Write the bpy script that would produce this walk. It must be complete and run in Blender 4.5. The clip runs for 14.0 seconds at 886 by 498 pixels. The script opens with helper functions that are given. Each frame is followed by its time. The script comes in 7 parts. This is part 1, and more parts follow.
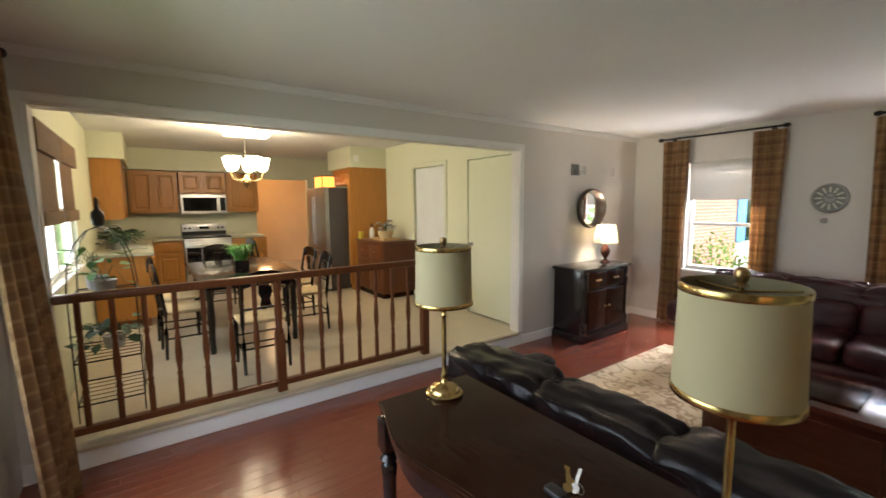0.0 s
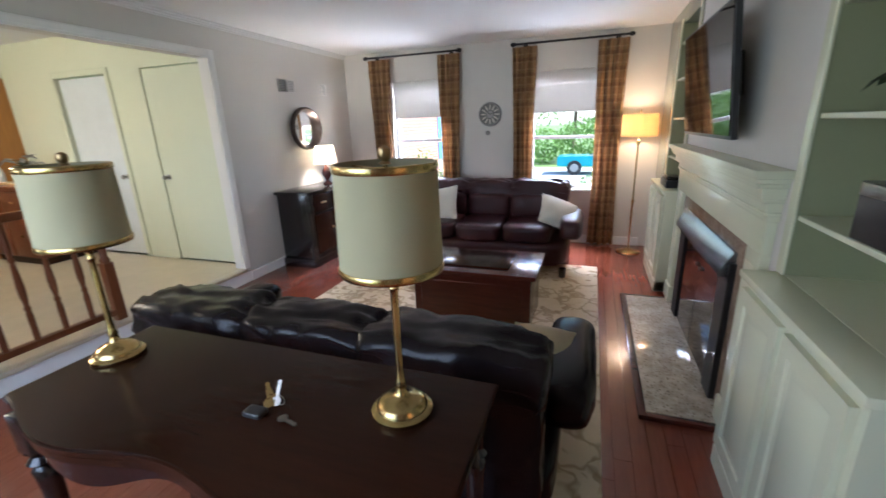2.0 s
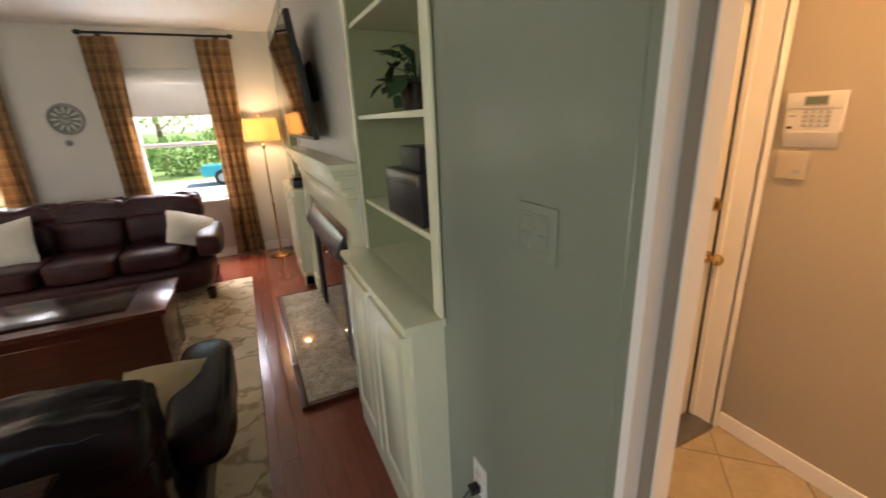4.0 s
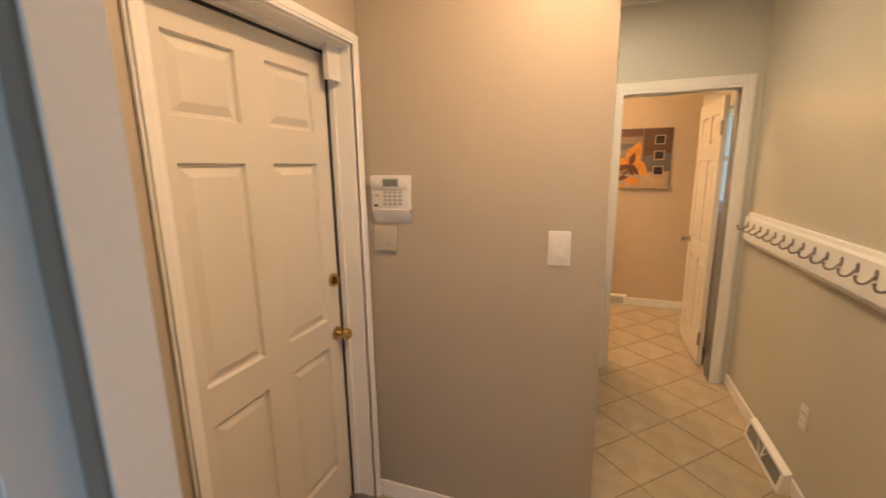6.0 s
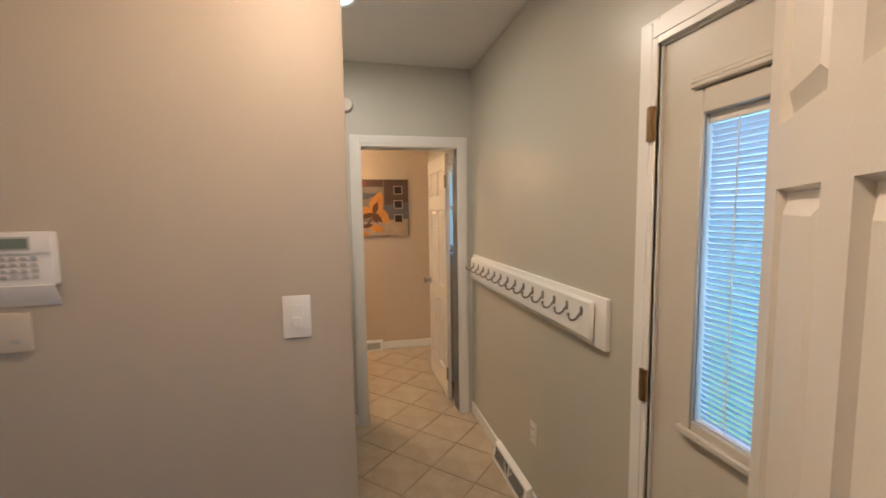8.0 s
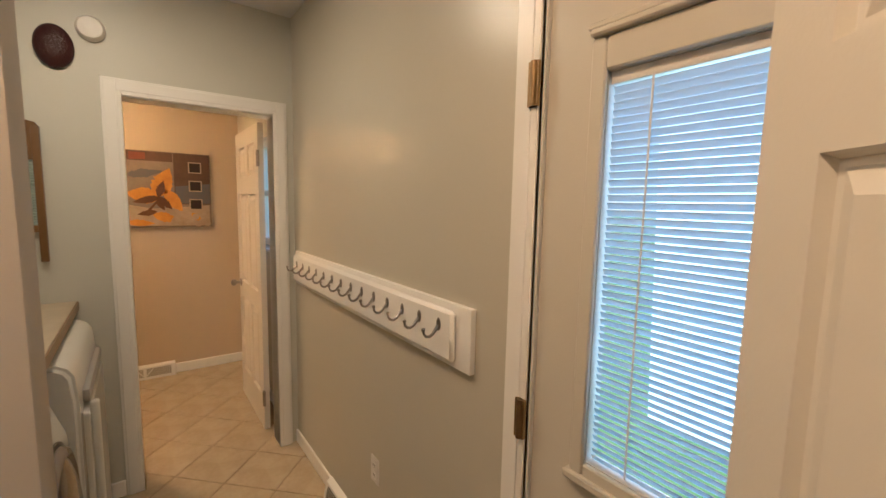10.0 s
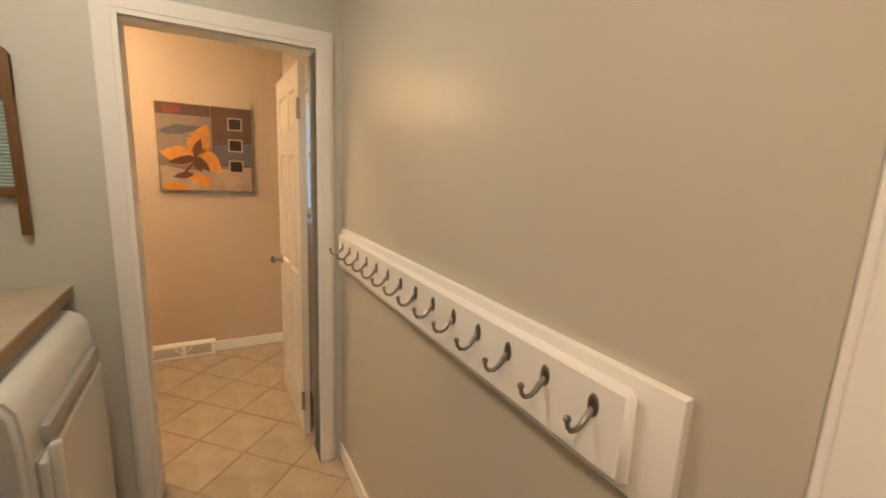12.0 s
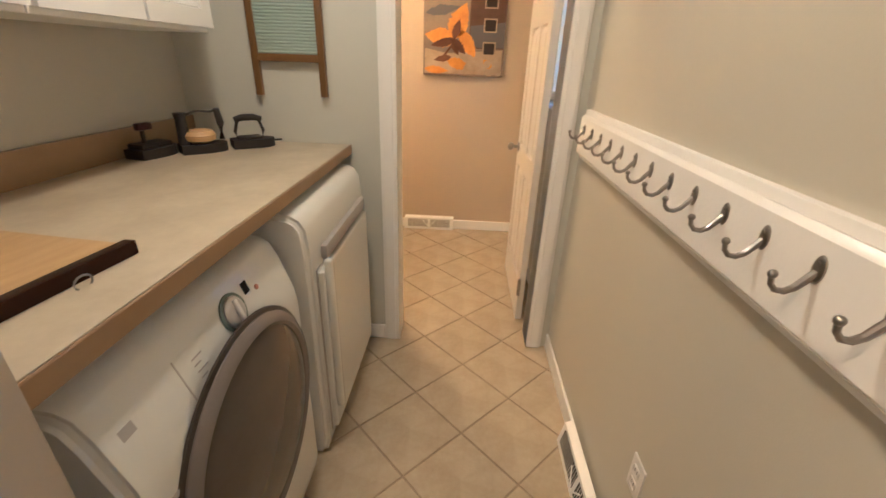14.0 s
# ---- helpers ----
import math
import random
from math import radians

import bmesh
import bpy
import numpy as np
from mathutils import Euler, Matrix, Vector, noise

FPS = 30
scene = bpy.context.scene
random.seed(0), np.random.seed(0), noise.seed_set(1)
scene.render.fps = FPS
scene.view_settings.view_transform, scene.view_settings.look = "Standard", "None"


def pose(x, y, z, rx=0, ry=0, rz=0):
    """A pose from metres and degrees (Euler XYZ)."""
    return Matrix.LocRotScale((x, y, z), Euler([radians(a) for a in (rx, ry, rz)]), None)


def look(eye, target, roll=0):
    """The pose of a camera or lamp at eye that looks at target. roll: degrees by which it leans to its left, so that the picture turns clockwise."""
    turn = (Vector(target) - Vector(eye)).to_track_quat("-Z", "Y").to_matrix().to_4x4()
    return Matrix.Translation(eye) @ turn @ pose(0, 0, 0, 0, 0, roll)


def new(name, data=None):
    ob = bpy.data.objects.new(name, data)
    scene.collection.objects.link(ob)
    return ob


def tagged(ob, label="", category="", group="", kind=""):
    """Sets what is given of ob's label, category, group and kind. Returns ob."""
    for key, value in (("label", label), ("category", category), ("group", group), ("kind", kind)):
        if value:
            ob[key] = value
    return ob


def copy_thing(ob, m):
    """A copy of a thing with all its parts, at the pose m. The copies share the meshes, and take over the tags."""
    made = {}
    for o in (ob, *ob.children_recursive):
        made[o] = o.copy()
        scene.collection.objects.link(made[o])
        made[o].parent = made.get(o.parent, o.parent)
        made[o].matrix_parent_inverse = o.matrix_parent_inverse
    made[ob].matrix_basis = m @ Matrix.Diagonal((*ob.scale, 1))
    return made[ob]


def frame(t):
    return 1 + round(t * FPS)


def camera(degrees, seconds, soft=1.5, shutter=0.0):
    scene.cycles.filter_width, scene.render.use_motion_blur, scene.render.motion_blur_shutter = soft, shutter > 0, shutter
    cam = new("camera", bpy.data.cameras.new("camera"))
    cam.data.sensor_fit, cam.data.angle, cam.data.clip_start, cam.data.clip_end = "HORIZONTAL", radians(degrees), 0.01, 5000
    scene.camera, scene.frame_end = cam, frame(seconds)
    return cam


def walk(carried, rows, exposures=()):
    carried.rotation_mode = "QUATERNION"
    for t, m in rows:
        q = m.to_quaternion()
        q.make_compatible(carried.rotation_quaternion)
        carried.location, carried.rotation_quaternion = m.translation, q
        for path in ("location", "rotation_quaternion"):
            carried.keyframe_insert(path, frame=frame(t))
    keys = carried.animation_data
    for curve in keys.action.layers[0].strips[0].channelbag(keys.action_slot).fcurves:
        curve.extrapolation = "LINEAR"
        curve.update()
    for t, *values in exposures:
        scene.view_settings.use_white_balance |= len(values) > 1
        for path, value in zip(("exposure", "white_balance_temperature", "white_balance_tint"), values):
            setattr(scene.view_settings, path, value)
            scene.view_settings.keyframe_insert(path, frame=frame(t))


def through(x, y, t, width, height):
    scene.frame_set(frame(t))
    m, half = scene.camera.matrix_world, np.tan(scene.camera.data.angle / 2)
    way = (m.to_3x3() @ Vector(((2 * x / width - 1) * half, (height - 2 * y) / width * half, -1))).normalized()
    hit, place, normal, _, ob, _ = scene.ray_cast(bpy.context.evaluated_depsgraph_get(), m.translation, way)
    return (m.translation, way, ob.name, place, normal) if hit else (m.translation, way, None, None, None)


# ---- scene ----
cam = camera(93.9, 14.0, 1.5, 0.3)
PATH = [
    (0, (-2.255, 0.709, 1.633), (-3.876, 1.859, 1.413), -0.5),
    (0.5, (-2.248, 0.754, 1.615), (-3.684, 2.114, 1.318), -0.7),
    (1, (-2.233, 0.799, 1.589), (-3.45, 2.336, 1.195), -1.1),
    (1.5, (-2.208, 0.845, 1.556), (-3.165, 2.531, 1.066), -1.4),
    (2, (-2.163, 0.887, 1.531), (-2.812, 2.69, 0.96), -2.0),
    (2.2, (-2.146, 0.905, 1.522), (-2.657, 2.745, 0.927), -2.0),
    (4.3, (-1.841, 0.897, 1.507), (-0.826, 2.513, 0.909), -2.2),
    (4.5, (-1.804, 0.929, 1.51), (-0.643, 2.451, 0.934), -1.9),
    (5, (-1.693, 0.929, 1.527), (-0.258, 2.228, 1.021), -1.6),
    (5.5, (-1.614, 0.952, 1.555), (0.064, 1.943, 1.104), -1.2),
    (6, (-1.545, 0.954, 1.563), (0.296, 1.634, 1.176), -0.9),
    (6.5, (-1.489, 0.987, 1.569), (0.452, 1.336, 1.24), -0.8),
    (7, (-1.467, 1.019, 1.566), (0.514, 1.063, 1.295), -0.8),
    (7.5, (-1.395, 0.981, 1.568), (0.581, 0.771, 1.344), -0.9),
    (8, (-1.283, 0.912, 1.573), (0.659, 0.469, 1.39), -0.8),
    (8.5, (-1.216, 0.856, 1.567), (0.664, 0.191, 1.408), -0.7),
    (9, (-1.118, 0.82, 1.549), (0.66, -0.083, 1.405), -0.5),
    (9.2, (-1.059, 0.812, 1.547), (0.66, -0.199, 1.398), -0.4),
    (11.3, (-0.481, 0.564, 1.541), (1.082, -0.661, 1.304), 1.7),
    (11.5, (-0.393, 0.532, 1.528), (1.217, -0.626, 1.267), 2.0),
    (12, (-0.264, 0.555, 1.532), (1.444, -0.418, 1.164), 2.6),
    (12.5, (-0.217, 0.573, 1.507), (1.578, -0.162, 1.02), 2.8),
    (13, (-0.187, 0.565, 1.474), (1.661, 0.098, 0.869), 2.9),
    (13.5, (-0.164, 0.546, 1.443), (1.69, 0.345, 0.72), 2.8),
    (14, (-0.154, 0.513, 1.413), (1.663, 0.585, 0.58), 2.1),
]
EXPOSURES = [
    (0.0, 1.76, 6500, 10),
    (0.5, 1.78, 5800, 11),
    (2.2, 1.97, 5400, 12),
    (4.3, 1.8, 7000, 12),
    (5.0, 1.54, 6900, 9),
    (5.5, 1.5, 6200, 5),
    (6.5, 1.31, 4300, 4),
    (7.0, 1.22, 4230, 4),
    (7.5, 1.17, 4200, 3),
    (9.2, 1.03, 4100, 3),
    (11.3, 1.1, 5500, 3),
    (12.0, 1.3, 4500, 3),
    (12.5, 1.42, 4300, 3),
    (14.0, 1.68, 4230, 3),
]

walk(cam, [(t, look(eye, target, roll)) for t, eye, target, roll in PATH], EXPOSURES)

# ---- light ----
world = bpy.data.worlds.new("sky")
scene.world = world
world.use_nodes = True
wn = world.node_tree.nodes
sky = wn.new("ShaderNodeTexSky")
sky.sky_type = "NISHITA"
sky.sun_disc = False
sky.sun_elevation, sky.sun_rotation = radians(47), radians(87)
world.node_tree.links.new(sky.outputs[0], wn["Background"].inputs[0])
wn["Background"].inputs[1].default_value = 0.15


LEVEL = 0.28   # all lamps and window light together


def lamp(name, kind, m, watts, colour, size=0.1, size_y=None):
    d = bpy.data.lights.new(name, kind)
    d.energy, d.color = watts if kind == "SUN" else watts * LEVEL, colour
    if kind == "AREA":
        d.size = size
        if size_y:
            d.shape, d.size_y = "RECTANGLE", size_y
    elif kind == "SUN":
        d.angle = size
    else:
        d.shadow_soft_size = size
    ob = new(name, d)
    ob.matrix_basis = m
    return ob


WARM = (1.0, 0.52, 0.21)
DAY = (0.95, 0.97, 1.0)
SKYLIGHT = (0.95, 0.92, 1.0)
lamp("sun", "SUN", look((11, 0.6, 12), (0, 0, 0)), 5.0, (1, 0.95, 0.88), radians(0.5))
# daylight through the window openings
lamp("daylight_north_a", "AREA", look((-4.42, 7.1, 2.35), (-4.42, 3.2, 0.4)), 215, SKYLIGHT, 0.9, 0.9)
lamp("daylight_north_b", "AREA", look((-2.5, 7.1, 2.35), (-2.5, 3.2, 0.4)), 215, SKYLIGHT, 0.9, 0.9)
# daylight thrown up from the bright ground outside
lamp("ground_light_north_a", "AREA", look((-4.42, 7.15, 0.2), (-4.42, 4.2, 2.2)), 40, SKYLIGHT, 0.9, 0.7)
lamp("ground_light_north_b", "AREA", look((-2.5, 7.15, 0.2), (-2.5, 4.2, 2.2)), 40, SKYLIGHT, 0.9, 0.7)
lamp("daylight_back_door", "AREA", look((-0.61, -0.45, 1.4), (-0.61, 1, 1.3)), 11, DAY, 0.7, 1.0)
lamp("daylight_south", "AREA", look((-3.75, 0.02, 1.5), (-2.9, 5, -1.6)), 27, DAY, 1.5, 1.4)
lamp("daylight_kitchen", "AREA", look((-7.0, -0.06, 1.6), (-7.0, 5, 0.8)), 42, DAY, 1.4, 1.0)
# lamps of the place, with one fill lamp added in the far room
lamp("kitchen_bulb", "POINT", pose(-7.8, 1.72, 2.3), 54, (1, 0.78, 0.5), 0.2)
lamp("kitchen_ceiling_bulb", "POINT", pose(-8.0, 1.75, 2.42), 26, (1, 0.85, 0.62), 0.1)
lamp("back_room_bulb", "POINT", pose(-12.4, 3.0, 2.2), 40, (1, 0.6, 0.3), 0.15)
lamp("chest_lamp_bulb", "POINT", pose(-5.3, 5.38, 1.27), 32, (1, 0.84, 0.64), 0.05)
lamp("floor_lamp_bulb", "POINT", pose(-1.68, 6.11, 1.46), 19, (1, 0.7, 0.42), 0.05)
HC_LAMP = 2.58
# the far-room one is an unseen extra that brightens that room
for name, x, y, watts, colour in (("hall_downlight", -0.62, 1.0, 36, WARM), ("laundry_downlight", 0.85, 0.93, 23, (1, 0.62, 0.31)), ("far_room_fill", 2.45, 1.2, 40, (1, 0.5, 0.17))):
    lamp(name, "AREA", pose(x, y, HC_LAMP), watts, colour, 0.14)

lamp("far_room_bulb", "POINT", pose(2.95, 1.45, 2.2), 90, (1, 0.53, 0.19), 0.09)

# ---- materials ----


def mat(name, c, c2=None, rough=0.5, metal=0.0, scale=4.0, fine=80.0, bump=0.05, stretch=(1, 1, 1), coat=0.0, spec=0.5,
        emit=None, power=0.0, rnd=0.0, mix=0.5, pattern="noise"):
    m = bpy.data.materials.new(name)
    m.use_nodes = True
    n, l = m.node_tree.nodes, m.node_tree.links
    b = n["Principled BSDF"]
    b.inputs["Roughness"].default_value = rough
    b.inputs["Metallic"].default_value = metal
    b.inputs["Coat Weight"].default_value = coat
    b.inputs["Coat Roughness"].default_value = 0.15
    b.inputs["Specular IOR Level"].default_value = spec
    tc = n.new("ShaderNodeTexCoord")
    mp = n.new("ShaderNodeMapping")
    mp.inputs["Scale"].default_value = stretch
    l.new(tc.outputs["Object"], mp.inputs["Vector"])
    big = n.new("ShaderNodeTexNoise")
    big.inputs["Scale"].default_value = scale
    big.inputs["Detail"].default_value = 6
    big.inputs["Roughness"].default_value = 0.62
    small = n.new("ShaderNodeTexNoise")
    small.inputs["Scale"].default_value = fine
    small.inputs["Detail"].default_value = 3
    l.new(mp.outputs[0], big.inputs["Vector"])
    l.new(mp.outputs[0], small.inputs["Vector"])
    c2 = c2 or tuple(x * 0.88 for x in c)
    ramp = n.new("ShaderNodeValToRGB")
    ramp.color_ramp.elements[0].position = 0.5 - mix * 0.5
    ramp.color_ramp.elements[1].position = 0.5 + mix * 0.5
    ramp.color_ramp.elements[0].color = (*c2, 1)
    ramp.color_ramp.elements[1].color = (*c, 1)
    add = n.new("ShaderNodeMath")
    add.operation = "MULTIPLY_ADD"
    add.inputs[1].default_value = 0.25
    l.new(small.outputs["Fac"], add.inputs[0])
    sub = n.new("ShaderNodeMath")
    sub.operation = "SUBTRACT"
    sub.inputs[1].default_value = 0.125
    l.new(big.outputs["Fac"], sub.inputs[0])
    l.new(sub.outputs[0], add.inputs[2])
    l.new(add.outputs[0], ramp.inputs[0])
    colour = ramp.outputs[0]
    if rnd:
        info = n.new("ShaderNodeObjectInfo")
        geo = n.new("ShaderNodeNewGeometry")
        both = n.new("ShaderNodeMath")
        both.operation = "ADD"
        l.new(info.outputs["Random"], both.inputs[0])
        l.new(geo.outputs["Random Per Island"], both.inputs[1])
        k = n.new("ShaderNodeMath")
        k.operation = "MULTIPLY_ADD"
        k.inputs[1].default_value, k.inputs[2].default_value = rnd, 1 - rnd
        l.new(both.outputs[0], k.inputs[0])
        hs = n.new("ShaderNodeHueSaturation")
        l.new(k.outputs[0], hs.inputs["Value"])
        l.new(colour, hs.inputs["Color"])
        colour = hs.outputs[0]
    l.new(colour, b.inputs["Base Color"])
    if bump:
        bp = n.new("ShaderNodeBump")
        bp.inputs["Strength"].default_value = bump
        bp.inputs["Distance"].default_value = 0.01
        l.new(small.outputs["Fac"], bp.inputs["Height"])
        l.new(bp.outputs[0], b.inputs["Normal"])
    if emit:
        b.inputs["Emission Color"].default_value = (*emit, 1)
        b.inputs["Emission Strength"].default_value = power
    return m


def plaid(name, base, dark, light):
    """Woven plaid cloth: crossing soft stripes."""
    m = mat(name, base, tuple(x * 0.8 for x in base), 0.9, 0, 9, 220, 0.25)
    n, l = m.node_tree.nodes, m.node_tree.links
    b = n["Principled BSDF"]
    src = b.inputs["Base Color"].links[0].from_socket
    tc = n.new("ShaderNodeTexCoord")
    sp = n.new("ShaderNodeSeparateXYZ")
    l.new(tc.outputs["Object"], sp.inputs[0])
    for axis, period, thick, col, amount in (("Z", 0.17, 0.62, dark, 0.5), ("X", 0.11, 0.5, dark, 0.45), ("Z", 0.085, 0.9, light, 0.5), ("X", 0.05, 0.85, light, 0.3)):
        a = n.new("ShaderNodeMath")
        a.operation = "MULTIPLY"
        a.inputs[1].default_value = 2 * math.pi / period
        l.new(sp.outputs[axis], a.inputs[0])
        s = n.new("ShaderNodeMath")
        s.operation = "SINE"
        l.new(a.outputs[0], s.inputs[0])
        r = n.new("ShaderNodeMapRange")
        r.inputs[1].default_value, r.inputs[2].default_value = thick - 0.25, thick + 0.1
        r.inputs[3].default_value, r.inputs[4].default_value = 0, amount
        l.new(s.outputs[0], r.inputs[0])
        mx = n.new("ShaderNodeMix")
        mx.data_type = "RGBA"
        l.new(r.outputs[0], mx.inputs["Factor"])
        l.new(src, mx.inputs[6])
        mx.inputs[7].default_value = (*col, 1)
        src = mx.outputs[2]
    l.new(src, b.inputs["Base Color"])
    b.inputs["Transmission Weight"].default_value = 0.0
    return m


def rug_material():
    m = mat("rug_pile", (0.7, 0.58, 0.4), (0.58, 0.46, 0.3), 0.95, 0, 3, 260, 0.5)
    n, l = m.node_tree.nodes, m.node_tree.links
    b = n["Principled BSDF"]
    src = b.inputs["Base Color"].links[0].from_socket
    tc = n.new("ShaderNodeTexCoord")
    warp = n.new("ShaderNodeTexNoise")
    warp.inputs["Scale"].default_value = 5.0
    l.new(tc.outputs["Object"], warp.inputs["Vector"])
    mv = n.new("ShaderNodeMix")
    mv.data_type = "VECTOR"
    mv.inputs["Factor"].default_value = 0.34
    l.new(tc.outputs["Object"], mv.inputs[4])
    l.new(warp.outputs["Color"], mv.inputs[5])
    for scale, feature, lo, hi, col, amount in ((4.0, "DISTANCE_TO_EDGE", 0.0, 0.075, (0.24, 0.15, 0.07), 0.7), (8.0, "F1", 0.2, 0.32, (0.28, 0.18, 0.09), 0.75),
                                                (3.6, "F1", 0.1, 0.2, (0.36, 0.16, 0.09), 0.5), (11.0, "F1", 0.1, 0.24, (0.34, 0.25, 0.14), 0.55)):
        v = n.new("ShaderNodeTexVoronoi")
        v.feature = feature
        v.inputs["Scale"].default_value = scale
        l.new(mv.outputs[1], v.inputs["Vector"])
        r = n.new("ShaderNodeMapRange")
        r.inputs[1].default_value, r.inputs[2].default_value = lo, hi
        r.inputs[3].default_value, r.inputs[4].default_value = amount, 0
        l.new(v.outputs["Distance"], r.inputs[0])
        mx = n.new("ShaderNodeMix")
        mx.data_type = "RGBA"
        l.new(r.outputs[0], mx.inputs["Factor"])
        l.new(src, mx.inputs[6])
        mx.inputs[7].default_value = (*col, 1)
        src = mx.outputs[2]
    l.new(src, b.inputs["Base Color"])
    return m


def granite(name, a, c, d, grain=70):
    m = mat(name, a, c, 0.07, 0, 14, 60, 0.0, mix=0.3)
    n, l = m.node_tree.nodes, m.node_tree.links
    b = n["Principled BSDF"]
    src = b.inputs["Base Color"].links[0].from_socket
    v = n.new("ShaderNodeTexVoronoi")
    v.inputs["Scale"].default_value = grain
    tc = n.new("ShaderNodeTexCoord")
    l.new(tc.outputs["Object"], v.inputs["Vector"])
    r = n.new("ShaderNodeMapRange")
    r.inputs[1].default_value, r.inputs[2].default_value = 0.1, 0.35
    r.inputs[3].default_value, r.inputs[4].default_value = 0.9, 0
    l.new(v.outputs["Distance"], r.inputs[0])
    mx = n.new("ShaderNodeMix")
    mx.data_type = "RGBA"
    l.new(r.outputs[0], mx.inputs["Factor"])
    l.new(src, mx.inputs[6])
    mx.inputs[7].default_value = (*d, 1)
    l.new(mx.outputs[2], b.inputs["Base Color"])
    return m


def glass(name, tint=(0.95, 1, 1)):
    m = bpy.data.materials.new(name)
    m.use_nodes = True
    b = m.node_tree.nodes["Principled BSDF"]
    b.inputs["Base Color"].default_value = (*tint, 1)
    b.inputs["Roughness"].default_value = 0.02
    b.inputs["Transmission Weight"].default_value = 1
    b.inputs["IOR"].default_value = 1.1
    return m


def shade_cloth(name, c, through, emit=None, power=0):
    """Lampshade or window-shade cloth that lets some light through."""
    m = mat(name, c, tuple(x * 0.95 for x in c), 0.85, 0, 6, 300, 0.15, emit=emit, power=power)
    n, l = m.node_tree.nodes, m.node_tree.links
    b = n["Principled BSDF"]
    t = n.new("ShaderNodeBsdfTranslucent")
    t.inputs["Color"].default_value = (*c, 1)
    mx = n.new("ShaderNodeMixShader")
    mx.inputs[0].default_value = through
    l.new(b.outputs[0], mx.inputs[1])
    l.new(t.outputs[0], mx.inputs[2])
    l.new(mx.outputs[0], n["Material Output"].inputs["Surface"])
    return m


M = {}
M["paint_hall"] = mat("paint_taupe", (0.46, 0.405, 0.315), (0.44, 0.385, 0.298), 0.5, 0, 1.2, 240, 0.045)
M["paint_laundry"] = mat("paint_greige", (0.53, 0.505, 0.42), (0.51, 0.485, 0.402), 0.3, 0, 1.2, 240, 0.045)
# lighter copy of the greige: the end wall's brighter light put into its colour
M["paint_end"] = mat("paint_greige_lit", (0.58, 0.58, 0.52), (0.56, 0.56, 0.5), 0.45, 0, 1.2, 240, 0.045)
M["paint_far"] = mat("paint_tan_wall", (0.56, 0.46, 0.33), (0.54, 0.44, 0.31), 0.5, 0, 1.2, 240, 0.045)
M["paint_living"] = mat("paint_pale_greige", (0.63, 0.6, 0.555), (0.61, 0.58, 0.535), 0.6, 0, 1.2, 240, 0.045)
M["paint_sage"] = mat("paint_sage", (0.235, 0.262, 0.21), (0.222, 0.248, 0.198), 0.17, 0, 1.2, 90, 0.03)
M["paint_cream"] = mat("paint_cream", (0.58, 0.585, 0.42), (0.56, 0.565, 0.4), 0.6, 0, 1.2, 240, 0.1)
M["paint_orange"] = mat("paint_tan", (0.62, 0.4, 0.2), None, 0.6, 0, 1.2, 240, 0.1)
M["ceiling"] = mat("ceiling_paint", (0.74, 0.73, 0.71), (0.72, 0.71, 0.69), 0.9, 0, 2, 300, 0.2)
M["white"] = mat("white_gloss_paint", (0.84, 0.83, 0.8), (0.81, 0.8, 0.77), 0.3, 0, 3, 120, 0.04)
M["door_white"] = mat("door_paint", (0.69, 0.66, 0.59), (0.67, 0.64, 0.57), 0.35, 0, 3, 160, 0.05)
M["back_door"] = mat("back_door_paint", (0.6, 0.565, 0.48), (0.58, 0.545, 0.46), 0.35, 0, 3, 160, 0.05)
M["builtin"] = mat("builtin_paint", (0.7, 0.7, 0.52), (0.68, 0.68, 0.5), 0.2, 0, 2, 120, 0.04)
# inside of the bookcase: a darker, more olive tone than its front
M["builtin_back"] = mat("builtin_back_olive", (0.3, 0.31, 0.18), None, 0.5, 0, 2, 120, 0.04)
M["plastic"] = mat("white_plastic", (0.77, 0.745, 0.7), None, 0.35, 0, 8, 100, 0.02)
M["plastic_dark"] = mat("dark_plastic", (0.02, 0.02, 0.022), None, 0.35, 0, 8, 200, 0.05)
M["lcd"] = mat("grey_display", (0.16, 0.2, 0.17), None, 0.2)
M["seam"] = mat("dark_brown_gasket", (0.045, 0.036, 0.028), None, 0.4)
M["plastic_beige"] = mat("beige_plastic", (0.51, 0.455, 0.365), None, 0.45)
# dark tone that draws the shaded groove at the door stop
M["strip"] = mat("stop_shade_brown", (0.25, 0.215, 0.175), None, 0.7)
M["hood"] = mat("blued_steel", (0.2, 0.22, 0.25), (0.14, 0.155, 0.18), 0.22, 0.9, 5, 90, 0.02)
M["brass"] = mat("polished_brass", (0.62, 0.45, 0.2), (0.5, 0.35, 0.14), 0.24, 1, 12, 90, 0.02)
M["brass_old"] = mat("aged_brass", (0.4, 0.28, 0.13), (0.3, 0.2, 0.1), 0.35, 1, 20, 90, 0.05)
M["bronze"] = mat("dark_bronze", (0.13, 0.1, 0.085), (0.08, 0.06, 0.05), 0.28, 0.8, 14, 90, 0.08)
M["nickel"] = mat("brushed_nickel", (0.36, 0.34, 0.31), (0.27, 0.25, 0.23), 0.3, 1, 15, 90, 0.03)
M["steel"] = mat("stainless_steel", (0.55, 0.55, 0.55), (0.48, 0.48, 0.49), 0.3, 1, 3, 100, 0.03, (1, 1, 30))
M["iron"] = mat("cast_iron", (0.018, 0.017, 0.017), (0.028, 0.022, 0.02), 0.6, 0.1, 20, 140, 0.3)
M["black"] = mat("black_metal", (0.015, 0.014, 0.014), None, 0.4, 0.3, 20, 140, 0.05)
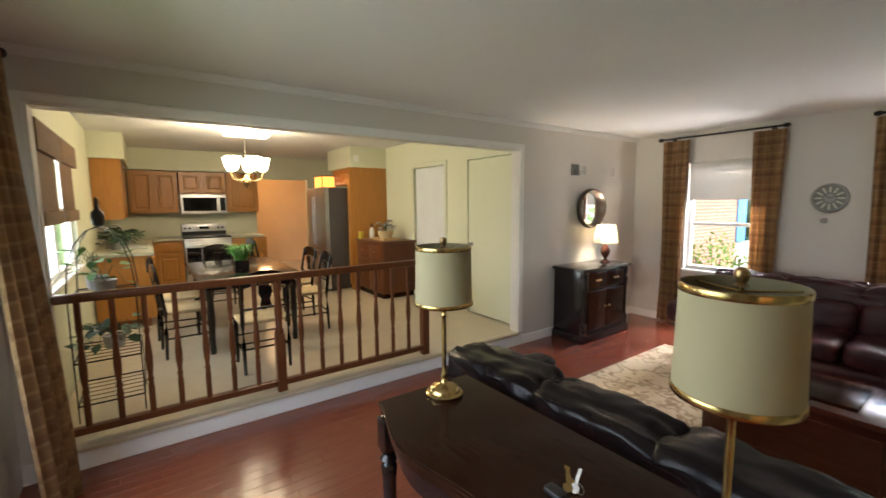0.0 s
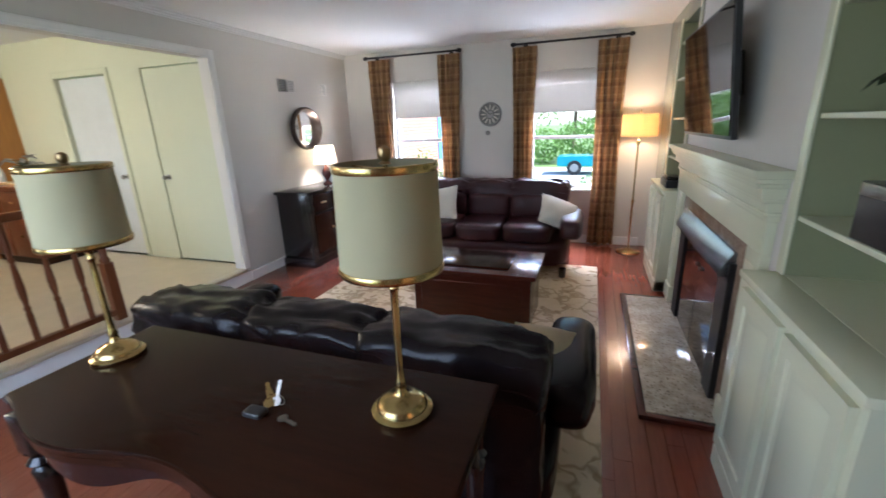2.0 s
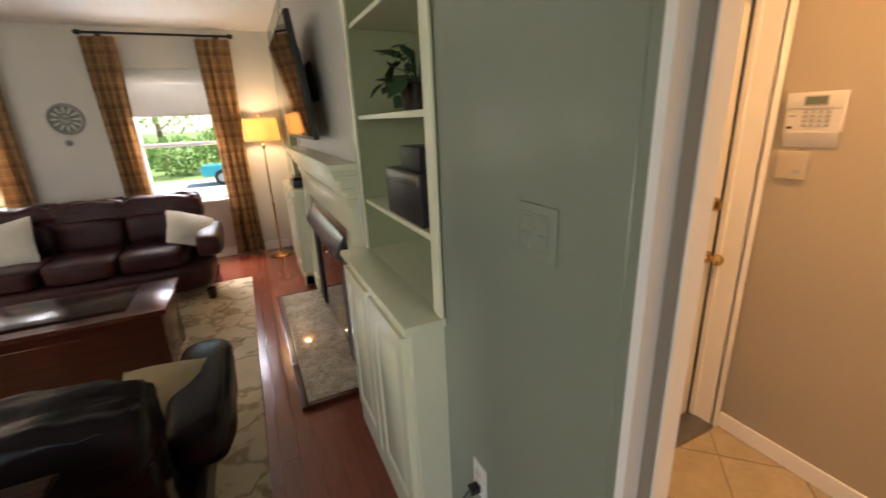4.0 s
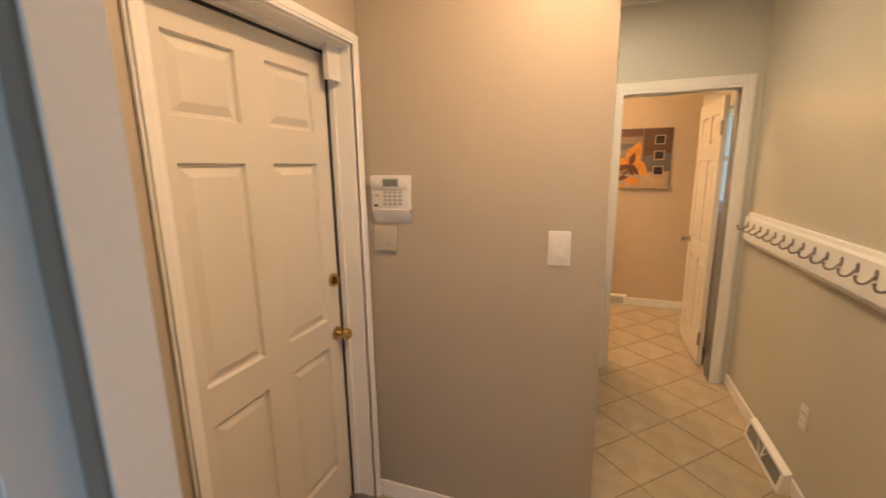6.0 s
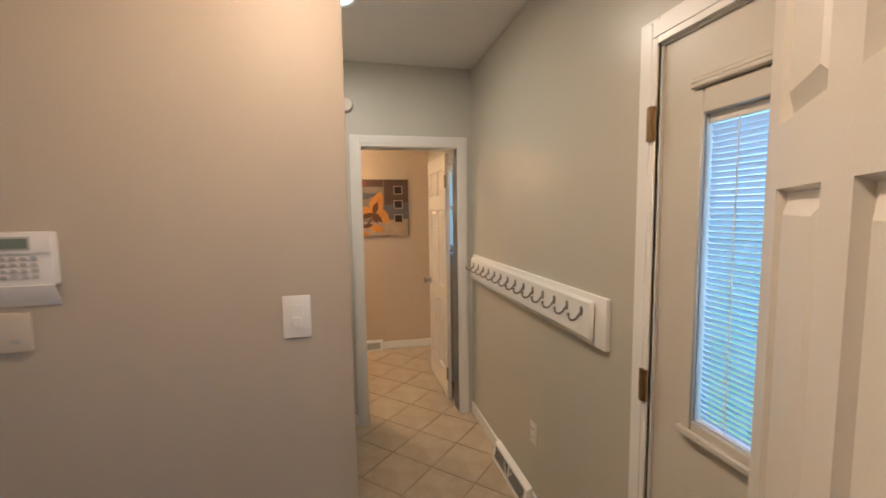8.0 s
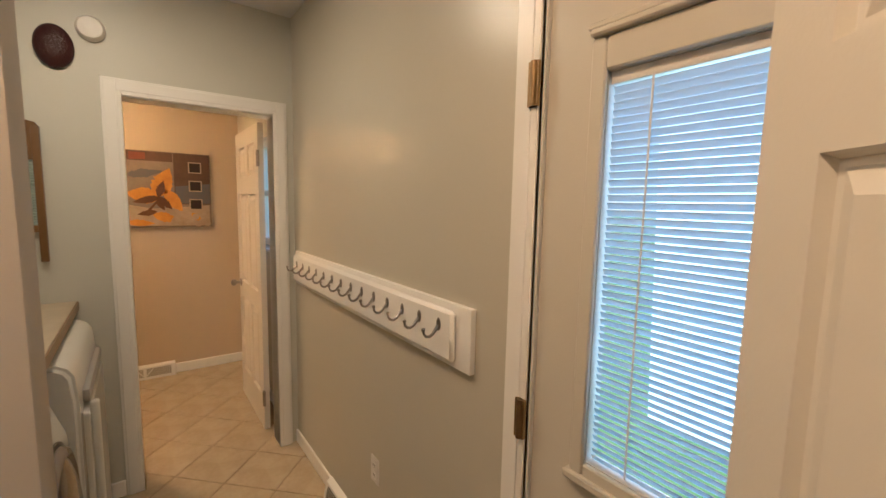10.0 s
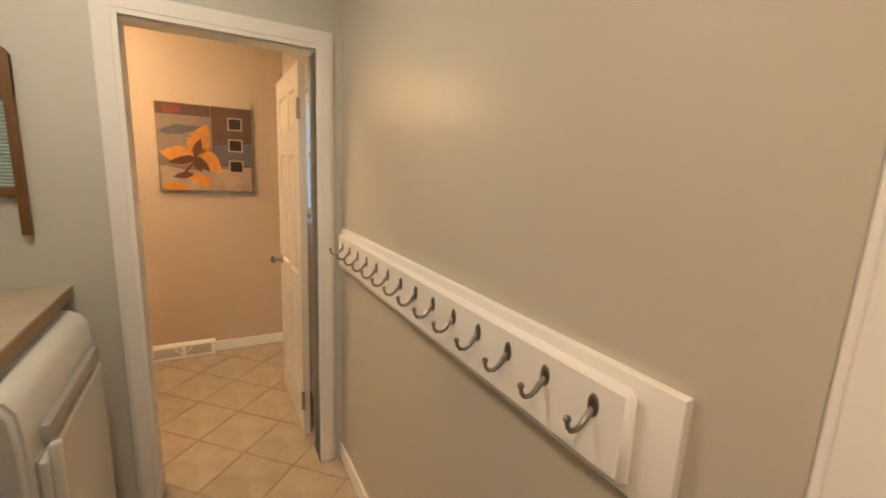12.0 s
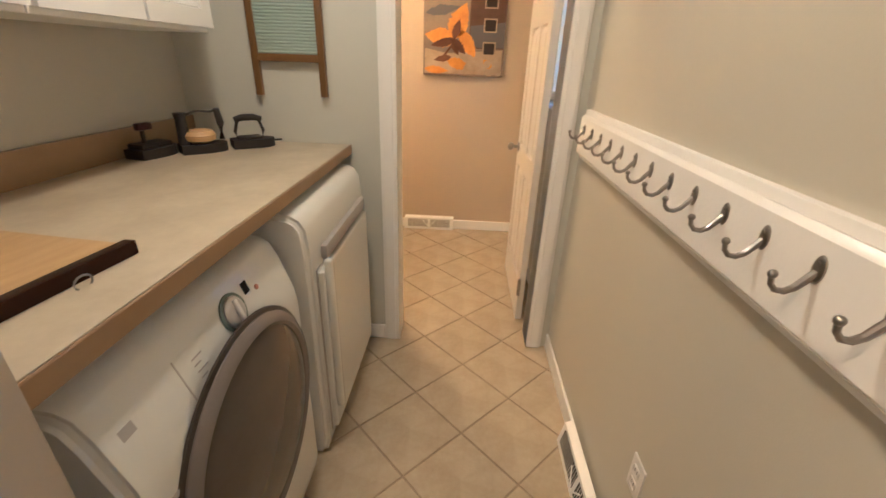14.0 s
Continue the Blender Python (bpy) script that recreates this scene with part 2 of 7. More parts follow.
M["tile"] = mat("floor_tile_glaze", (0.52, 0.44, 0.31), (0.32, 0.26, 0.17), 0.26, 0, 7, 45, 0.08, rnd=0.07, mix=0.75)
M["grout"] = mat("grout", (0.34, 0.27, 0.185), (0.24, 0.185, 0.13), 0.9, 0, 20, 200, 0.3)
M["floorwood"] = mat("cherry_floor", (0.24, 0.062, 0.032), (0.16, 0.038, 0.02), 0.17, 0, 7, 60, 0.03, (8, 0.7, 1), coat=0.3, rnd=0.07, mix=0.7)
M["vinyl"] = mat("kitchen_vinyl", (0.56, 0.48, 0.35), (0.46, 0.39, 0.28), 0.28, 0, 5, 60, 0.05, mix=0.6)
M["oak"] = mat("golden_oak", (0.43, 0.19, 0.034), (0.28, 0.115, 0.02), 0.35, 0, 6, 50, 0.06, (6, 6, 0.6), mix=0.7, rnd=0.04)
M["oak_dark"] = mat("stained_oak", (0.16, 0.055, 0.02), (0.09, 0.03, 0.012), 0.3, 0, 6, 50, 0.06, (6, 6, 0.8), mix=0.7, spec=0.25)
M["walnut"] = mat("dark_walnut", (0.03, 0.011, 0.006), (0.017, 0.007, 0.004), 0.16, 0, 4, 60, 0.03, (1, 10, 10), coat=0.0, spec=0.14, mix=0.7)
M["cherry"] = mat("dark_cherry", (0.1, 0.022, 0.012), (0.055, 0.013, 0.009), 0.18, 0, 4, 60, 0.03, (1, 10, 10), coat=0.3, mix=0.7)
M["ebony"] = mat("black_lacquer", (0.008, 0.006, 0.006), (0.014, 0.008, 0.007), 0.16, 0, 8, 60, 0.05, coat=0.3)
M["leather"] = mat("oxblood_leather", (0.05, 0.011, 0.012), (0.024, 0.007, 0.008), 0.3, 0, 4, 130, 0.35, mix=0.8, spec=0.3)
M["leather_dark"] = mat("dark_leather", (0.012, 0.008, 0.008), (0.007, 0.005, 0.006), 0.24, 0, 4, 130, 0.08, mix=0.8, spec=0.2)
M["linen"] = shade_cloth("lampshade_linen", (0.54, 0.48, 0.3), 0.18)
M["lining"] = mat("shade_lining", (0.26, 0.23, 0.13), None, 0.7, 0, 8, 200, 0.05)
M["linen_lit"] = shade_cloth("lit_lampshade", (0.85, 0.8, 0.7), 0.7)
M["amber_lit"] = shade_cloth("lit_amber_shade", (0.76, 0.58, 0.34), 0.5)
M["roman"] = shade_cloth("window_shade_cloth", (0.66, 0.64, 0.6), 0.13)
M["sun_leaf"] = shade_cloth("sunlit_leaf", (0.15, 0.25, 0.06), 0.45)
M["pillow_tan"] = mat("tan_cloth", (0.5, 0.42, 0.29), (0.44, 0.36, 0.24), 0.9, 0, 6, 240, 0.3)
M["pillow"] = mat("ivory_cloth", (0.66, 0.61, 0.52), None, 0.9, 0, 6, 240, 0.3)
M["rush"] = mat("rush_seat", (0.5, 0.4, 0.24), (0.36, 0.27, 0.14), 0.8, 0, 30, 120, 0.5)
M["curtain"] = plaid("curtain_plaid", (0.47, 0.29, 0.14), (0.2, 0.1, 0.055), (0.58, 0.4, 0.21))
M["rug"] = rug_material()
M["granite"] = granite("hearth_granite", (0.58, 0.51, 0.41), (0.36, 0.3, 0.22), (0.13, 0.09, 0.065), 42)
M["marble"] = granite("surround_stone", (0.36, 0.27, 0.2), (0.24, 0.17, 0.12), (0.14, 0.09, 0.06))
M["laminate"] = mat("counter_laminate", (0.62, 0.54, 0.39), (0.4, 0.33, 0.22), 0.32, 0, 7, 30, 0.02, mix=0.75)
M["laminate_edge"] = mat("counter_edge", (0.31, 0.205, 0.105), None, 0.4, 0, 7, 90, 0.02)
M["counter_grey"] = mat("kitchen_counter", (0.4, 0.4, 0.3), (0.33, 0.32, 0.24), 0.3, 0, 20, 120, 0.02)
M["appliance"] = mat("white_enamel", (0.72, 0.72, 0.67), (0.69, 0.69, 0.64), 0.14, 0, 2, 100, 0.01)
M["appliance_grey"] = mat("grey_plastic", (0.42, 0.4, 0.37), None, 0.35, 0, 8, 100, 0.02)
M["smoke"] = mat("smoked_door_glass", (0.09, 0.075, 0.065), (0.075, 0.06, 0.05), 0.12, 0, 3, 60, 0)
M["black_glass"] = mat("black_glass", (0.008, 0.008, 0.009), None, 0.04, 0, 3, 60, 0)
M["mirror"] = mat("mirror", (0.9, 0.9, 0.9), None, 0.02, 1, 3, 60, 0)
M["glass"] = glass("window_glass")
M["ribbed"] = mat("ribbed_glass", (0.38, 0.47, 0.42), (0.34, 0.43, 0.38), 0.2, 0, 8, 60, 0.05)
M["honey"] = mat("honey_pine", (0.18, 0.095, 0.028), (0.12, 0.06, 0.016), 0.4, 0, 6, 60, 0.06, (8, 8, 1), mix=0.7)
M["board"] = mat("worn_maple_board", (0.58, 0.4, 0.18), (0.4, 0.25, 0.1), 0.45, 0, 4, 60, 0.05, (1, 8, 1), mix=0.7)
M["leaf"] = mat("leaf_green", (0.12, 0.27, 0.05), (0.06, 0.15, 0.03), 0.5, 0, 8, 60, 0.1, rnd=0.15)
M["leaf_dark"] = mat("leaf_dark", (0.03, 0.08, 0.025), (0.02, 0.05, 0.02), 0.5, 0, 8, 60, 0.1, rnd=0.15)
M["fern"] = mat("fern_green", (0.1, 0.3, 0.04), (0.06, 0.2, 0.03), 0.55, 0, 8, 60, 0.1, rnd=0.15)
M["pot"] = mat("grey_ceramic", (0.32, 0.31, 0.29), None, 0.4, 0, 8, 60, 0.05)
M["dial"] = mat("pewter_dial", (0.17, 0.17, 0.155), (0.12, 0.12, 0.11), 0.4, 0.3, 12, 90, 0.1)
M["brick"] = mat("red_brick", (0.42, 0.19, 0.14), (0.33, 0.14, 0.1), 0.85, 0, 8, 80, 0.3, rnd=0.15)
M["mortar"] = mat("mortar", (0.42, 0.38, 0.34), None, 0.9, 0, 20, 100, 0.3)
M["grass"] = mat("lawn", (0.14, 0.2, 0.05), (0.09, 0.14, 0.03), 0.9, 0, 0.6, 30, 0.5)
M["asphalt"] = mat("driveway", (0.42, 0.41, 0.39), (0.34, 0.33, 0.31), 0.9, 0, 1, 60, 0.3)
M["truck"] = mat("turquoise_car_paint", (0.03, 0.36, 0.46), None, 0.2, 0.1, 2, 60, 0, coat=0.5)
M["rubber"] = mat("tyre_rubber", (0.02, 0.02, 0.02), None, 0.8)
M["bark"] = mat("bark", (0.12, 0.08, 0.055), (0.08, 0.05, 0.035), 0.9, 0, 10, 60, 0.5)
M["siding"] = mat("blue_siding", (0.1, 0.24, 0.45), None, 0.7, 0, 3, 60, 0.1)
M["roofing"] = mat("roof_shingle", (0.12, 0.11, 0.1), None, 0.9, 0, 3, 60, 0.3)
M["blind"] = shade_cloth("blind_slat", (0.74, 0.82, 0.88), 0.35)
M["grey_door"] = mat("blue_grey_door", (0.62, 0.64, 0.62), None, 0.5, 0, 3, 100, 0.05)
M["light_glass"] = mat("lit_glass_shade", (0.9, 0.85, 0.72), None, 0.3, emit=(1, 0.86, 0.6), power=6.0)
M["light_dome"] = mat("lit_dome", (0.9, 0.87, 0.8), None, 0.3, emit=(1, 0.85, 0.6), power=3.0)

# ---- mesh helpers ----


def rect(bm, x0, x1, y0, y1, z0, z1, bevel=0.0, seg=2):
    r = bmesh.ops.create_cube(bm, size=1.0)
    vs = r["verts"]
    bmesh.ops.scale(bm, vec=(x1 - x0, y1 - y0, z1 - z0), verts=vs)
    bmesh.ops.translate(bm, vec=((x0 + x1) / 2, (y0 + y1) / 2, (z0 + z1) / 2), verts=vs)
    if bevel:
        es = list({e for v in vs for e in v.link_edges})
        r = bmesh.ops.bevel(bm, geom=es, offset=bevel, segments=seg, profile=0.6, affect="EDGES")
        vs = list({v for f in r["faces"] for v in f.verts} | {v for v in vs if v.is_valid})
    return vs


def block(x0, x1, y0, y1, z0, z1, bevel=0.0, seg=2):
    bm = bmesh.new()
    rect(bm, x0, x1, y0, y1, z0, z1, bevel, seg)
    return bm


def tube(bm, p0, p1, r0, r1=None, n=12):
    p0, p1 = Vector(p0), Vector(p1)
    r1 = r0 if r1 is None else r1
    d = p1 - p0
    m = Matrix.Translation((p0 + p1) / 2) @ d.to_track_quat("Z", "Y").to_matrix().to_4x4()
    return bmesh.ops.create_cone(bm, cap_ends=True, segments=n, radius1=r0, radius2=r1, depth=d.length, matrix=m)["verts"]


def path_tube(bm, pts, r, n=8):
    """A round bar along a line of points."""
    pts = [Vector(p) for p in pts]
    rings = []
    for i, p in enumerate(pts):
        d = (pts[min(i + 1, len(pts) - 1)] - pts[max(i - 1, 0)]).normalized()
        q = d.to_track_quat("Z", "Y")
        rr = r[i] if isinstance(r, (list, tuple)) else r
        rings.append([bm.verts.new(p + q @ Vector((rr * math.cos(2 * math.pi * k / n), rr * math.sin(2 * math.pi * k / n), 0))) for k in range(n)])
    for a, b in zip(rings, rings[1:]):
        for k in range(n):
            bm.faces.new((a[k], a[(k + 1) % n], b[(k + 1) % n], b[k]))
    bm.faces.new(rings[0][::-1])
    bm.faces.new(rings[-1])


def lathe(profile, n=28, at=(0, 0, 0), bm=None, cap=True):
    """Turns (radius, height) pairs round the upright axis."""
    bm = bm or bmesh.new()
    o = Vector(at)
    rings = [[bm.verts.new(o + Vector((r * math.cos(2 * math.pi * k / n), r * math.sin(2 * math.pi * k / n), z))) for k in range(n)] for r, z in profile]
    for a, b in zip(rings, rings[1:]):
        for k in range(n):
            bm.faces.new((a[k], a[(k + 1) % n], b[(k + 1) % n], b[k]))
    if cap:
        bm.faces.new(rings[0][::-1])
        bm.faces.new(rings[-1])
    return bm


def prism(pts, axis, a, b, bm=None):
    """A flat outline pushed from a to b along an axis; pts are the two other coordinates in order."""
    bm = bm or bmesh.new()
    def put(p, v):
        return {"x": (v, p[0], p[1]), "y": (p[0], v, p[1]), "z": (p[0], p[1], v)}[axis]
    lo = [bm.verts.new(put(p, a)) for p in pts]
    hi = [bm.verts.new(put(p, b)) for p in pts]
    k = len(pts)
    bm.faces.new(lo)
    bm.faces.new(hi)
    for i in range(k):
        bm.faces.new((lo[i], lo[(i + 1) % k], hi[(i + 1) % k], hi[i]))
    bmesh.ops.recalc_face_normals(bm, faces=bm.faces)
    return bm


def cushion(bm, x0, x1, y0, y1, z0, z1, puff=0.5, n=10, wrinkle=0.0):
    """A soft rounded block."""
    before = set(bm.verts)
    r = bmesh.ops.create_cube(bm, size=2.0)
    es = list({e for v in r["verts"] for e in v.link_edges})
    bmesh.ops.subdivide_edges(bm, edges=es, cuts=n, use_grid_fill=True)
    vs = [v for v in bm.verts if v not in before]
    c = Vector(((x0 + x1) / 2, (y0 + y1) / 2, (z0 + z1) / 2))
    h = Vector(((x1 - x0) / 2, (y1 - y0) / 2, (z1 - z0) / 2))
    p = 2.0 + 6.0 * (1 - puff)
    for v in vs:
        u = v.co.copy()
        k = (abs(u.x) ** p + abs(u.y) ** p + abs(u.z) ** p) ** (1 / p)
        u /= k
        w = Vector((c.x + u.x * h.x, c.y + u.y * h.y, c.z + u.z * h.z))
        if wrinkle:
            w += u * wrinkle * (noise.noise(w * 7.0) + 0.5 * noise.noise(w * 19.0))
        v.co = w
    return vs


def mesh_of(name, bm, material, smooth=True):
    bmesh.ops.recalc_face_normals(bm, faces=bm.faces)
    me = bpy.data.meshes.new(name)
    bm.to_mesh(me)
    bm.free()
    me.materials.append(material)
    if smooth:
        me.shade_smooth()
        me.set_sharp_from_angle(angle=radians(38))
    return me


def part(name, bm, material, parent, label=""):
    ob = new(name, mesh_of(name, bm, material, name not in ("leaf", "door")))
    ob.parent = parent
    if label:
        ob["label"] = label
    return ob


def thing(name, m, label, category, group=""):
    ob = new(name)
    ob.empty_display_size = 0.1
    ob.matrix_basis = m
    return tagged(ob, label, category, group)


def solo(name, bm, material, m, label, category, group=""):
    ob = new(name, mesh_of(name, bm, material))
    ob.matrix_basis = m
    return tagged(ob, label, category, group)


def structure(name, bm, material, label="", category=""):
    ob = new(name, mesh_of(name, bm, material))
    return tagged(ob, label or name.replace("_", " "), category or name.split("_")[0], kind="structure")


def wall_run(bm, axis, p0, p1, a, b, z0, z1, holes=()):
    """A wall p0..p1 thick, a..b long, with holes (u0, u1, w0, w1) through it."""
    def put(u0, u1, w0, w1):
        if u1 - u0 < 1e-4 or w1 - w0 < 1e-4:
            return
        if axis == "x":
            rect(bm, p0, p1, u0, u1, w0, w1)
        else:
            rect(bm, u0, u1, p0, p1, w0, w1)
    at = a
    for u0, u1, w0, w1 in sorted(holes):
        put(at, u0, z0, z1)
        put(u0, u1, z0, w0)
        put(u0, u1, w1, z1)
        at = u1
    put(at, b, z0, z1)


def six_panel(bm, w, h, t, cols, rows, side=(-1, 1)):
    """A door leaf from (0, -t/2, 0) to (w, t/2, h) with raised panels in cols x rows."""
    xs = sorted({0, w, *(c for p in cols for c in p)})
    zs = sorted({0, h, *(c for p in rows for c in p)})
    for s in (-1, 1):
        y = s * t / 2
        for i in range(len(xs) - 1):
            for j in range(len(zs) - 1):
                x0, x1, z0, z1 = xs[i], xs[i + 1], zs[j], zs[j + 1]
                loops = [(0, 0)]
                if (x0, x1) in cols and (z0, z1) in rows:
                    loops = [(0, 0), (0.006, 0.014), (0.014, 0.014), (0.04, 0.002)]
                rings = [[bm.verts.new((a, y - s * d, c)) for a, c in ((x0 + k, z0 + k), (x1 - k, z0 + k), (x1 - k, z1 - k), (x0 + k, z1 - k))] for k, d in loops]
                for a, b in zip(rings, rings[1:]):
                    for k in range(4):
                        bm.faces.new((a[k], a[(k + 1) % 4], b[(k + 1) % 4], b[k]))
                bm.faces.new(rings[-1])
    for (x0, x1, z0, z1) in ((0, 0, 0, h), (w, w, 0, h)):
        bm.faces.new([bm.verts.new(p) for p in ((x0, -t / 2, z0), (x0, t / 2, z0), (x0, t / 2, z1), (x0, -t / 2, z1))])
    for z in (0, h):
        bm.faces.new([bm.verts.new(p) for p in ((0, -t / 2, z), (w, -t / 2, z), (w, t / 2, z), (0, t / 2, z))])
    bmesh.ops.remove_doubles(bm, verts=bm.verts, dist=1e-5)


def casing(bm, axis, face, out, u0, u1, top, width=0.065, base=0.0, depth=0.018):
    """Moulded trim round an opening u0..u1 up to top, on a wall face, standing out by depth towards out (+1 or -1)."""
    steps = ((0.0, 1.0, 0.6), (0.25, 0.85, 1.0), (0.0, 0.3, 0.85))
    def put(a0, a1, b0, b1, k):
        d0, d1 = sorted((face, face + out * depth * k))
        if axis == "x":
            rect(bm, d0, d1, a0, a1, b0, b1, 0.002, 1)
        else:
            rect(bm, a0, a1, d0, d1, b0, b1, 0.002, 1)
    for f0, f1, k in steps:
        a, b = width * f0, width * f1
        put(u0 - b, u0 - a, base, top + b, k)
        put(u1 + a, u1 + b, base, top + b, k)
        put(u0 - a, u1 + a, top + a, top + b, k)

# ---- structure ----
KZ = 0.15      # kitchen floor
LC, HC, KC = 2.51, 2.6, 2.6   # ceilings: living room, back hall, kitchen

bm = bmesh.new()
wall_run(bm, "x", -5.66, -5.54, 0.0, 6.42, -0.1, 2.7, [(0.2, 4.08, -0.1, 2.2)])
structure("wall_west", bm, M["paint_living"], "pale greige plastered wall with a wide kitchen opening")
bm = bmesh.new()
wall_run(bm, "y", 6.42, 6.58, -5.66, -1.0, -0.1, 2.7, [(-4.83, -4.02, 0.75, 2.12), (-2.92, -2.1, 0.7, 2.12)])
structure("wall_north", bm, M["paint_living"], "pale greige wall with two sash windows")
bm = bmesh.new()
wall_run(bm, "y", -0.12, 0.0, -5.66, -1.43, -0.1, 2.7, [(-4.9, -2.6, 0.6, 2.2)])
structure("wall_south", bm, M["paint_living"], "pale greige wall behind the curtained window")
bm = bmesh.new()
wall_run(bm, "x", -1.43, -1.365, 0.0, 1.93, -0.1, 2.7, [(0.6, 1.255, -0.1, 2.05)])
rect(bm, -1.43, -1.1, 1.93, 2.76, 2.36, 2.7)
rect(bm, -1.43, -1.1, 4.86, 5.69, 2.36, 2.7)
rect(bm, -1.43, -1.1, 5.69, 6.42, -0.1, 2.7)
rect(bm, -1.1, -1.0, 1.9, 6.42, -0.1, 2.7)
structure("wall_east", bm, M["paint_sage"], "pale sage painted wall beside the built-in shelves")
bm = bmesh.new()
wall_run(bm, "x", -1.43, -1.1, 2.78, 4.84, -0.1, 2.7, [(3.3, 4.32, 0.0, 0.82)])
rect(bm, -1.14, -1.1, 3.3, 4.32, -0.1, 0.82)
structure("wall_chimney", bm, M["paint_living"], "pale greige chimney breast over the fireplace")
bm = bmesh.new()
wall_run(bm, "y", -0.12, 0.0, -1.43, 3.52, -0.1, 2.7, [(-1.02, -0.2, 0.0, 2.05), (2.0, 2.75, 1.2, 2.0)])
structure("wall_back_hall_south", bm, M["paint_laundry"], "greige painted wall with a row of hooks")
bm = bmesh.new()
wall_run(bm, "y", 1.88, 2.06, -1.365, 0.12, -0.1, 2.7, [(-0.865, -0.045, -0.1, 2.035)])
structure("wall_hall_north", bm, M["paint_hall"], "taupe painted wall round a white door")
structure("wall_keypad", block(0.0, 0.12, 0.91, 1.88, -0.1, 2.7, 0.004), M["paint_hall"], "taupe painted wall with an alarm keypad and switch")
structure("wall_laundry_north", block(0.12, 1.72, 1.75, 1.87, -0.1, 2.7), M["paint_laundry"], "greige painted wall behind the laundry counter")
bm = bmesh.new()
wall_run(bm, "x", 1.72, 1.84, 0.0, 2.3, -0.1, 2.7, [(0.116, 0.808, -0.1, 2.032)])
structure("wall_laundry_east", bm, M["paint_end"], "greige painted wall with an open doorway, coloured lighter as if lit")
structure("wall_far_east", block(3.4, 3.52, 0.0, 2.3, -0.1, 2.7), M["paint_far"], "tan painted wall with a canvas painting")
structure("wall_far_north", block(1.84, 3.52, 2.3, 2.42, -0.1, 2.7), M["paint_far"], "plain tan painted wall of the far room")
bm = bmesh.new()
wall_run(bm, "y", 0.0, 0.12, -11.3, -5.66, -0.1, 2.7, [(-7.75, -5.9, 1.05, 2.16)])
structure("wall_kitchen_south", bm, M["paint_cream"], "cream kitchen wall with a wide window")
bm = bmesh.new()
wall_run(bm, "y", 4.2, 4.32, -11.3, -5.66, -0.1, 2.7, [(-7.95, -7.12, KZ, 2.18), (-6.6, -5.72, KZ, 2.2)])
structure("wall_kitchen_north", bm, M["paint_cream"], "cream kitchen wall with two closed doors")
bm = bmesh.new()
wall_run(bm, "x", -11.42, -11.3, 0.0, 4.32, -0.1, 2.7, [(2.5, 3.55, KZ, 2.15)])
structure("wall_kitchen_west", bm, M["paint_cream"], "cream kitchen wall behind the stove")
bm = bmesh.new()
rect(bm, -13.6, -13.5, 1.0, 5.0, 0, 2.7)
rect(bm, -13.5, -11.42, 1.0, 1.1, 0, 2.7)
rect(bm, -13.5, -11.42, 4.9, 5.0, 0, 2.7)
structure("wall_back_room", bm, M["paint_orange"], "tan walls of the room behind the kitchen")
structure("ceiling_living", block(-5.66, -1.0, -0.12, 6.58, LC, 2.72), M["ceiling"], "white painted living room ceiling")
structure("ceiling_hall", block(-1.43, 3.52, -0.12, 2.42, HC, 2.73), M["ceiling"], "white painted back hall ceiling")
structure("ceiling_kitchen", block(-13.6, -5.66, -0.0, 5.0, KC, 2.74), M["ceiling"], "white painted kitchen ceiling")
structure("floor_kitchen", block(-13.6, -5.545, 0.0, 5.0, -0.1, KZ), M["vinyl"], "beige vinyl kitchen floor one step up")
bm = bmesh.new()
rect(bm, -9.95, -8.9, 3.53, 4.2, 2.25, KC)
rect(bm, -11.3, -10.9, 0.12, 2.5, 2.24, KC)
rect(bm, -10.9, -9.3, 0.12, 0.5, 2.26, KC)
structure("soffit", bm, M["paint_cream"], "cream soffit over the kitchen cabinets")
structure("subfloor", block(-5.6, 3.6, -0.1, 6.5, -0.3, -0.02), M["grout"], "dark grout bed under the floors")

# cherry plank floor
planks = []
rnd = random.Random(3)
x = -5.545
while x < -1.375:
    w = min(0.083, -1.372 - x)
    y = -0.05 - rnd.random() * 0.9
    while y < 6.45:
        n = 0.9 + rnd.random() * 0.5
        y0, y1 = max(y, -0.05) + 0.0006, min(y + n, 6.45) - 0.0006
        if y1 > y0:
            planks.append((x + 0.0003, x + w - 0.0003, y0, y1))
        y += n
    x += 0.083
floor_living = structure("floor_living", block(-5.54, -1.37, -0.05, 6.45, -0.022, -0.008), M["cherry"], "glossy red cherry plank floor", "floor")
for x0, x1, y0, y1 in planks:
    o = new("plank", mesh_of("plank", prism([(x0, -0.008), (x1, -0.008), (x1, -0.0008), (x1 - 0.0008, 0.0), (x0 + 0.0008, 0.0), (x0, -0.0008)], "y", y0, y1), M["floorwood"], False))
    o.parent = floor_living

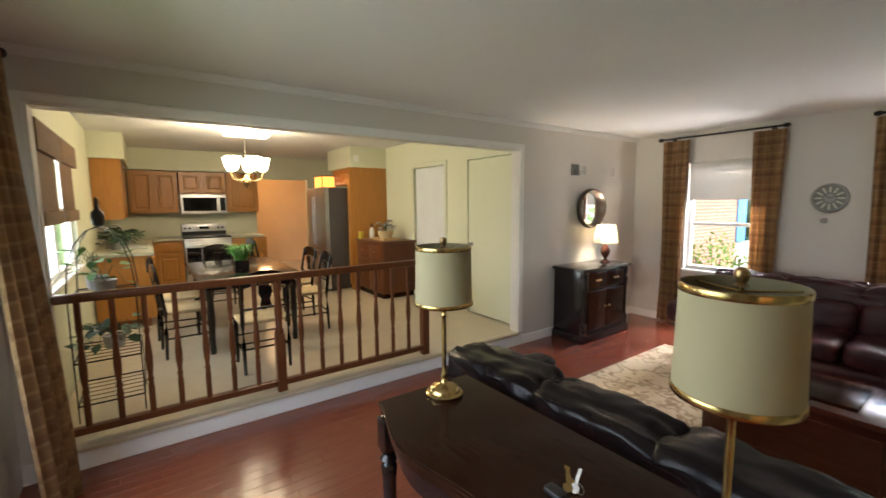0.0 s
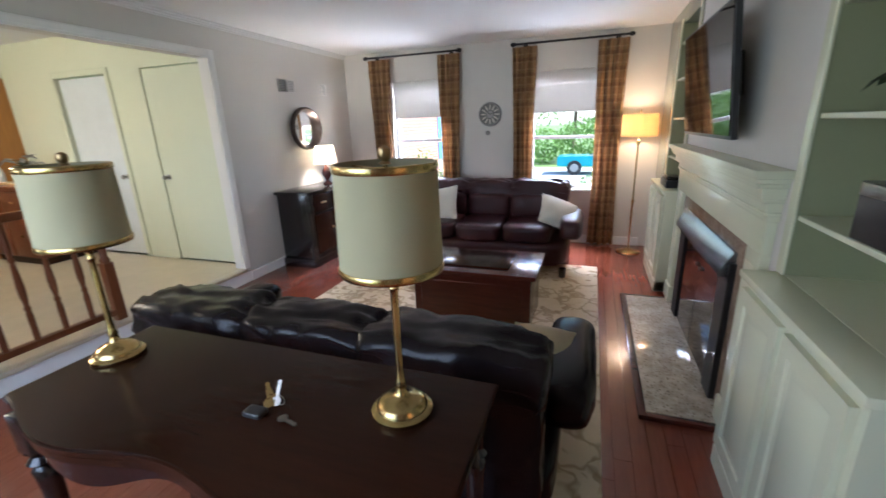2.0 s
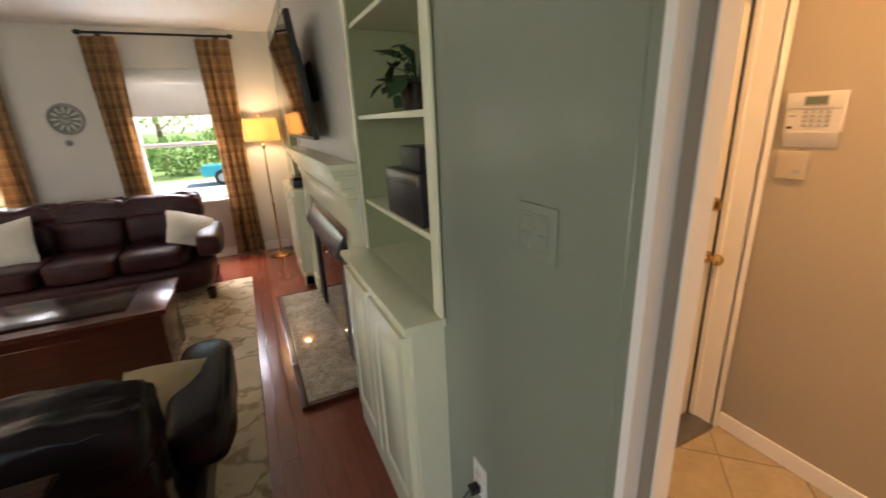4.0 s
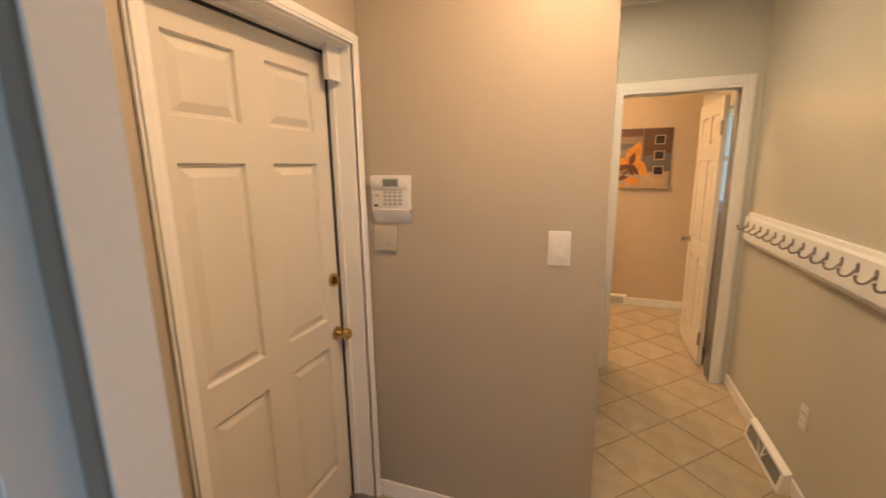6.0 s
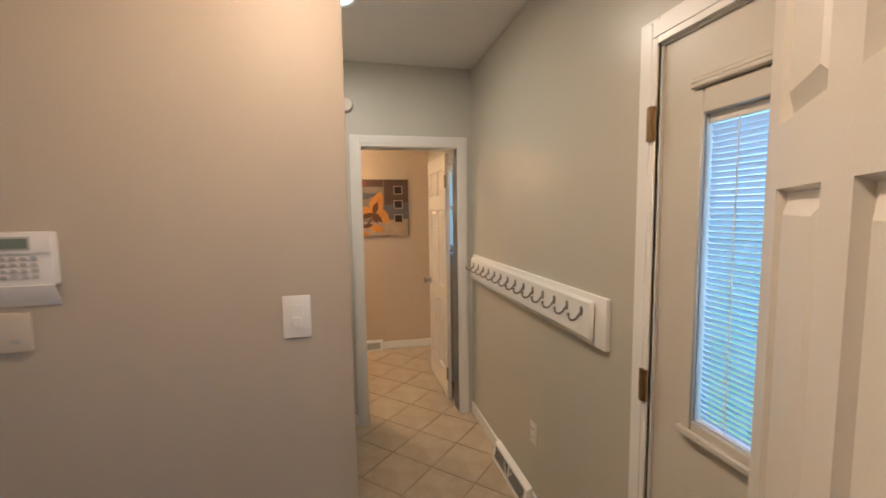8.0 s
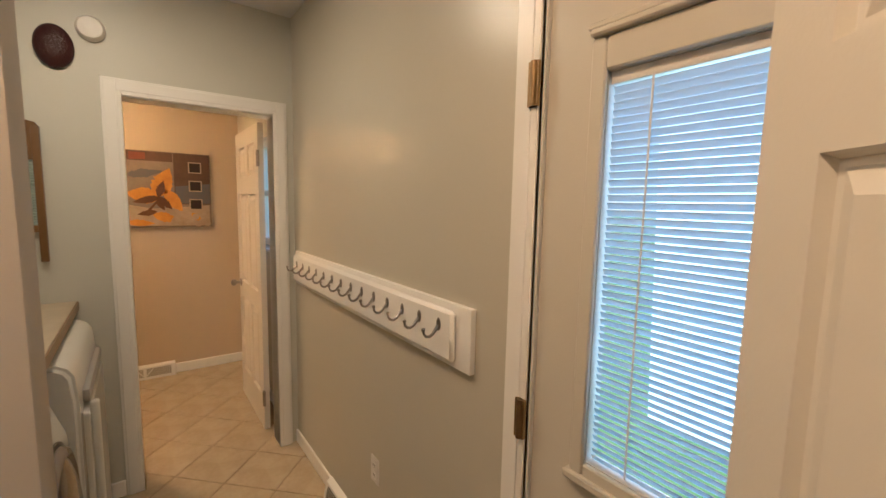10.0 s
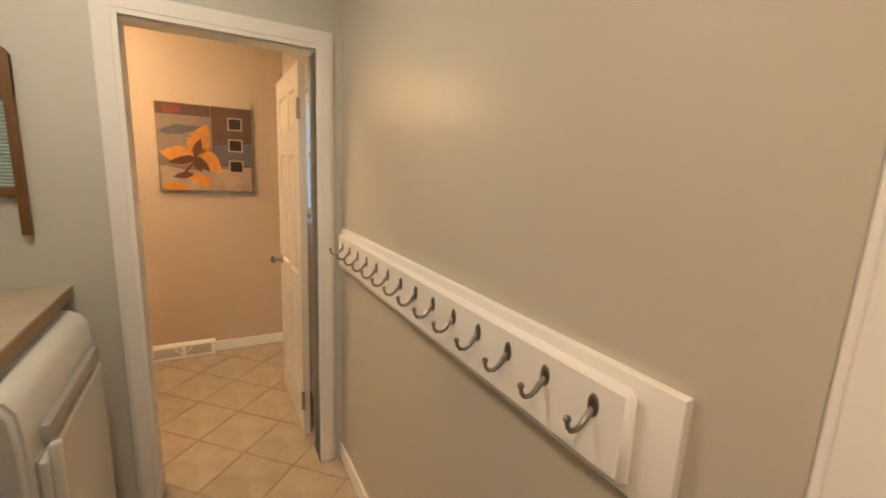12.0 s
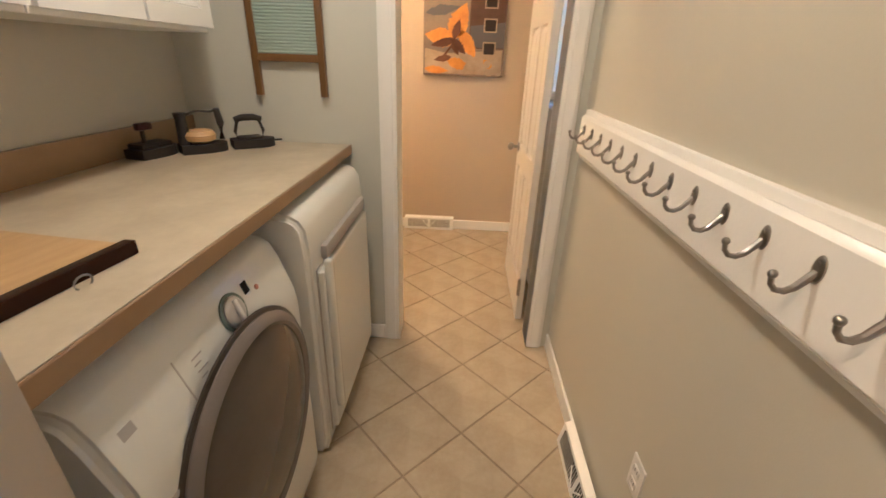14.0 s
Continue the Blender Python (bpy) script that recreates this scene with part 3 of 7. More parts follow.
# baseboards and trim
bm = bmesh.new()
for x0, x1, y0, y1 in ((-5.54, -5.525, 4.15, 6.42), (-5.54, -1.55, 6.405, 6.42), (-1.445, -1.43, 1.345, 1.91), (-1.445, -1.43, 5.72, 6.405)):
    rect(bm, x0, x1, y0, y1, 0, 0.105, 0.003, 1)
rect(bm, -5.545, -5.527, 0.0, 4.15, 0.0, 0.118, 0.003, 1)
structure("baseboard_living", bm, M["white"], "white painted baseboard")
bm = bmesh.new()
for x0, x1, y0, y1 in ((-0.014, 0.0, 0.91, 1.862), (-0.1, 1.72, 0.0, 0.013), (3.386, 3.4, 0.0, 0.57), (3.386, 3.4, 0.87, 2.3), (1.707, 1.72, 0.887, 1.75), (1.84, 2.9, 0.0, 0.013)):
    rect(bm, x0, x1, y0, y1, 0, 0.085, 0.004, 1)
rect(bm, -0.014, 0.134, 0.897, 0.91, 0, 0.085, 0.004, 1)
structure("baseboard_hall", bm, M["white"], "white painted baseboard along the tile")
structure("step_nosing", block(-5.6, -5.505, 0.2, 4.08, KZ - 0.028, KZ + 0.004, 0.008), M["vinyl"], "beige rounded step edge", "step")
bm = bmesh.new()
casing(bm, "x", -5.54, 1, 0.2, 4.08, 2.2, 0.07, KZ + 0.004)
rect(bm, -5.66, -5.54, 0.185, 0.2, KZ, 2.2)
structure("trim_kitchen_opening", bm, M["white"], "white moulded casing round the kitchen opening", "trim")
bm = bmesh.new()
for k in range(3):
    rect(bm, -5.54, -5.525 + 0.014 * k, 0.0, 6.42, LC - 0.05 + 0.016 * k, LC - 0.034 + 0.016 * k)
structure("crown_moulding", bm, M["ceiling"], "white crown moulding", "trim")
bm = bmesh.new()
casing(bm, "y", 1.88, -1, -0.865, -0.045, 2.035, 0.043)
structure("trim_hall_door", bm, M["white"], "white moulded door casing", "trim")
bm = bmesh.new()
rect(bm, -0.053, -0.045, 1.879, 2.06, 0, 2.027)
rect(bm, -0.865, -0.857, 1.879, 2.06, 0, 2.027)
rect(bm, -0.865, -0.045, 1.879, 2.06, 2.027, 2.035)
rect(bm, -0.062, -0.053, 1.955, 1.985, 0, 2.027)
rect(bm, -0.857, -0.85, 1.955, 1.985, 0, 2.027)
rect(bm, -0.85, -0.062, 1.955, 1.985, 2.015, 2.027)
structure("trim_hall_jamb", bm, M["white"], "white door jamb", "trim")
bm = bmesh.new()
casing(bm, "x", -1.43, -1, 0.6, 1.255, 2.05, 0.085, 0.0, 0.016)
structure("trim_living_opening", bm, M["paint_sage"], "sage painted fluted casing round the hall opening", "trim")
bm = bmesh.new()
rect(bm, -1.447, -1.374, 1.24, 1.256, 0, 2.04)
rect(bm, -1.447, -1.372, 0.599, 0.61, 0, 2.04)
rect(bm, -1.447, -1.372, 0.599, 1.256, 2.04, 2.051)
rect(bm, -1.41, -1.372, 1.217, 1.24, 0, 2.04)
rect(bm, -1.412, -1.372, 0.61, 0.622, 0, 2.04)
casing(bm, "x", -1.365, 1, 0.61, 1.245, 2.04, 0.06, 0.0, 0.007)
structure("trim_hall_opening", bm, M["white"], "white rebated jambs of the hall opening", "trim")
# thin strip whose dark colour stands in for the groove's shade
structure("trim_weather_strip", block(-1.4135, -1.41, 1.2205, 1.2395, 0.012, 2.035), M["strip"], "grey-brown strip painted in for the shaded groove at the door stop", "trim")
bm = bmesh.new()
casing(bm, "x", 1.72, -1, 0.116, 0.808, 2.032, 0.078)
casing(bm, "x", 1.84, 1, 0.116, 0.808, 2.032)
rect(bm, 1.72, 1.84, 0.808, 0.816, 0, 2.032)
rect(bm, 1.72, 1.84, 0.108, 0.116, 0, 2.032)
rect(bm, 1.72, 1.84, 0.116, 0.808, 2.027, 2.034)
structure("trim_laundry_doorway", bm, M["white"], "white moulded casing round the laundry doorway", "trim")
bm = bmesh.new()
casing(bm, "y", 0.0, 1, -1.02, -0.2, 2.05, 0.078)
for x0, x1, z0, z1 in ((-0.207, -0.199, 0, 2.05), (-1.021, -1.013, 0, 2.05), (-1.013, -0.207, 2.043, 2.051)):
    rect(bm, x0, x1, -0.12, 0.0, z0, z1)
structure("trim_back_door", bm, M["white"], "white moulded casing round the back door", "trim")
structure("threshold_hall_door", block(-0.865, -0.045, 1.86, 2.06, -0.01, 0.018, 0.005), M["nickel"], "grey metal door threshold", "threshold")
structure("threshold_hall_opening", block(-1.41, -1.35, 0.61, 1.245, -0.01, 0.01, 0.004), M["oak_dark"], "dark wooden floor strip in the opening", "threshold")

# ---- doors ----
ROWS = [(0.22, 0.8), (0.92, 1.57), (1.69, 1.9)]


def ball_knob(parent, x, z, y0, s, material, lever=False):
    bm = bmesh.new()
    tube(bm, (x, y0, z), (x, y0 + s * 0.008, z), 0.03, 0.027, 20)
    tube(bm, (x, y0 + s * 0.006, z), (x, y0 + s * 0.04, z), 0.011, 0.011, 12)
    if lever:
        path_tube(bm, [(x, y0 + s * 0.045, z), (x + 0.03, y0 + s * 0.05, z), (x + 0.07, y0 + s * 0.048, z - 0.004), (x + 0.105, y0 + s * 0.045, z)], [0.011, 0.01, 0.009, 0.007])
    else:
        r = bmesh.ops.create_uvsphere(bm, u_segments=18, v_segments=12, radius=0.026, matrix=pose(x, y0 + s * 0.052, z))
        bmesh.ops.scale(bm, vec=(1, 0.8, 1), verts=r["verts"], space=pose(-x, -(y0 + s * 0.052), -z))
    return part("knob", bm, material, parent, "polished knob")


def deadbolt(parent, x, z, y0, s, material):
    bm = bmesh.new()
    tube(bm, (x, y0, z), (x, y0 + s * 0.012, z), 0.031, 0.027, 22)
    rect(bm, x - 0.005, x + 0.005, *sorted((y0 + s * 0.01, y0 + s * 0.03)), z - 0.017, z + 0.017, 0.002, 1)
    return part("deadbolt", bm, material, parent, "brass deadbolt with thumb turn")


def hinge(parent, x, y, z, material):
    bm = bmesh.new()
    tube(bm, (x, y, z - 0.05), (x, y, z + 0.05), 0.009, 0.009, 12)
    rect(bm, x - 0.014, x + 0.016, y - 0.007, y + 0.002, z - 0.05, z + 0.05)
    return part("hinge", bm, material, parent, "aged brass hinge")


def leaf_door(name, m, w, h, label, cols, rows=ROWS, material=None):
    d = thing(name, m, label, "door")
    d["kind"] = "structure"
    bm = bmesh.new()
    six_panel(bm, w, h, 0.035, cols, rows)
    part("leaf", bm, material or M["door_white"], d)
    return d


d = leaf_door("door_1", pose(-0.86, 2.005, 0.015), 0.8, 2.005, "closed white six-panel door with brass knob", [(0.115, 0.345), (0.465, 0.7)])
ball_knob(d, 0.755, 0.845, -0.0175, -1, M["brass"])
deadbolt(d, 0.752, 1.085, -0.0175, -1, M["brass"])
# the shadowed gap between leaf and frame, drawn as dark strips
part("weather_strip", block(0.787, 0.798, -0.025, -0.0185, 0.0, 1.997), M["plastic_dark"], d, "dark strip drawn for the shadow gap round the door")
part("weather_strip", block(0.01, 0.787, -0.025, -0.0185, 1.99, 1.999), M["plastic_dark"], d, "dark strip drawn for the shadow gap round the door")
bm = bmesh.new()
rect(bm, -0.13, -0.045, 1.925, 1.95, 1.9, 2.03, 0.004)
solo("door_sensor", bm, M["plastic"], pose(0, 0, 0), "white plastic alarm sensor on the door frame", "sensor")

ang = math.degrees(math.atan2(-0.66, 0.75))
d = leaf_door("door_2", pose(-1.24, 0.65, 0.012, 0, 0, ang), 0.72, 2.02, "open white six-panel door swung into the hall", [(0.1, 0.318), (0.413, 0.635)], [(0.22, 0.8), (0.92, 1.588), (1.688, 1.9)])
bm = bmesh.new()
tube(bm, (0.66, -0.0175, 0.93), (0.66, -0.03, 0.93), 0.03, 0.027, 18)
path_tube(bm, [(0.66, -0.03, 0.93), (0.66, -0.06, 0.93), (0.685, -0.068, 0.93), (0.76, -0.066, 0.928)], [0.011, 0.011, 0.01, 0.008])
part("lever", bm, M["nickel"], d, "brushed nickel lever handle")
for z in (0.2, 1.0, 1.8):
    hinge(d, 0.0, 0.02, z, M["brass_old"])

# back door with a half light and blind
d = thing("door_3", pose(-1.01, 0, 0.012), "closed white back door with a blind behind glass", "door")
d["kind"] = "structure"
bm = bmesh.new()
wall_run(bm, "y", -0.05, -0.008, 0.0, 0.8, 0.0, 2.03, [(0.152, 0.648, 0.972, 1.803)])
part("leaf", bm, M["back_door"], d)
bm = bmesh.new()
for x0, x1, z0, z1 in ((0.118, 0.152, 0.93, 1.87), (0.648, 0.682, 0.93, 1.87), (0.152, 0.648, 1.803, 1.87), (0.152, 0.648, 0.93, 0.972)):
    rect(bm, x0, x1, -0.008, 0.006, z0, z1, 0.004, 1)
rect(bm, 0.108, 0.692, -0.008, 0.016, 0.925, 0.945, 0.004, 1)
rect(bm, 0.12, 0.68, -0.008, 0.02, 1.87, 1.885, 0.004, 1)
rect(bm, 0.11, 0.69, -0.008, 0.012, 1.885, 1.9, 0.004, 1)
part("light_frame", bm, M["back_door"], d, "white moulded frame round the glass")
bm = bmesh.new()
for x0, x1 in ((0.13, 0.36), (0.44, 0.67)):
    for k, w in ((0.0, 0.004), (0.02, 0.007)):
        rect(bm, x0 + k, x1 - k, -0.009, -0.008 + w, 0.22 + k, 0.76 - k, 0.003, 1)
part("lower_panel", bm, M["back_door"], d)
p = part("pane", block(0.147, 0.653, -0.047, -0.044, 0.967, 1.808), M["glass"], d)
p.visible_shadow = False
slat = mesh_of("slat", block(0.157, 0.643, -0.0075, 0.0075, -0.0006, 0.0006), M["blind"], False)
blind = part("blind", block(0.154, 0.646, -0.036, -0.014, 1.778, 1.803, 0.002), M["plastic"], d, "white slatted blind between the panes")
for i in range(52):
    s = new("slat", slat)
    s.matrix_basis = pose(0, -0.024, 0.982 + 0.0154 * i, 62)
    s.parent = blind
bm = bmesh.new()
for x in (0.24, 0.56):
    rect(bm, x - 0.002, x + 0.002, -0.0145, -0.0135, 0.977, 1.785)
part("ladder_cord", bm, M["plastic"], blind)
for z in (0.2, 1.005, 1.81):
    hinge(d, 0.819, 0.022, z, M["brass_old"])
ball_knob(d, 0.06, 0.93, -0.008, 1, M["nickel"])

# door to the far room, standing open
d = leaf_door("door_4", pose(1.95, 0.133, 0.015, 0, 0, 0.2), 0.7, 2.01, "open white six-panel door to the far room", [(0.1, 0.31), (0.39, 0.6)])
ball_knob(d, 0.64, 0.9, 0.0175, 1, M["nickel"])
for z in (0.22, 1.79):
    hinge(d, -0.008, 0.02, z, M["nickel"])

# kitchen doors
d = thing("door_5", pose(-6.595, 4.215, KZ + 0.01), "closed cream slab door with a round knob", "door")
d["kind"] = "structure"
part("leaf", block(0, 0.87, -0.0, 0.035, 0, 2.03, 0.003), M["paint_cream"], d)
ball_knob(d, 0.07, 0.93, 0.0, -1, M["nickel"])
for z in (0.25, 1.8):
    hinge(d, 0.866, -0.004, z, M["nickel"])
d = thing("door_6", pose(-7.945, 4.23, KZ + 0.01), "closed blue-grey slab door beside the pantry", "door")
d["kind"] = "structure"
part("leaf", block(0, 0.82, 0.0, 0.035, 0, 2.01, 0.003), M["grey_door"], d)
ball_knob(d, 0.75, 0.93, 0.0, -1, M["nickel"])
bm = bmesh.new()
casing(bm, "y", 4.2, -1, -7.95, -7.12, 2.18, 0.065, KZ)
structure("trim_kitchen_door", bm, M["paint_cream"], "cream casing round the grey door", "trim")

# ---- windows ----


def sash_window(name, x0, x1, z0, z1, y0, y1, out, rail, label):
    """A double-hung window in a wall along x; out is +1 when outdoors is towards +y."""
    w = thing(name, pose(0, 0, 0), label, "window")
    w["kind"] = "structure"
    yo = y1 - 0.05 if out > 0 else y0 + 0.05
    bm = bmesh.new()
    for a0, a1, b0, b1 in ((x0, x0 + 0.04, z0, z1), (x1 - 0.04, x1, z0, z1), (x0 + 0.04, x1 - 0.04, z0, z0 + 0.05), (x0 + 0.04, x1 - 0.04, z1 - 0.05, z1)):
        rect(bm, a0, a1, yo - 0.03, yo + 0.03, b0, b1, 0.003, 1)
    part("window_frame", bm, M["white"], w)
    part("meeting_rail", block(x0 + 0.04, x1 - 0.04, yo - 0.02, yo + 0.02, rail - 0.02, rail + 0.02, 0.003, 1), M["white"], w)
    for b0, b1 in ((z0 + 0.05, rail - 0.02), (rail + 0.02, z1 - 0.05)):
        p = part("pane", block(x0 + 0.04, x1 - 0.04, yo - 0.002, yo + 0.002, b0, b1), M["glass"], w)
        p.visible_shadow = False
    yin = y0 if out > 0 else y1
    part("window_sill", block(x0 - 0.04, x1 + 0.04, min(yin - out * 0.03, yin + out * 0.08), max(yin - out * 0.03, yin + out * 0.08), z0 - 0.025, z0, 0.005), M["white"], w)
    return w


sash_window("window_1", -4.83, -4.02, 0.75, 2.12, 6.42, 6.58, 1, 1.34, "white double-hung window with a raised shade")
sash_window("window_2", -2.92, -2.1, 0.7, 2.12, 6.42, 6.58, 1, 1.34, "white double-hung window looking onto the drive")
sash_window("window_3", -4.9, -2.6, 0.6, 2.2, -0.12, 0.0, -1, 1.4, "wide white window between plaid curtains")
sash_window("window_4", -7.75, -6.85, 1.05, 2.16, 0.0, 0.12, -1, 1.6, "white kitchen window with a woven shade")
sash_window("window_5", -6.85, -5.9, 1.05, 2.16, 0.0, 0.12, -1, 1.6, "white kitchen window beside the opening")
sash_window("window_6", 2.0, 2.75, 1.2, 2.0, -0.12, 0.0, -1, 1.6, "white window of the far room")
for x0, x1 in ((-4.83, -4.02), (-2.92, -2.1)):
    s = thing("window_shade", pose(0, 0, 0), "off-white pleated shade drawn half way down", "window shade", "window shades")
    for z0, z1, y in ((1.98, 2.12, 6.455), (1.66, 1.985, 6.465)):
        part("fabric", block(x0 + 0.01, x1 - 0.01, y - 0.004, y, z0, z1), M["roman"], s)
    part("bottom_bar", block(x0 + 0.01, x1 - 0.01, 6.452, 6.468, 1.645, 1.665, 0.004), M["roman"], s)


def curtain(name, x0, x1, y, z0, z1, folds, amp, label, flare=0.0, seed=1):
    bm = bmesh.new()
    r = random.Random(seed)
    n, rows = folds * 12, 14
    ph = [r.uniform(0.7, 1.3) for _ in range(folds + 1)]
    grid = []
    for j in range(rows + 1):
        v = j / rows
        line = []
        for i in range(n + 1):
            u = i / n
            a = amp * ph[int(u * folds)] * (0.7 + 0.5 * (1 - v))
            yy = y + a * math.sin(u * folds * 2 * math.pi) + flare * (1 - v) + 0.01 * math.sin(v * 5 + u * 9)
            xx = x0 + (x1 - x0) * u + 0.015 * math.sin(v * 4 + u * 3)
            line.append(bm.verts.new((xx, yy, z0 + (z1 - z0) * v)))
        grid.append(line)
    for j in range(rows):
        for i in range(n):
            bm.faces.new((grid[j][i], grid[j][i + 1], grid[j + 1][i + 1], grid[j + 1][i]))
    bmesh.ops.solidify(bm, geom=bm.faces[:], thickness=0.004)
    return solo(name, bm, M["curtain"], pose(0, 0, 0), label, "curtain", "plaid curtains")


for i, (x0, x1) in enumerate(((-5.1, -4.8), (-4.1, -3.82), (-3.13, -2.86), (-2.16, -1.85))):
    curtain("curtain", x0, x1, 6.33, 0.02, 2.4, 4, 0.028, "brown and tan plaid curtain beside the window", 0.0, i + 5)
curtain("curtain", -5.36, -4.75, 0.15, 0.02, 2.4, 6, 0.03, "brown and tan plaid curtain by the kitchen opening", 0.1, 3)
curtain("curtain", -2.75, -2.2, 0.15, 0.02, 2.4, 6, 0.03, "brown and tan plaid curtain behind the table", 0.0, 4)


def curtain_rod(x0, x1, y, z, wall_y):
    t = thing("curtain_rod", pose(0, 0, 0), "dark bronze curtain rod with end finials", "curtain rod", "curtain rods")
    bm = bmesh.new()
    tube(bm, (x0, y, z), (x1, y, z), 0.012, 0.012, 12)
    part("rod", bm, M["black"], t)
    for x, s in ((x0, -1), (x1, 1)):
        bm = bmesh.new()
        tube(bm, (x - s * 0.01, y, z), (x + s * 0.015, y, z), 0.022, 0.022, 14)
        tube(bm, (x + s * 0.015, y, z), (x + s * 0.045, y, z), 0.028, 0.015, 14)
        part("finial", bm, M["black"], t)
        bm = bmesh.new()
        tube(bm, (x - s * 0.12, y, z), (x - s * 0.12, wall_y, z - 0.01), 0.008, 0.008, 8)
        tube(bm, (x - s * 0.12, wall_y - 0.006 * (1 if wall_y > 3 else -1), z - 0.01), (x - s * 0.12, wall_y, z - 0.01), 0.026, 0.026, 14)
        part("bracket", bm, M["black"], t)


curtain_rod(-5.13, -3.83, 6.32, 2.43, 6.42)
curtain_rod(-3.12, -1.84, 6.32, 2.43, 6.42)
curtain_rod(-5.4, -2.1, 0.14, 2.43, 0.0)

# ---- living room ----


def sofa(m, width, label, material, group="leather sofas"):
    """A three-seat sofa, centred, facing +y, back at y = 0."""
    s = thing("sofa", m, label, "sofa", group)
    h = width / 2
    bm = bmesh.new()
    cushion(bm, -h + 0.08, h - 0.08, 0.05, 0.88, 0.09, 0.34, 0.15)
    part("base", bm, material, s)
    bm = bmesh.new()
    cushion(bm, -h + 0.12, h - 0.12, 0.02, 0.24, 0.1, 0.74, 0.25, 10, 0.008)
    part("back_panel", bm, material, s)
    w = (width - 0.5) / 3
    for i in range(3):
        x0 = -h + 0.25 + i * w
        bm = bmesh.new()
        cushion(bm, x0 + 0.004, x0 + w - 0.004, 0.24, 0.9, 0.32, 0.49, 0.32, 10, 0.008)
        part("seat_cushion", bm, material, s)
        bm = bmesh.new()
        cushion(bm, x0 + 0.004, x0 + w - 0.004, 0.13, 0.36, 0.46, 0.71, 0.45, 10, 0.012)
        part("back_cushion", bm, material, s)
        bm = bmesh.new()
        cushion(bm, x0 - 0.04 - (0.1 if i == 0 else 0), x0 + w + 0.04 + (0.1 if i == 2 else 0), -0.02, 0.28, 0.6, 0.85, 0.42, 22, 0.014)
        mid = x0 + w / 2
        for v in bm.verts:
            u = min(1.0, abs(v.co.x - mid) / (w / 2))
            fold = noise.noise(Vector((v.co.x * 5 + i * 3.1, v.co.y * 26, v.co.z * 30)))
            v.co.z += (0.026 * fold - 0.008) * u ** 3
            v.co.y += 0.02 * fold * u ** 2
            v.co.z += 0.01 * noise.noise(Vector((v.co.x * 3 + i, v.co.y * 9, 4.0)))
        part("head_cushion", bm, material, s)
    for sx in (-1, 1):
        bm = bmesh.new()
        x0, x1 = sorted((sx * h, sx * (h - 0.24)))
        cushion(bm, x0 + 0.02, x1 - 0.02, 0.08, 0.93, 0.08, 0.5, 0.2)
        r0, r1 = sorted((sx * (h - 0.17), sx * (h + 0.05)))
        cushion(bm, r0, r1, 0.24, 0.97, 0.38, 0.59, 0.7, 10, 0.006)
        part("arm", bm, material, s)
        for y in (0.1, 0.85):
            part("foot", lathe([(0.028, 0.0), (0.034, 0.02), (0.04, 0.1)], 14, (sx * (h - 0.12), y, 0)), M["ebony"], s, "dark turned foot")
    return s


sofa(pose(-3.165, 2.0, 0), 2.06, "dark brown leather sofa with puffy head cushions", M["leather_dark"])
sofa(pose(-3.26, 5.86, 0, 0, 0, 180) @ Matrix.Diagonal((1, 1, 1.07, 1)), 2.02, "oxblood leather sofa under the clock", M["leather"])


def pillow(m, label, size=0.46, cloth="pillow"):
    bm = bmesh.new()
    n = 14
    top, bot = [], []
    for s, store in ((1, top), (-1, bot)):
        for j in range(n + 1):
            for i in range(n + 1):
                u, v = 2 * i / n - 1, 2 * j / n - 1
                puff = ((1 - abs(u) ** 2.4) * (1 - abs(v) ** 2.4)) ** 0.55
                pinch = 1 - 0.06 * (1 - abs(u)) * abs(v) - 0.06 * (1 - abs(v)) * abs(u)
                store.append(bm.verts.new((u * size / 2 * pinch, v * size / 2 * pinch, s * (0.075 * puff + 0.001))))
    for store in (top, bot):
        for j in range(n):
            for i in range(n):
                a = j * (n + 1) + i
                bm.faces.new((store[a], store[a + 1], store[a + n + 2], store[a + n + 1]))
    bmesh.ops.remove_doubles(bm, verts=bm.verts, dist=0.004)
    return solo("throw_pillow", bm, M[cloth], m, label, "pillow", "throw pillows")


pillow(pose(-2.45, 5.24, 0.625, 38, 22, 16), "square ivory pillow leaning on the sofa arm", 0.4)
pillow(pose(-3.76, 5.34, 0.665, 64, -10, -8), "square ivory pillow on the oxblood sofa", 0.4)
pillow(pose(-2.315, 2.57, 0.548, 26, 6, 4), "square tan pillow tucked beside the arm of the dark sofa", 0.28, "pillow_tan")

# console table behind the sofa
t = thing("console_table", pose(-3.068, 1.38, 0.062), "dark walnut console table with a shaped front and carved legs", "table")


def table_outline(k=0.0):
    pts = []
    for i in range(41):
        u = i / 40
        x = -0.695 + 1.39 * u
        y = 0.05 - 0.045 * math.sin(u * math.pi) ** 0.8 + 0.03 * math.cos(u * 4 * math.pi) - 0.02
        pts.append((x * (1 - k), y + k * 0.3))
    return pts + [(0.695 * (1 - k), 0.53 - k * 0.3), (-0.695 * (1 - k), 0.53 - k * 0.3)]


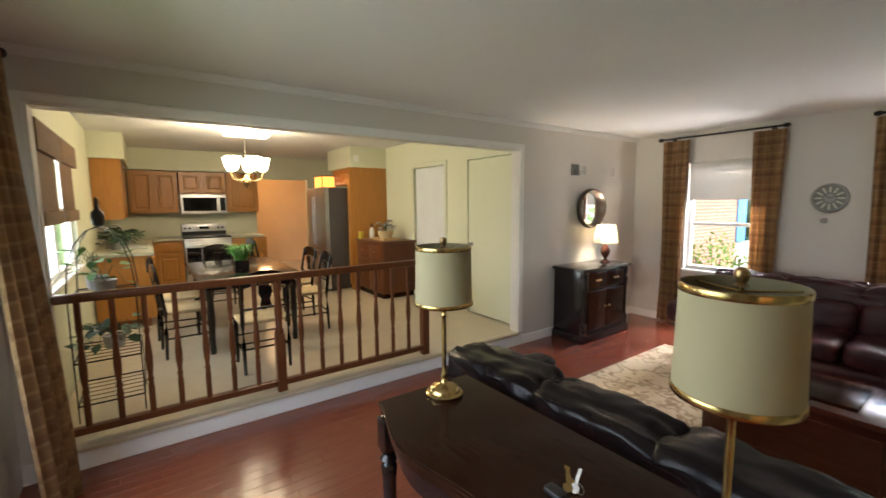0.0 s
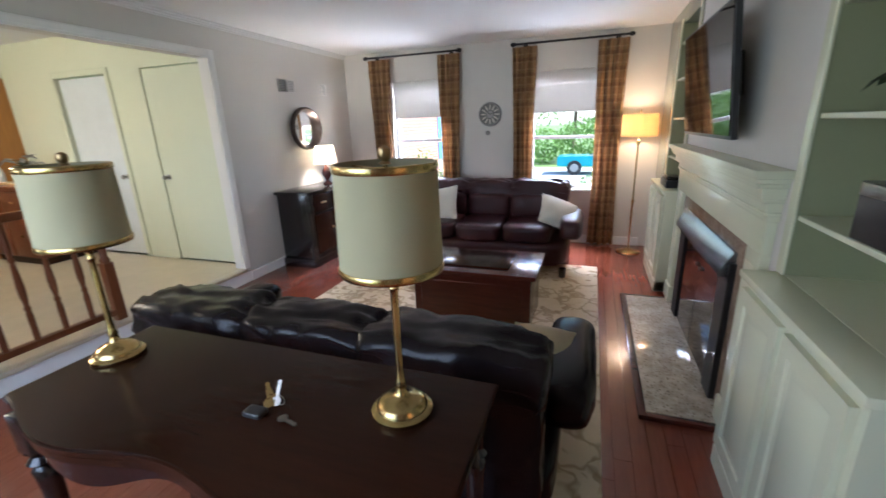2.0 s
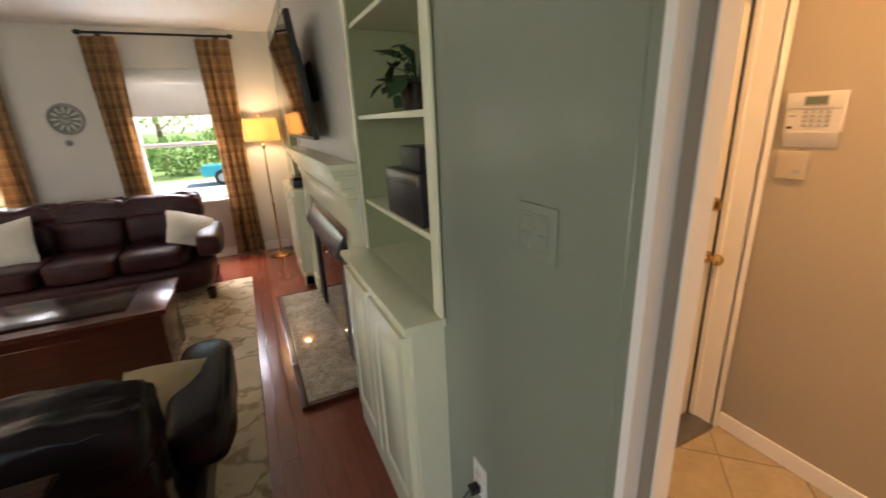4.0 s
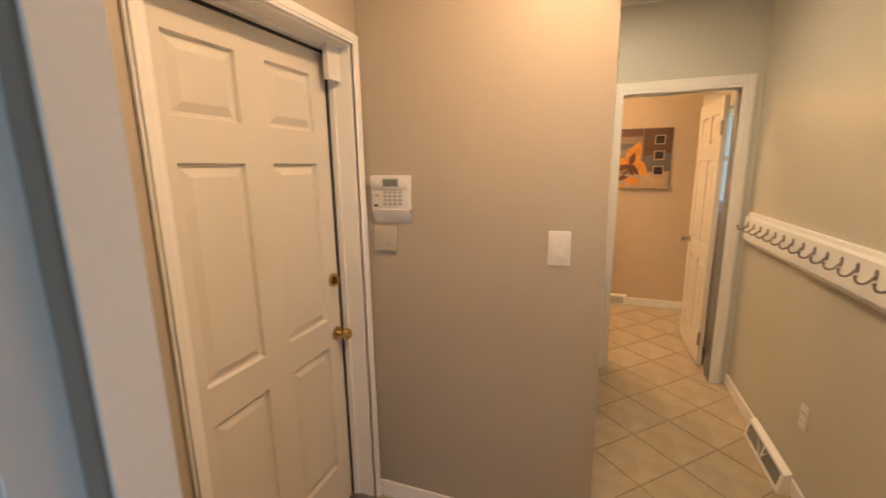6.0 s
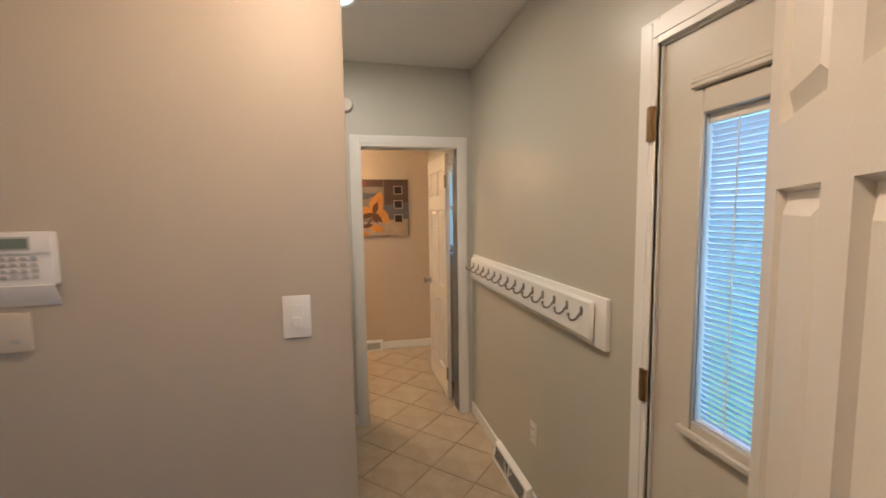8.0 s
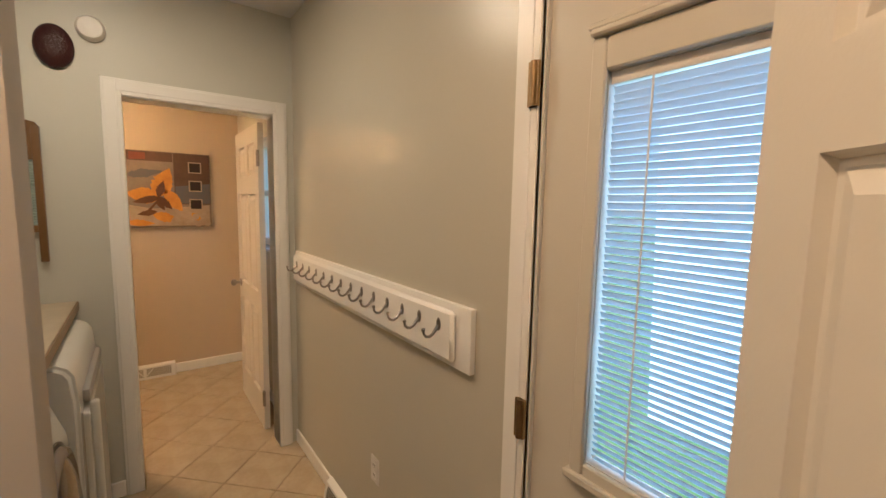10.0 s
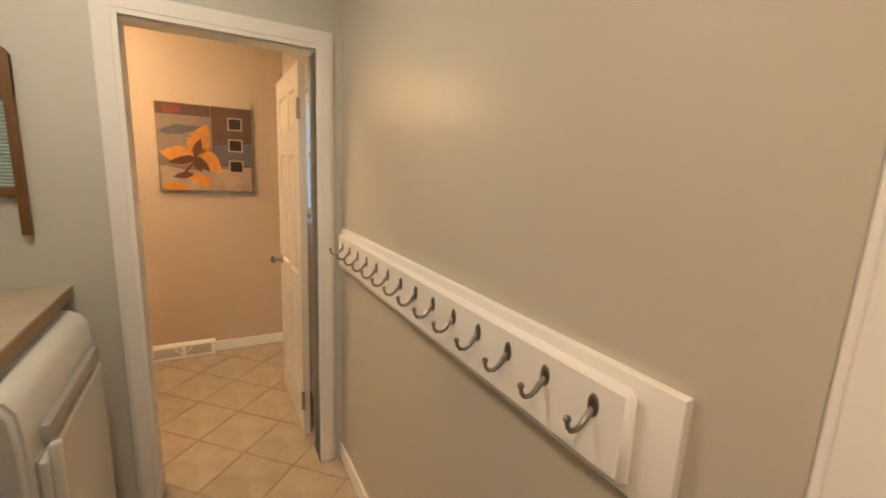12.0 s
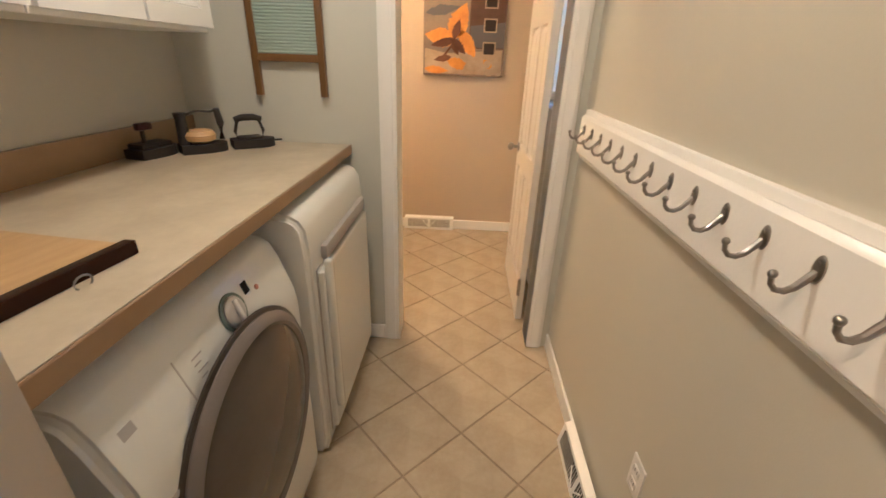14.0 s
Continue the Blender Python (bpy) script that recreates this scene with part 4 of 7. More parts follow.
bm = prism(table_outline(), "z", 0.725, 0.75)
bmesh.ops.bevel(bm, geom=[e for e in bm.edges if abs(e.verts[0].co.z - e.verts[1].co.z) < 1e-5], offset=0.006, segments=2, affect="EDGES")
part("tabletop", bm, M["walnut"], t)
part("moulding", prism(table_outline(0.012), "z", 0.705, 0.725), M["walnut"], t)
bm = bmesh.new()
front = table_outline(0.05)[:41]
for (xa, ya), (xb, yb) in zip(front, front[1:]):
    da, db = ((0.1 - 0.05 * math.sin((x + 0.66) / 1.32 * math.pi) + 0.02 * math.cos((x + 0.66) / 1.32 * 6 * math.pi)) for x in (xa, xb))
    vs = [bm.verts.new(p) for p in ((xa, ya, 0.705), (xb, yb, 0.705), (xb, yb, 0.705 - db), (xa, ya, 0.705 - da), (xa, ya + 0.02, 0.705), (xb, yb + 0.02, 0.705), (xb, yb + 0.02, 0.705 - db), (xa, ya + 0.02, 0.705 - da))]
    for q in ((0, 1, 2, 3), (4, 5, 6, 7), (3, 2, 6, 7)):
        bm.faces.new([vs[i] for i in q])
bmesh.ops.remove_doubles(bm, verts=bm.verts, dist=1e-4)
part("apron", bm, M["ebony"], t, "black carved apron")
for sx in (-1, 1):
    part("side_apron", block(*sorted((sx * 0.64, sx * 0.655)), 0.06, 0.5, 0.6, 0.705), M["ebony"], t)
    for y in (0.07, 0.49):
        bm = lathe([(0.024, -0.062), (0.03, -0.04), (0.022, 0.05), (0.02, 0.1), (0.026, 0.3), (0.03, 0.45), (0.034, 0.5), (0.024, 0.515), (0.038, 0.53), (0.024, 0.55), (0.036, 0.57)], 18, (sx * 0.63, y, 0))
        rect(bm, sx * 0.63 - 0.034, sx * 0.63 + 0.034, y - 0.034, y + 0.034, 0.57, 0.705, 0.004)
        part("leg", bm, M["ebony"], t, "black turned leg")
for u in (0.25, 0.75):
    bm = bmesh.new()
    r = bmesh.ops.create_uvsphere(bm, u_segments=12, v_segments=8, radius=0.011, matrix=pose(-0.66 + 1.32 * u, 0.015, 0.655))
    part("drawer_knob", bm, M["brass_old"], t)


def table_lamp(m):
    l = thing("table_lamp", m, "brass stick lamp with a cream drum shade, unlit", "lamp", "console table lamps")
    part("base", lathe([(0.077, 0), (0.08, 0.004), (0.08, 0.013), (0.074, 0.017), (0.067, 0.02), (0.065, 0.029), (0.056, 0.038), (0.04, 0.046), (0.022, 0.053), (0.016, 0.062), (0.014, 0.075)], 36), M["brass"], l)
    part("stem", lathe([(0.012, 0.07), (0.016, 0.085), (0.011, 0.1), (0.0095, 0.13), (0.0095, 0.3), (0.0095, 0.34), (0.013, 0.35), (0.009, 0.36), (0.012, 0.375), (0.018, 0.385), (0.018, 0.42), (0.005, 0.43), (0.005, 0.655)], 18), M["brass"], l)
    shade = part("shade", lathe([(0.121, 0.405), (0.115, 0.64), (0.113, 0.64), (0.119, 0.405)], 40, cap=False), M["linen"], l, "cream linen drum shade")
    part("lining", lathe([(0.1185, 0.41), (0.1112, 0.646)], 40, cap=False), M["lining"], shade, "dark shade lining")
    for r, z in ((0.122, 0.398), (0.116, 0.628)):
        part("trim_band", lathe([(r, z), (r + 0.002, z + 0.003), (r + 0.002, z + 0.015), (r, z + 0.018), (r - 0.004, z + 0.018), (r - 0.004, z)], 40, cap=False), M["brass"], shade, "brass band")
    bm = bmesh.new()
    for k in range(3):
        a = 2 * math.pi * k / 3
        tube(bm, (0, 0, 0.63), (0.115 * math.cos(a), 0.115 * math.sin(a), 0.634), 0.0025, 0.0025, 6)
    part("spider", bm, M["brass"], shade)
    part("finial", lathe([(0.005, 0.64), (0.015, 0.643), (0.009, 0.649), (0.013, 0.656), (0.0155, 0.666), (0.013, 0.676), (0.005, 0.682)], 18), M["brass_old"], l, "brass ball finial")
    return l


table_lamp(pose(-3.65, 1.7, 0.812, 0, 0, 0))
table_lamp(pose(-2.592, 1.72, 0.812, 0, 0, 40))

k = thing("keys", pose(-2.9, 1.62, 0.814), "bunch of keys with a black fob on the table", "keys")
bm = bmesh.new()
cushion(bm, 0.0, 0.1, 0.0, 0.05, 0.0, 0.022, 0.4, 4)
cushion(bm, -0.09, -0.03, -0.05, -0.01, 0.0, 0.016, 0.4, 4)
part("fob", bm, M["plastic_dark"], k, "black key fob")
bm = bmesh.new()
for i in range(24):
    a, b = i * math.pi / 12, (i + 1) * math.pi / 12
    tube(bm, (-0.012 + 0.015 * math.cos(a), 0.012, 0.026 + 0.015 * math.sin(a)), (-0.012 + 0.015 * math.cos(b), 0.012, 0.026 + 0.015 * math.sin(b)), 0.0012, 0.0012, 6)
part("split_ring", bm, M["nickel"], k, "steel split ring")
for x, y, z, tilt, a, metal, label in ((-0.03, 0.02, 0.012, -50, 100, "nickel", "steel key"), (-0.045, 0.005, 0.012, -42, 125, "brass", "brass key"),
                                       (-0.05, 0.03, 0.008, -24, 150, "brass", "brass key"), (0.03, -0.03, 0.004, -4, -18, "nickel", "steel key")):
    bm = bmesh.new()
    tube(bm, (0, 0, 0.004), (0, 0, 0.007), 0.013, 0.013, 14)
    rect(bm, 0.008, 0.055, -0.004, 0.004, 0.004, 0.007)
    for c in range(4):
        rect(bm, 0.022 + 0.008 * c, 0.027 + 0.008 * c, 0.004, 0.0055 + 0.001 * (c % 2), 0.0042, 0.0068)
    bmesh.ops.transform(bm, matrix=pose(x, y, z, 0, tilt, a), verts=bm.verts)
    part("key", bm, M[metal], k, label)

# coffee table
t = thing("coffee_table", pose(-2.98, 4.0, 0), "dark cherry box coffee table with a lift-up top", "table")
bm = bmesh.new()
rect(bm, -0.46, 0.46, -0.27, 0.27, 0.03, 0.44, 0.006)
for sy in (-1, 1):
    rect(bm, -0.4, 0.4, *sorted((sy * 0.27, sy * 0.278)), 0.09, 0.38, 0.004, 1)
part("body", bm, M["cherry"], t)
bm = block(-0.5, 0.5, -0.31, 0.31, 0.44, 0.475, 0.01)
part("tabletop", bm, M["cherry"], t)
part("lift_panel", block(-0.4, 0.28, -0.2, 0.2, 0.475, 0.49, 0.005), M["walnut"], t)
for x in (-0.42, 0.42):
    for y in (-0.23, 0.23):
        part("foot", block(x - 0.04, x + 0.04, y - 0.04, y + 0.04, 0.013, 0.04, 0.004), M["walnut"], t)

rg = solo("rug", block(-1.25, 1.25, -1.55, 1.55, 0.001, 0.013, 0.005), M["rug"], pose(-3.28, 3.87, 0), "beige area rug with brown floral scrolls", "rug")

# hearth and fireplace
structure("hearth", block(-1.8, -1.43, 3.0, 4.64, 0.0, 0.032, 0.004), M["granite"], "polished grey granite hearth slab")
bm = bmesh.new()
rect(bm, -1.84, -1.8, 2.96, 4.68, 0.0, 0.03, 0.006)
rect(bm, -1.8, -1.43, 2.96, 3.0, 0.0, 0.03, 0.006)
rect(bm, -1.8, -1.43, 4.64, 4.68, 0.0, 0.03, 0.006)
structure("hearth_trim", bm, M["cherry"], "cherry wood border round the hearth", "trim")
f = thing("fireplace_mantel", pose(0, 0, 0), "white painted mantel with stepped crown moulding", "mantel")
part("shelf", block(-1.565, -1.43, 2.79, 4.83, 1.292, 1.325, 0.006), M["builtin"], f)
bm = bmesh.new()
# stepped and coved crown under the shelf
for z0, z1, d in ((1.268, 1.292, 0.118), (1.25, 1.268, 0.108), (1.205, 1.25, 0.086), (1.19, 1.205, 0.078), (1.15, 1.19, 0.056), (1.135, 1.15, 0.062), (1.11, 1.135, 0.05)):
    rect(bm, -1.43 - d, -1.43, 2.89 - d * 0.5, 4.73 + d * 0.5, z0, z1, 0.005, 2)
part("crown", bm, M["builtin"], f)
part("frieze", block(-1.47, -1.43, 2.88, 4.74, 0.965, 1.11, 0.004), M["builtin"], f)
for y0, y1 in ((2.88, 3.05), (4.57, 4.74)):
    bm = block(-1.47, -1.43, y0, y1, 0.04, 0.965, 0.004)
    rect(bm, -1.477, -1.47, y0 + 0.03, y1 - 0.03, 0.2, 0.91, 0.003, 1)
    rect(bm, -1.484, -1.43, y0 - 0.01, y1 + 0.01, 0.034, 0.17, 0.005, 1)
    part("pilaster", bm, M["builtin"], f)
bm = bmesh.new()
wall_run(bm, "x", -1.445, -1.428, 3.05, 4.57, 0.034, 0.965, [(3.22, 4.38, 0.034, 0.8)])
part("stone_slip", bm, M["marble"], f, "brown polished stone surround")
f = thing("fireplace_insert", pose(0, 0, 0), "black metal fireplace insert with glass doors", "fireplace")
bm = bmesh.new()
for y0, y1, z0, z1 in ((3.2, 3.36, 0.036, 0.8), (4.26, 4.4, 0.036, 0.8), (3.2, 4.4, 0.72, 0.82)):
    rect(bm, -1.475, -1.44, y0, y1, z0, z1, 0.004, 1)
part("frame", bm, M["black"], f)
bm = prism([(-1.446, 0.875), (-1.46, 0.875), (-1.518, 0.775), (-1.518, 0.745), (-1.446, 0.745)], "y", 3.22, 4.38)
part("hood", bm, M["hood"], f, "sloping blue-grey metal hood")
for i in range(2):
    y0 = 3.37 + i * 0.445
    p = part("glass_door", block(-1.462, -1.455, y0, y0 + 0.435, 0.05, 0.71), M["black_glass"], f)
    part("handle", block(-1.475, -1.462, y0 + (0.36 if i == 0 else 0.02), y0 + (0.41 if i == 0 else 0.07), 0.6, 0.615, 0.003), M["nickel"], p)
bm = bmesh.new()
for i in range(4):
    rect(bm, -1.452, -1.448, 3.37, 4.25, 0.73 + i * 0.016, 0.738 + i * 0.016)
part("louvre", bm, M["black"], f)


def built_in(name, y0, y1):
    u = thing(name, pose(0, 0, 0), "pale sage built-in bookcase over a two-door cabinet", "bookcase", "built-in bookcases")
    xf, xw, xb = -1.54, -1.43, -1.12
    bm = bmesh.new()
    rect(bm, xf, xw, y0, y1, 0.0, 0.905)
    rect(bm, xw, xb, y0 + 0.02, y1 - 0.02, 0.0, 0.905)
    rect(bm, xf - 0.012, xw, y0 - 0.0, y1, 0.0, 0.095, 0.003, 1)
    part("cabinet_body", bm, M["builtin"], u)
    bm = bmesh.new()
    rect(bm, xf - 0.025, xw, y0 - 0.02, y1 + 0.02, 0.905, 0.935, 0.006)
    rect(bm, xw, xb, y0 + 0.02, y1 - 0.02, 0.905, 0.935)
    part("cabinet_top", bm, M["builtin"], u)
    half = (y1 - y0) / 2
    for i in range(2):
        a, b = y0 + 0.03 + i * (half - 0.005), y0 + half - 0.015 + i * (half - 0.01)
        bm = bmesh.new()
        six_panel(bm, b - a, 0.745, 0.022, [(0.055, b - a - 0.055)], [(0.06, 0.685)])
        bmesh.ops.transform(bm, matrix=pose(xf - 0.012, b, 0.13, 0, 0, -90), verts=bm.verts)
        part("cabinet_door", bm, M["builtin"], u)
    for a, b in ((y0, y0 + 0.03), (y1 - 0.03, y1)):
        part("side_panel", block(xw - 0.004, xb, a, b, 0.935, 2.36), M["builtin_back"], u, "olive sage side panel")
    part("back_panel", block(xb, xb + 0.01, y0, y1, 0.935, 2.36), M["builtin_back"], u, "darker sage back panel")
    for a, b in ((y0 - 0.02, y0 + 0.035), (y1 - 0.035, y1 + 0.02)):
        part("face_stile", block(xw - 0.016, xw - 0.004, a, b, 0.935, 2.4, 0.003, 1), M["builtin"], u)
    for z in (1.17, 1.53, 1.88, 2.2):
        part("shelf", block(xw + 0.002, xb, y0 + 0.03, y1 - 0.03, z - 0.02, z, 0.003, 1), M["builtin"], u)
    return u


built_in("bookcase", 1.93, 2.76)
built_in("bookcase", 4.88, 5.69)
bm = block(-1.42, -1.18, 2.08, 2.42, 1.17, 1.34, 0.006)
t = thing("speaker_box", pose(0, 0, 0), "black electronics box on the shelf", "electronics")
part("body", bm, M["plastic_dark"], t)
part("front_panel", block(-1.425, -1.42, 2.09, 2.41, 1.3, 1.335, 0.002), M["nickel"], t)
t = thing("camera_box", pose(0, 0, 0), "small black box stacked on the electronics", "electronics")
part("body", block(-1.4, -1.2, 2.12, 2.3, 1.341, 1.42, 0.006), M["plastic_dark"], t)
t = thing("media_player", pose(0, 0, 0), "black media player on the far cabinet", "electronics")
part("body", block(-1.53, -1.4, 4.98, 5.3, 0.936, 1.0, 0.006), M["plastic_dark"], t)
part("lid", block(-1.52, -1.41, 5.0, 5.28, 1.0, 1.03, 0.006), M["black_glass"], t)


def leafy(name, m, label, count, reach, drop, size, material, pot=True, group="", seed=1, lift=0.12, pot_material=None):
    r = random.Random(seed)
    t = thing(name, m, label, "plant", group)
    if pot:
        part("pot", lathe([(0.045, 0), (0.06, 0.01), (0.07, 0.09), (0.074, 0.1), (0.066, 0.1), (0.06, 0.085)], 20), pot_material or M["pot"], t, "small ceramic pot")
    bm, st = bmesh.new(), bmesh.new()
    for i in range(count):
        a = r.uniform(0, 2 * math.pi)
        d = reach * r.uniform(0.25, 1)
        z = 0.1 + lift * r.uniform(0.2, 1.3) - drop * (d / reach) ** 2 * r.uniform(0.4, 1.2)
        p = Vector((d * math.cos(a), d * math.sin(a), z))
        if i % 2 == 0:
            path_tube(st, [(0, 0, 0.08), (p.x * 0.5, p.y * 0.5, 0.1 + lift * 0.9), tuple(p)], 0.0022, 5)
        s = size * r.uniform(0.7, 1.2)
        q = Euler((r.uniform(-0.9, 0.5), r.uniform(-0.5, 0.5), a - math.pi / 2)).to_matrix()
        out = [(0, 0, 0), (0.3, 0.25, 0.06), (0.33, 0.55, 0.05), (0, 1, -0.08), (-0.33, 0.55, 0.05), (-0.3, 0.25, 0.06), (0, 0.5, -0.02)]
        v = [bm.verts.new(p + q @ (Vector(o) * s)) for o in out]
        for f3 in ((0, 1, 6), (1, 2, 6), (2, 3, 6), (3, 4, 6), (4, 5, 6), (5, 0, 6)):
            bm.faces.new([v[j] for j in f3])
    part("leaves", bm, material, t)
    part("stalk", st, M["leaf_dark"], t)
    return t


leafy("potted_plant", pose(-1.27, 2.42, 1.53), "dark green trailing plant on the shelf", 34, 0.13, 0.1, 0.1, M["leaf_dark"], seed=4, pot_material=M["ebony"])

t = thing("television", pose(-1.575, 3.82, 1.73, 0, -6, 0), "large black flat television tilted down over the mantel", "television")
part("bezel", block(-0.0, 0.03, -0.56, 0.56, -0.315, 0.315, 0.006), M["plastic_dark"], t)
part("rear_housing", block(0.03, 0.06, -0.42, 0.42, -0.24, 0.16, 0.012), M["plastic_dark"], t)
part("screen", block(-0.004, 0.0, -0.545, 0.545, -0.295, 0.3), M["black_glass"], t)
bm = bmesh.new()
rect(bm, 0.06, 0.075, -0.2, 0.2, -0.16, 0.16, 0.004)
rect(bm, 0.075, 0.118, -0.07, 0.07, -0.1, 0.1, 0.004)
rect(bm, 0.118, 0.134, -0.22, 0.22, -0.11, 0.11, 0.003)
part("wall_mount", bm, M["black"], t)

# chest, mirror, clock and lamps
t = thing("chest", pose(-5.1, 5.12, 0), "black and cherry bow-front chest with carved corners", "chest")
bm = bmesh.new()
rect(bm, -0.42, -0.02, -0.44, 0.44, 0.09, 0.84, 0.006)
part("body", bm, M["ebony"], t)
part("top", block(-0.425, 0.03, -0.48, 0.48, 0.84, 0.875, 0.01), M["ebony"], t)
part("plinth", block(-0.42, 0.02, -0.47, 0.47, 0.0, 0.1, 0.012), M["ebony"], t)
for i in range(2):
    y0 = -0.35 + i * 0.355
    p = part("chest_door", block(-0.02, 0.012, y0, y0 + 0.345, 0.14, 0.6, 0.012, 3), M["walnut"], t, "dark cherry veneer door")
    bm = bmesh.new()
    bmesh.ops.create_uvsphere(bm, u_segments=10, v_segments=8, radius=0.014, matrix=pose(0.022, y0 + (0.31 if i == 0 else 0.035), 0.4))
    part("handle", bm, M["brass_old"], p)
    p = part("drawer", block(-0.02, 0.014, y0, y0 + 0.345, 0.63, 0.82, 0.012, 3), M["walnut"], t)
    part("handle", block(0.014, 0.026, y0 + 0.12, y0 + 0.22, 0.715, 0.735, 0.005), M["brass_old"], p)
for y in (-0.4, 0.4):
    part("corner_post", lathe([(0.05, 0.1), (0.042, 0.16), (0.05, 0.2), (0.036, 0.26), (0.04, 0.6), (0.052, 0.68), (0.038, 0.72), (0.05, 0.8), (0.045, 0.84)], 16, (-0.02, y, 0)), M["ebony"], t, "black carved corner post")

t = thing("chest_lamp", pose(-5.3, 5.38, 0.875), "lit table lamp with an urn base and white shade", "lamp")
part("base", lathe([(0.06, 0), (0.06, 0.012), (0.03, 0.03), (0.02, 0.05), (0.045, 0.09), (0.062, 0.13), (0.05, 0.18), (0.02, 0.22), (0.014, 0.26), (0.01, 0.4)], 20), M["cherry"], t)
part("shade", lathe([(0.15, 0.25), (0.11, 0.47), (0.108, 0.47), (0.148, 0.25)], 28, cap=False), M["linen_lit"], t, "glowing white fabric shade")
t = thing("floor_lamp", pose(-1.68, 6.11, 0), "lit brass floor lamp with an amber drum shade", "lamp")
part("base", lathe([(0.13, 0), (0.132, 0.01), (0.12, 0.018), (0.05, 0.03), (0.02, 0.045)], 30), M["brass"], t)
part("pole", lathe([(0.012, 0.04), (0.012, 0.6), (0.018, 0.61), (0.018, 0.63), (0.01, 0.64), (0.01, 1.25), (0.02, 1.26), (0.02, 1.3), (0.008, 1.31), (0.006, 1.6), (0.012, 1.61), (0.004, 1.63)], 16), M["brass"], t)
part("shade", lathe([(0.19, 1.345), (0.18, 1.58), (0.178, 1.58), (0.188, 1.345)], 32, cap=False), M["amber_lit"], t, "glowing amber drum shade")

t = thing("wall_mirror", pose(-5.518, 5.3, 1.55, 90, 0, 85.5), "round mirror in a wide dark bronze frame", "mirror")
bm = lathe([(0.192, 0.03), (0.2, 0.05), (0.218, 0.085), (0.23, 0.098), (0.24, 0.096), (0.25, 0.08), (0.252, 0.04), (0.2, 0.0), (0.15, 0.0)], 48, cap=False)
part("frame", bm, M["bronze"], t)
part("glass", lathe([(0.195, 0.024), (0.195, 0.032), (0.188, 0.034)], 48), M["mirror"], t)

t = thing("wall_clock", pose(-3.44, 6.42, 1.65, 90, 0, 0), "round pewter wall clock with a cut-out dial", "clock")
part("rim", lathe([(0.125, 0.0), (0.125, 0.02), (0.135, 0.03), (0.148, 0.025), (0.152, 0.01), (0.152, 0)], 44, cap=False), M["pot"], t)
part("dial", lathe([(0.128, 0.002), (0.128, 0.008), (0.05, 0.01)], 40), M["dial"], t, "grey pewter dial")
for i in range(12):
    bm = block(-0.008, 0.008, 0.06, 0.118, 0.01, 0.014)
    bmesh.ops.transform(bm, matrix=pose(0, 0, 0, 0, 0, 30 * i), verts=bm.verts)
    part("numeral_bar", bm, M["pillow"], t)
part("centre", lathe([(0.045, 0.008), (0.045, 0.016), (0.01, 0.02)], 24), M["pot"], t)
bm = bmesh.new()
for a, n in ((50, 0.07), (-70, 0.1)):
    b2 = rect(bm, -0.003, 0.003, 0, n, 0.02, 0.022)
    bmesh.ops.transform(bm, matrix=pose(0, 0, 0, 0, 0, a), verts=b2)
part("clock_pointer", bm, M["black"], t)
t = thing("wall_ornament", pose(-3.47, 6.42, 1.42, 90, 0, 0), "small pewter ornament under the clock", "ornament")
part("body", lathe([(0.03, 0), (0.03, 0.01), (0.012, 0.02)], 14), M["pot"], t)


def grille(name, m, w, h, n, label, material, dark=None):
    t = thing(name, m, label, "vent")
    part("backing", block(0, w, -0.004, -0.001, 0, h), dark or M["plastic_dark"], t)
    bm = bmesh.new()
    for x0, x1, z0, z1 in ((0, w, 0, 0.012), (0, w, h - 0.012, h), (0, 0.012, 0.012, h - 0.012), (w - 0.012, w, 0.012, h - 0.012)):
        rect(bm, x0, x1, -0.014, 0, z0, z1, 0.002, 1)
    part("frame", bm, material, t)
    for i in range(n):
        z = 0.016 + (h - 0.032) * (i + 0.5) / n
        b = block(0.012, w - 0.012, -0.009, -0.007, z - 0.0045, z + 0.0045)
        part("slat", b, material, t)
    return t


grille("wall_vent", pose(-5.54, 4.98, 1.96, 0, 0, 90), 0.13, 0.14, 6, "dark louvred wall vent", M["pot"])
grille("wall_vent", pose(-5.54, 5.12, 1.96, 0, 0, 90), 0.13, 0.14, 6, "grey louvred wall vent", M["plastic"], M["pot"])
grille("wall_vent", pose(-5.54, 5.79, 1.96, 0, 0, 90), 0.11, 0.14, 6, "grey louvred wall vent near the corner", M["plastic"], M["pot"])


def switch_plate(name, m, w, h, toggles, label, material=None):
    material = material or M["plastic"]
    t = thing(name, m, label, "switch")
    part("plate", block(-w / 2, w / 2, -0.006, 0, -h / 2, h / 2, 0.003), material, t)
    for i in range(toggles):
        x = (i - (toggles - 1) / 2) * 0.046
        p = part("rocker_frame", block(x - 0.018, x + 0.018, -0.008, -0.006, -0.036, 0.036, 0.001, 1), material, t)
        bm = bmesh.new()
        rect(bm, x - 0.013, x + 0.013, -0.012, -0.008, -0.03, 0.0, 0.002, 1)
        rect(bm, x - 0.013, x + 0.013, -0.009, -0.008, 0.0, 0.03, 0.001, 1)
        part("rocker", bm, material, p)
    return t


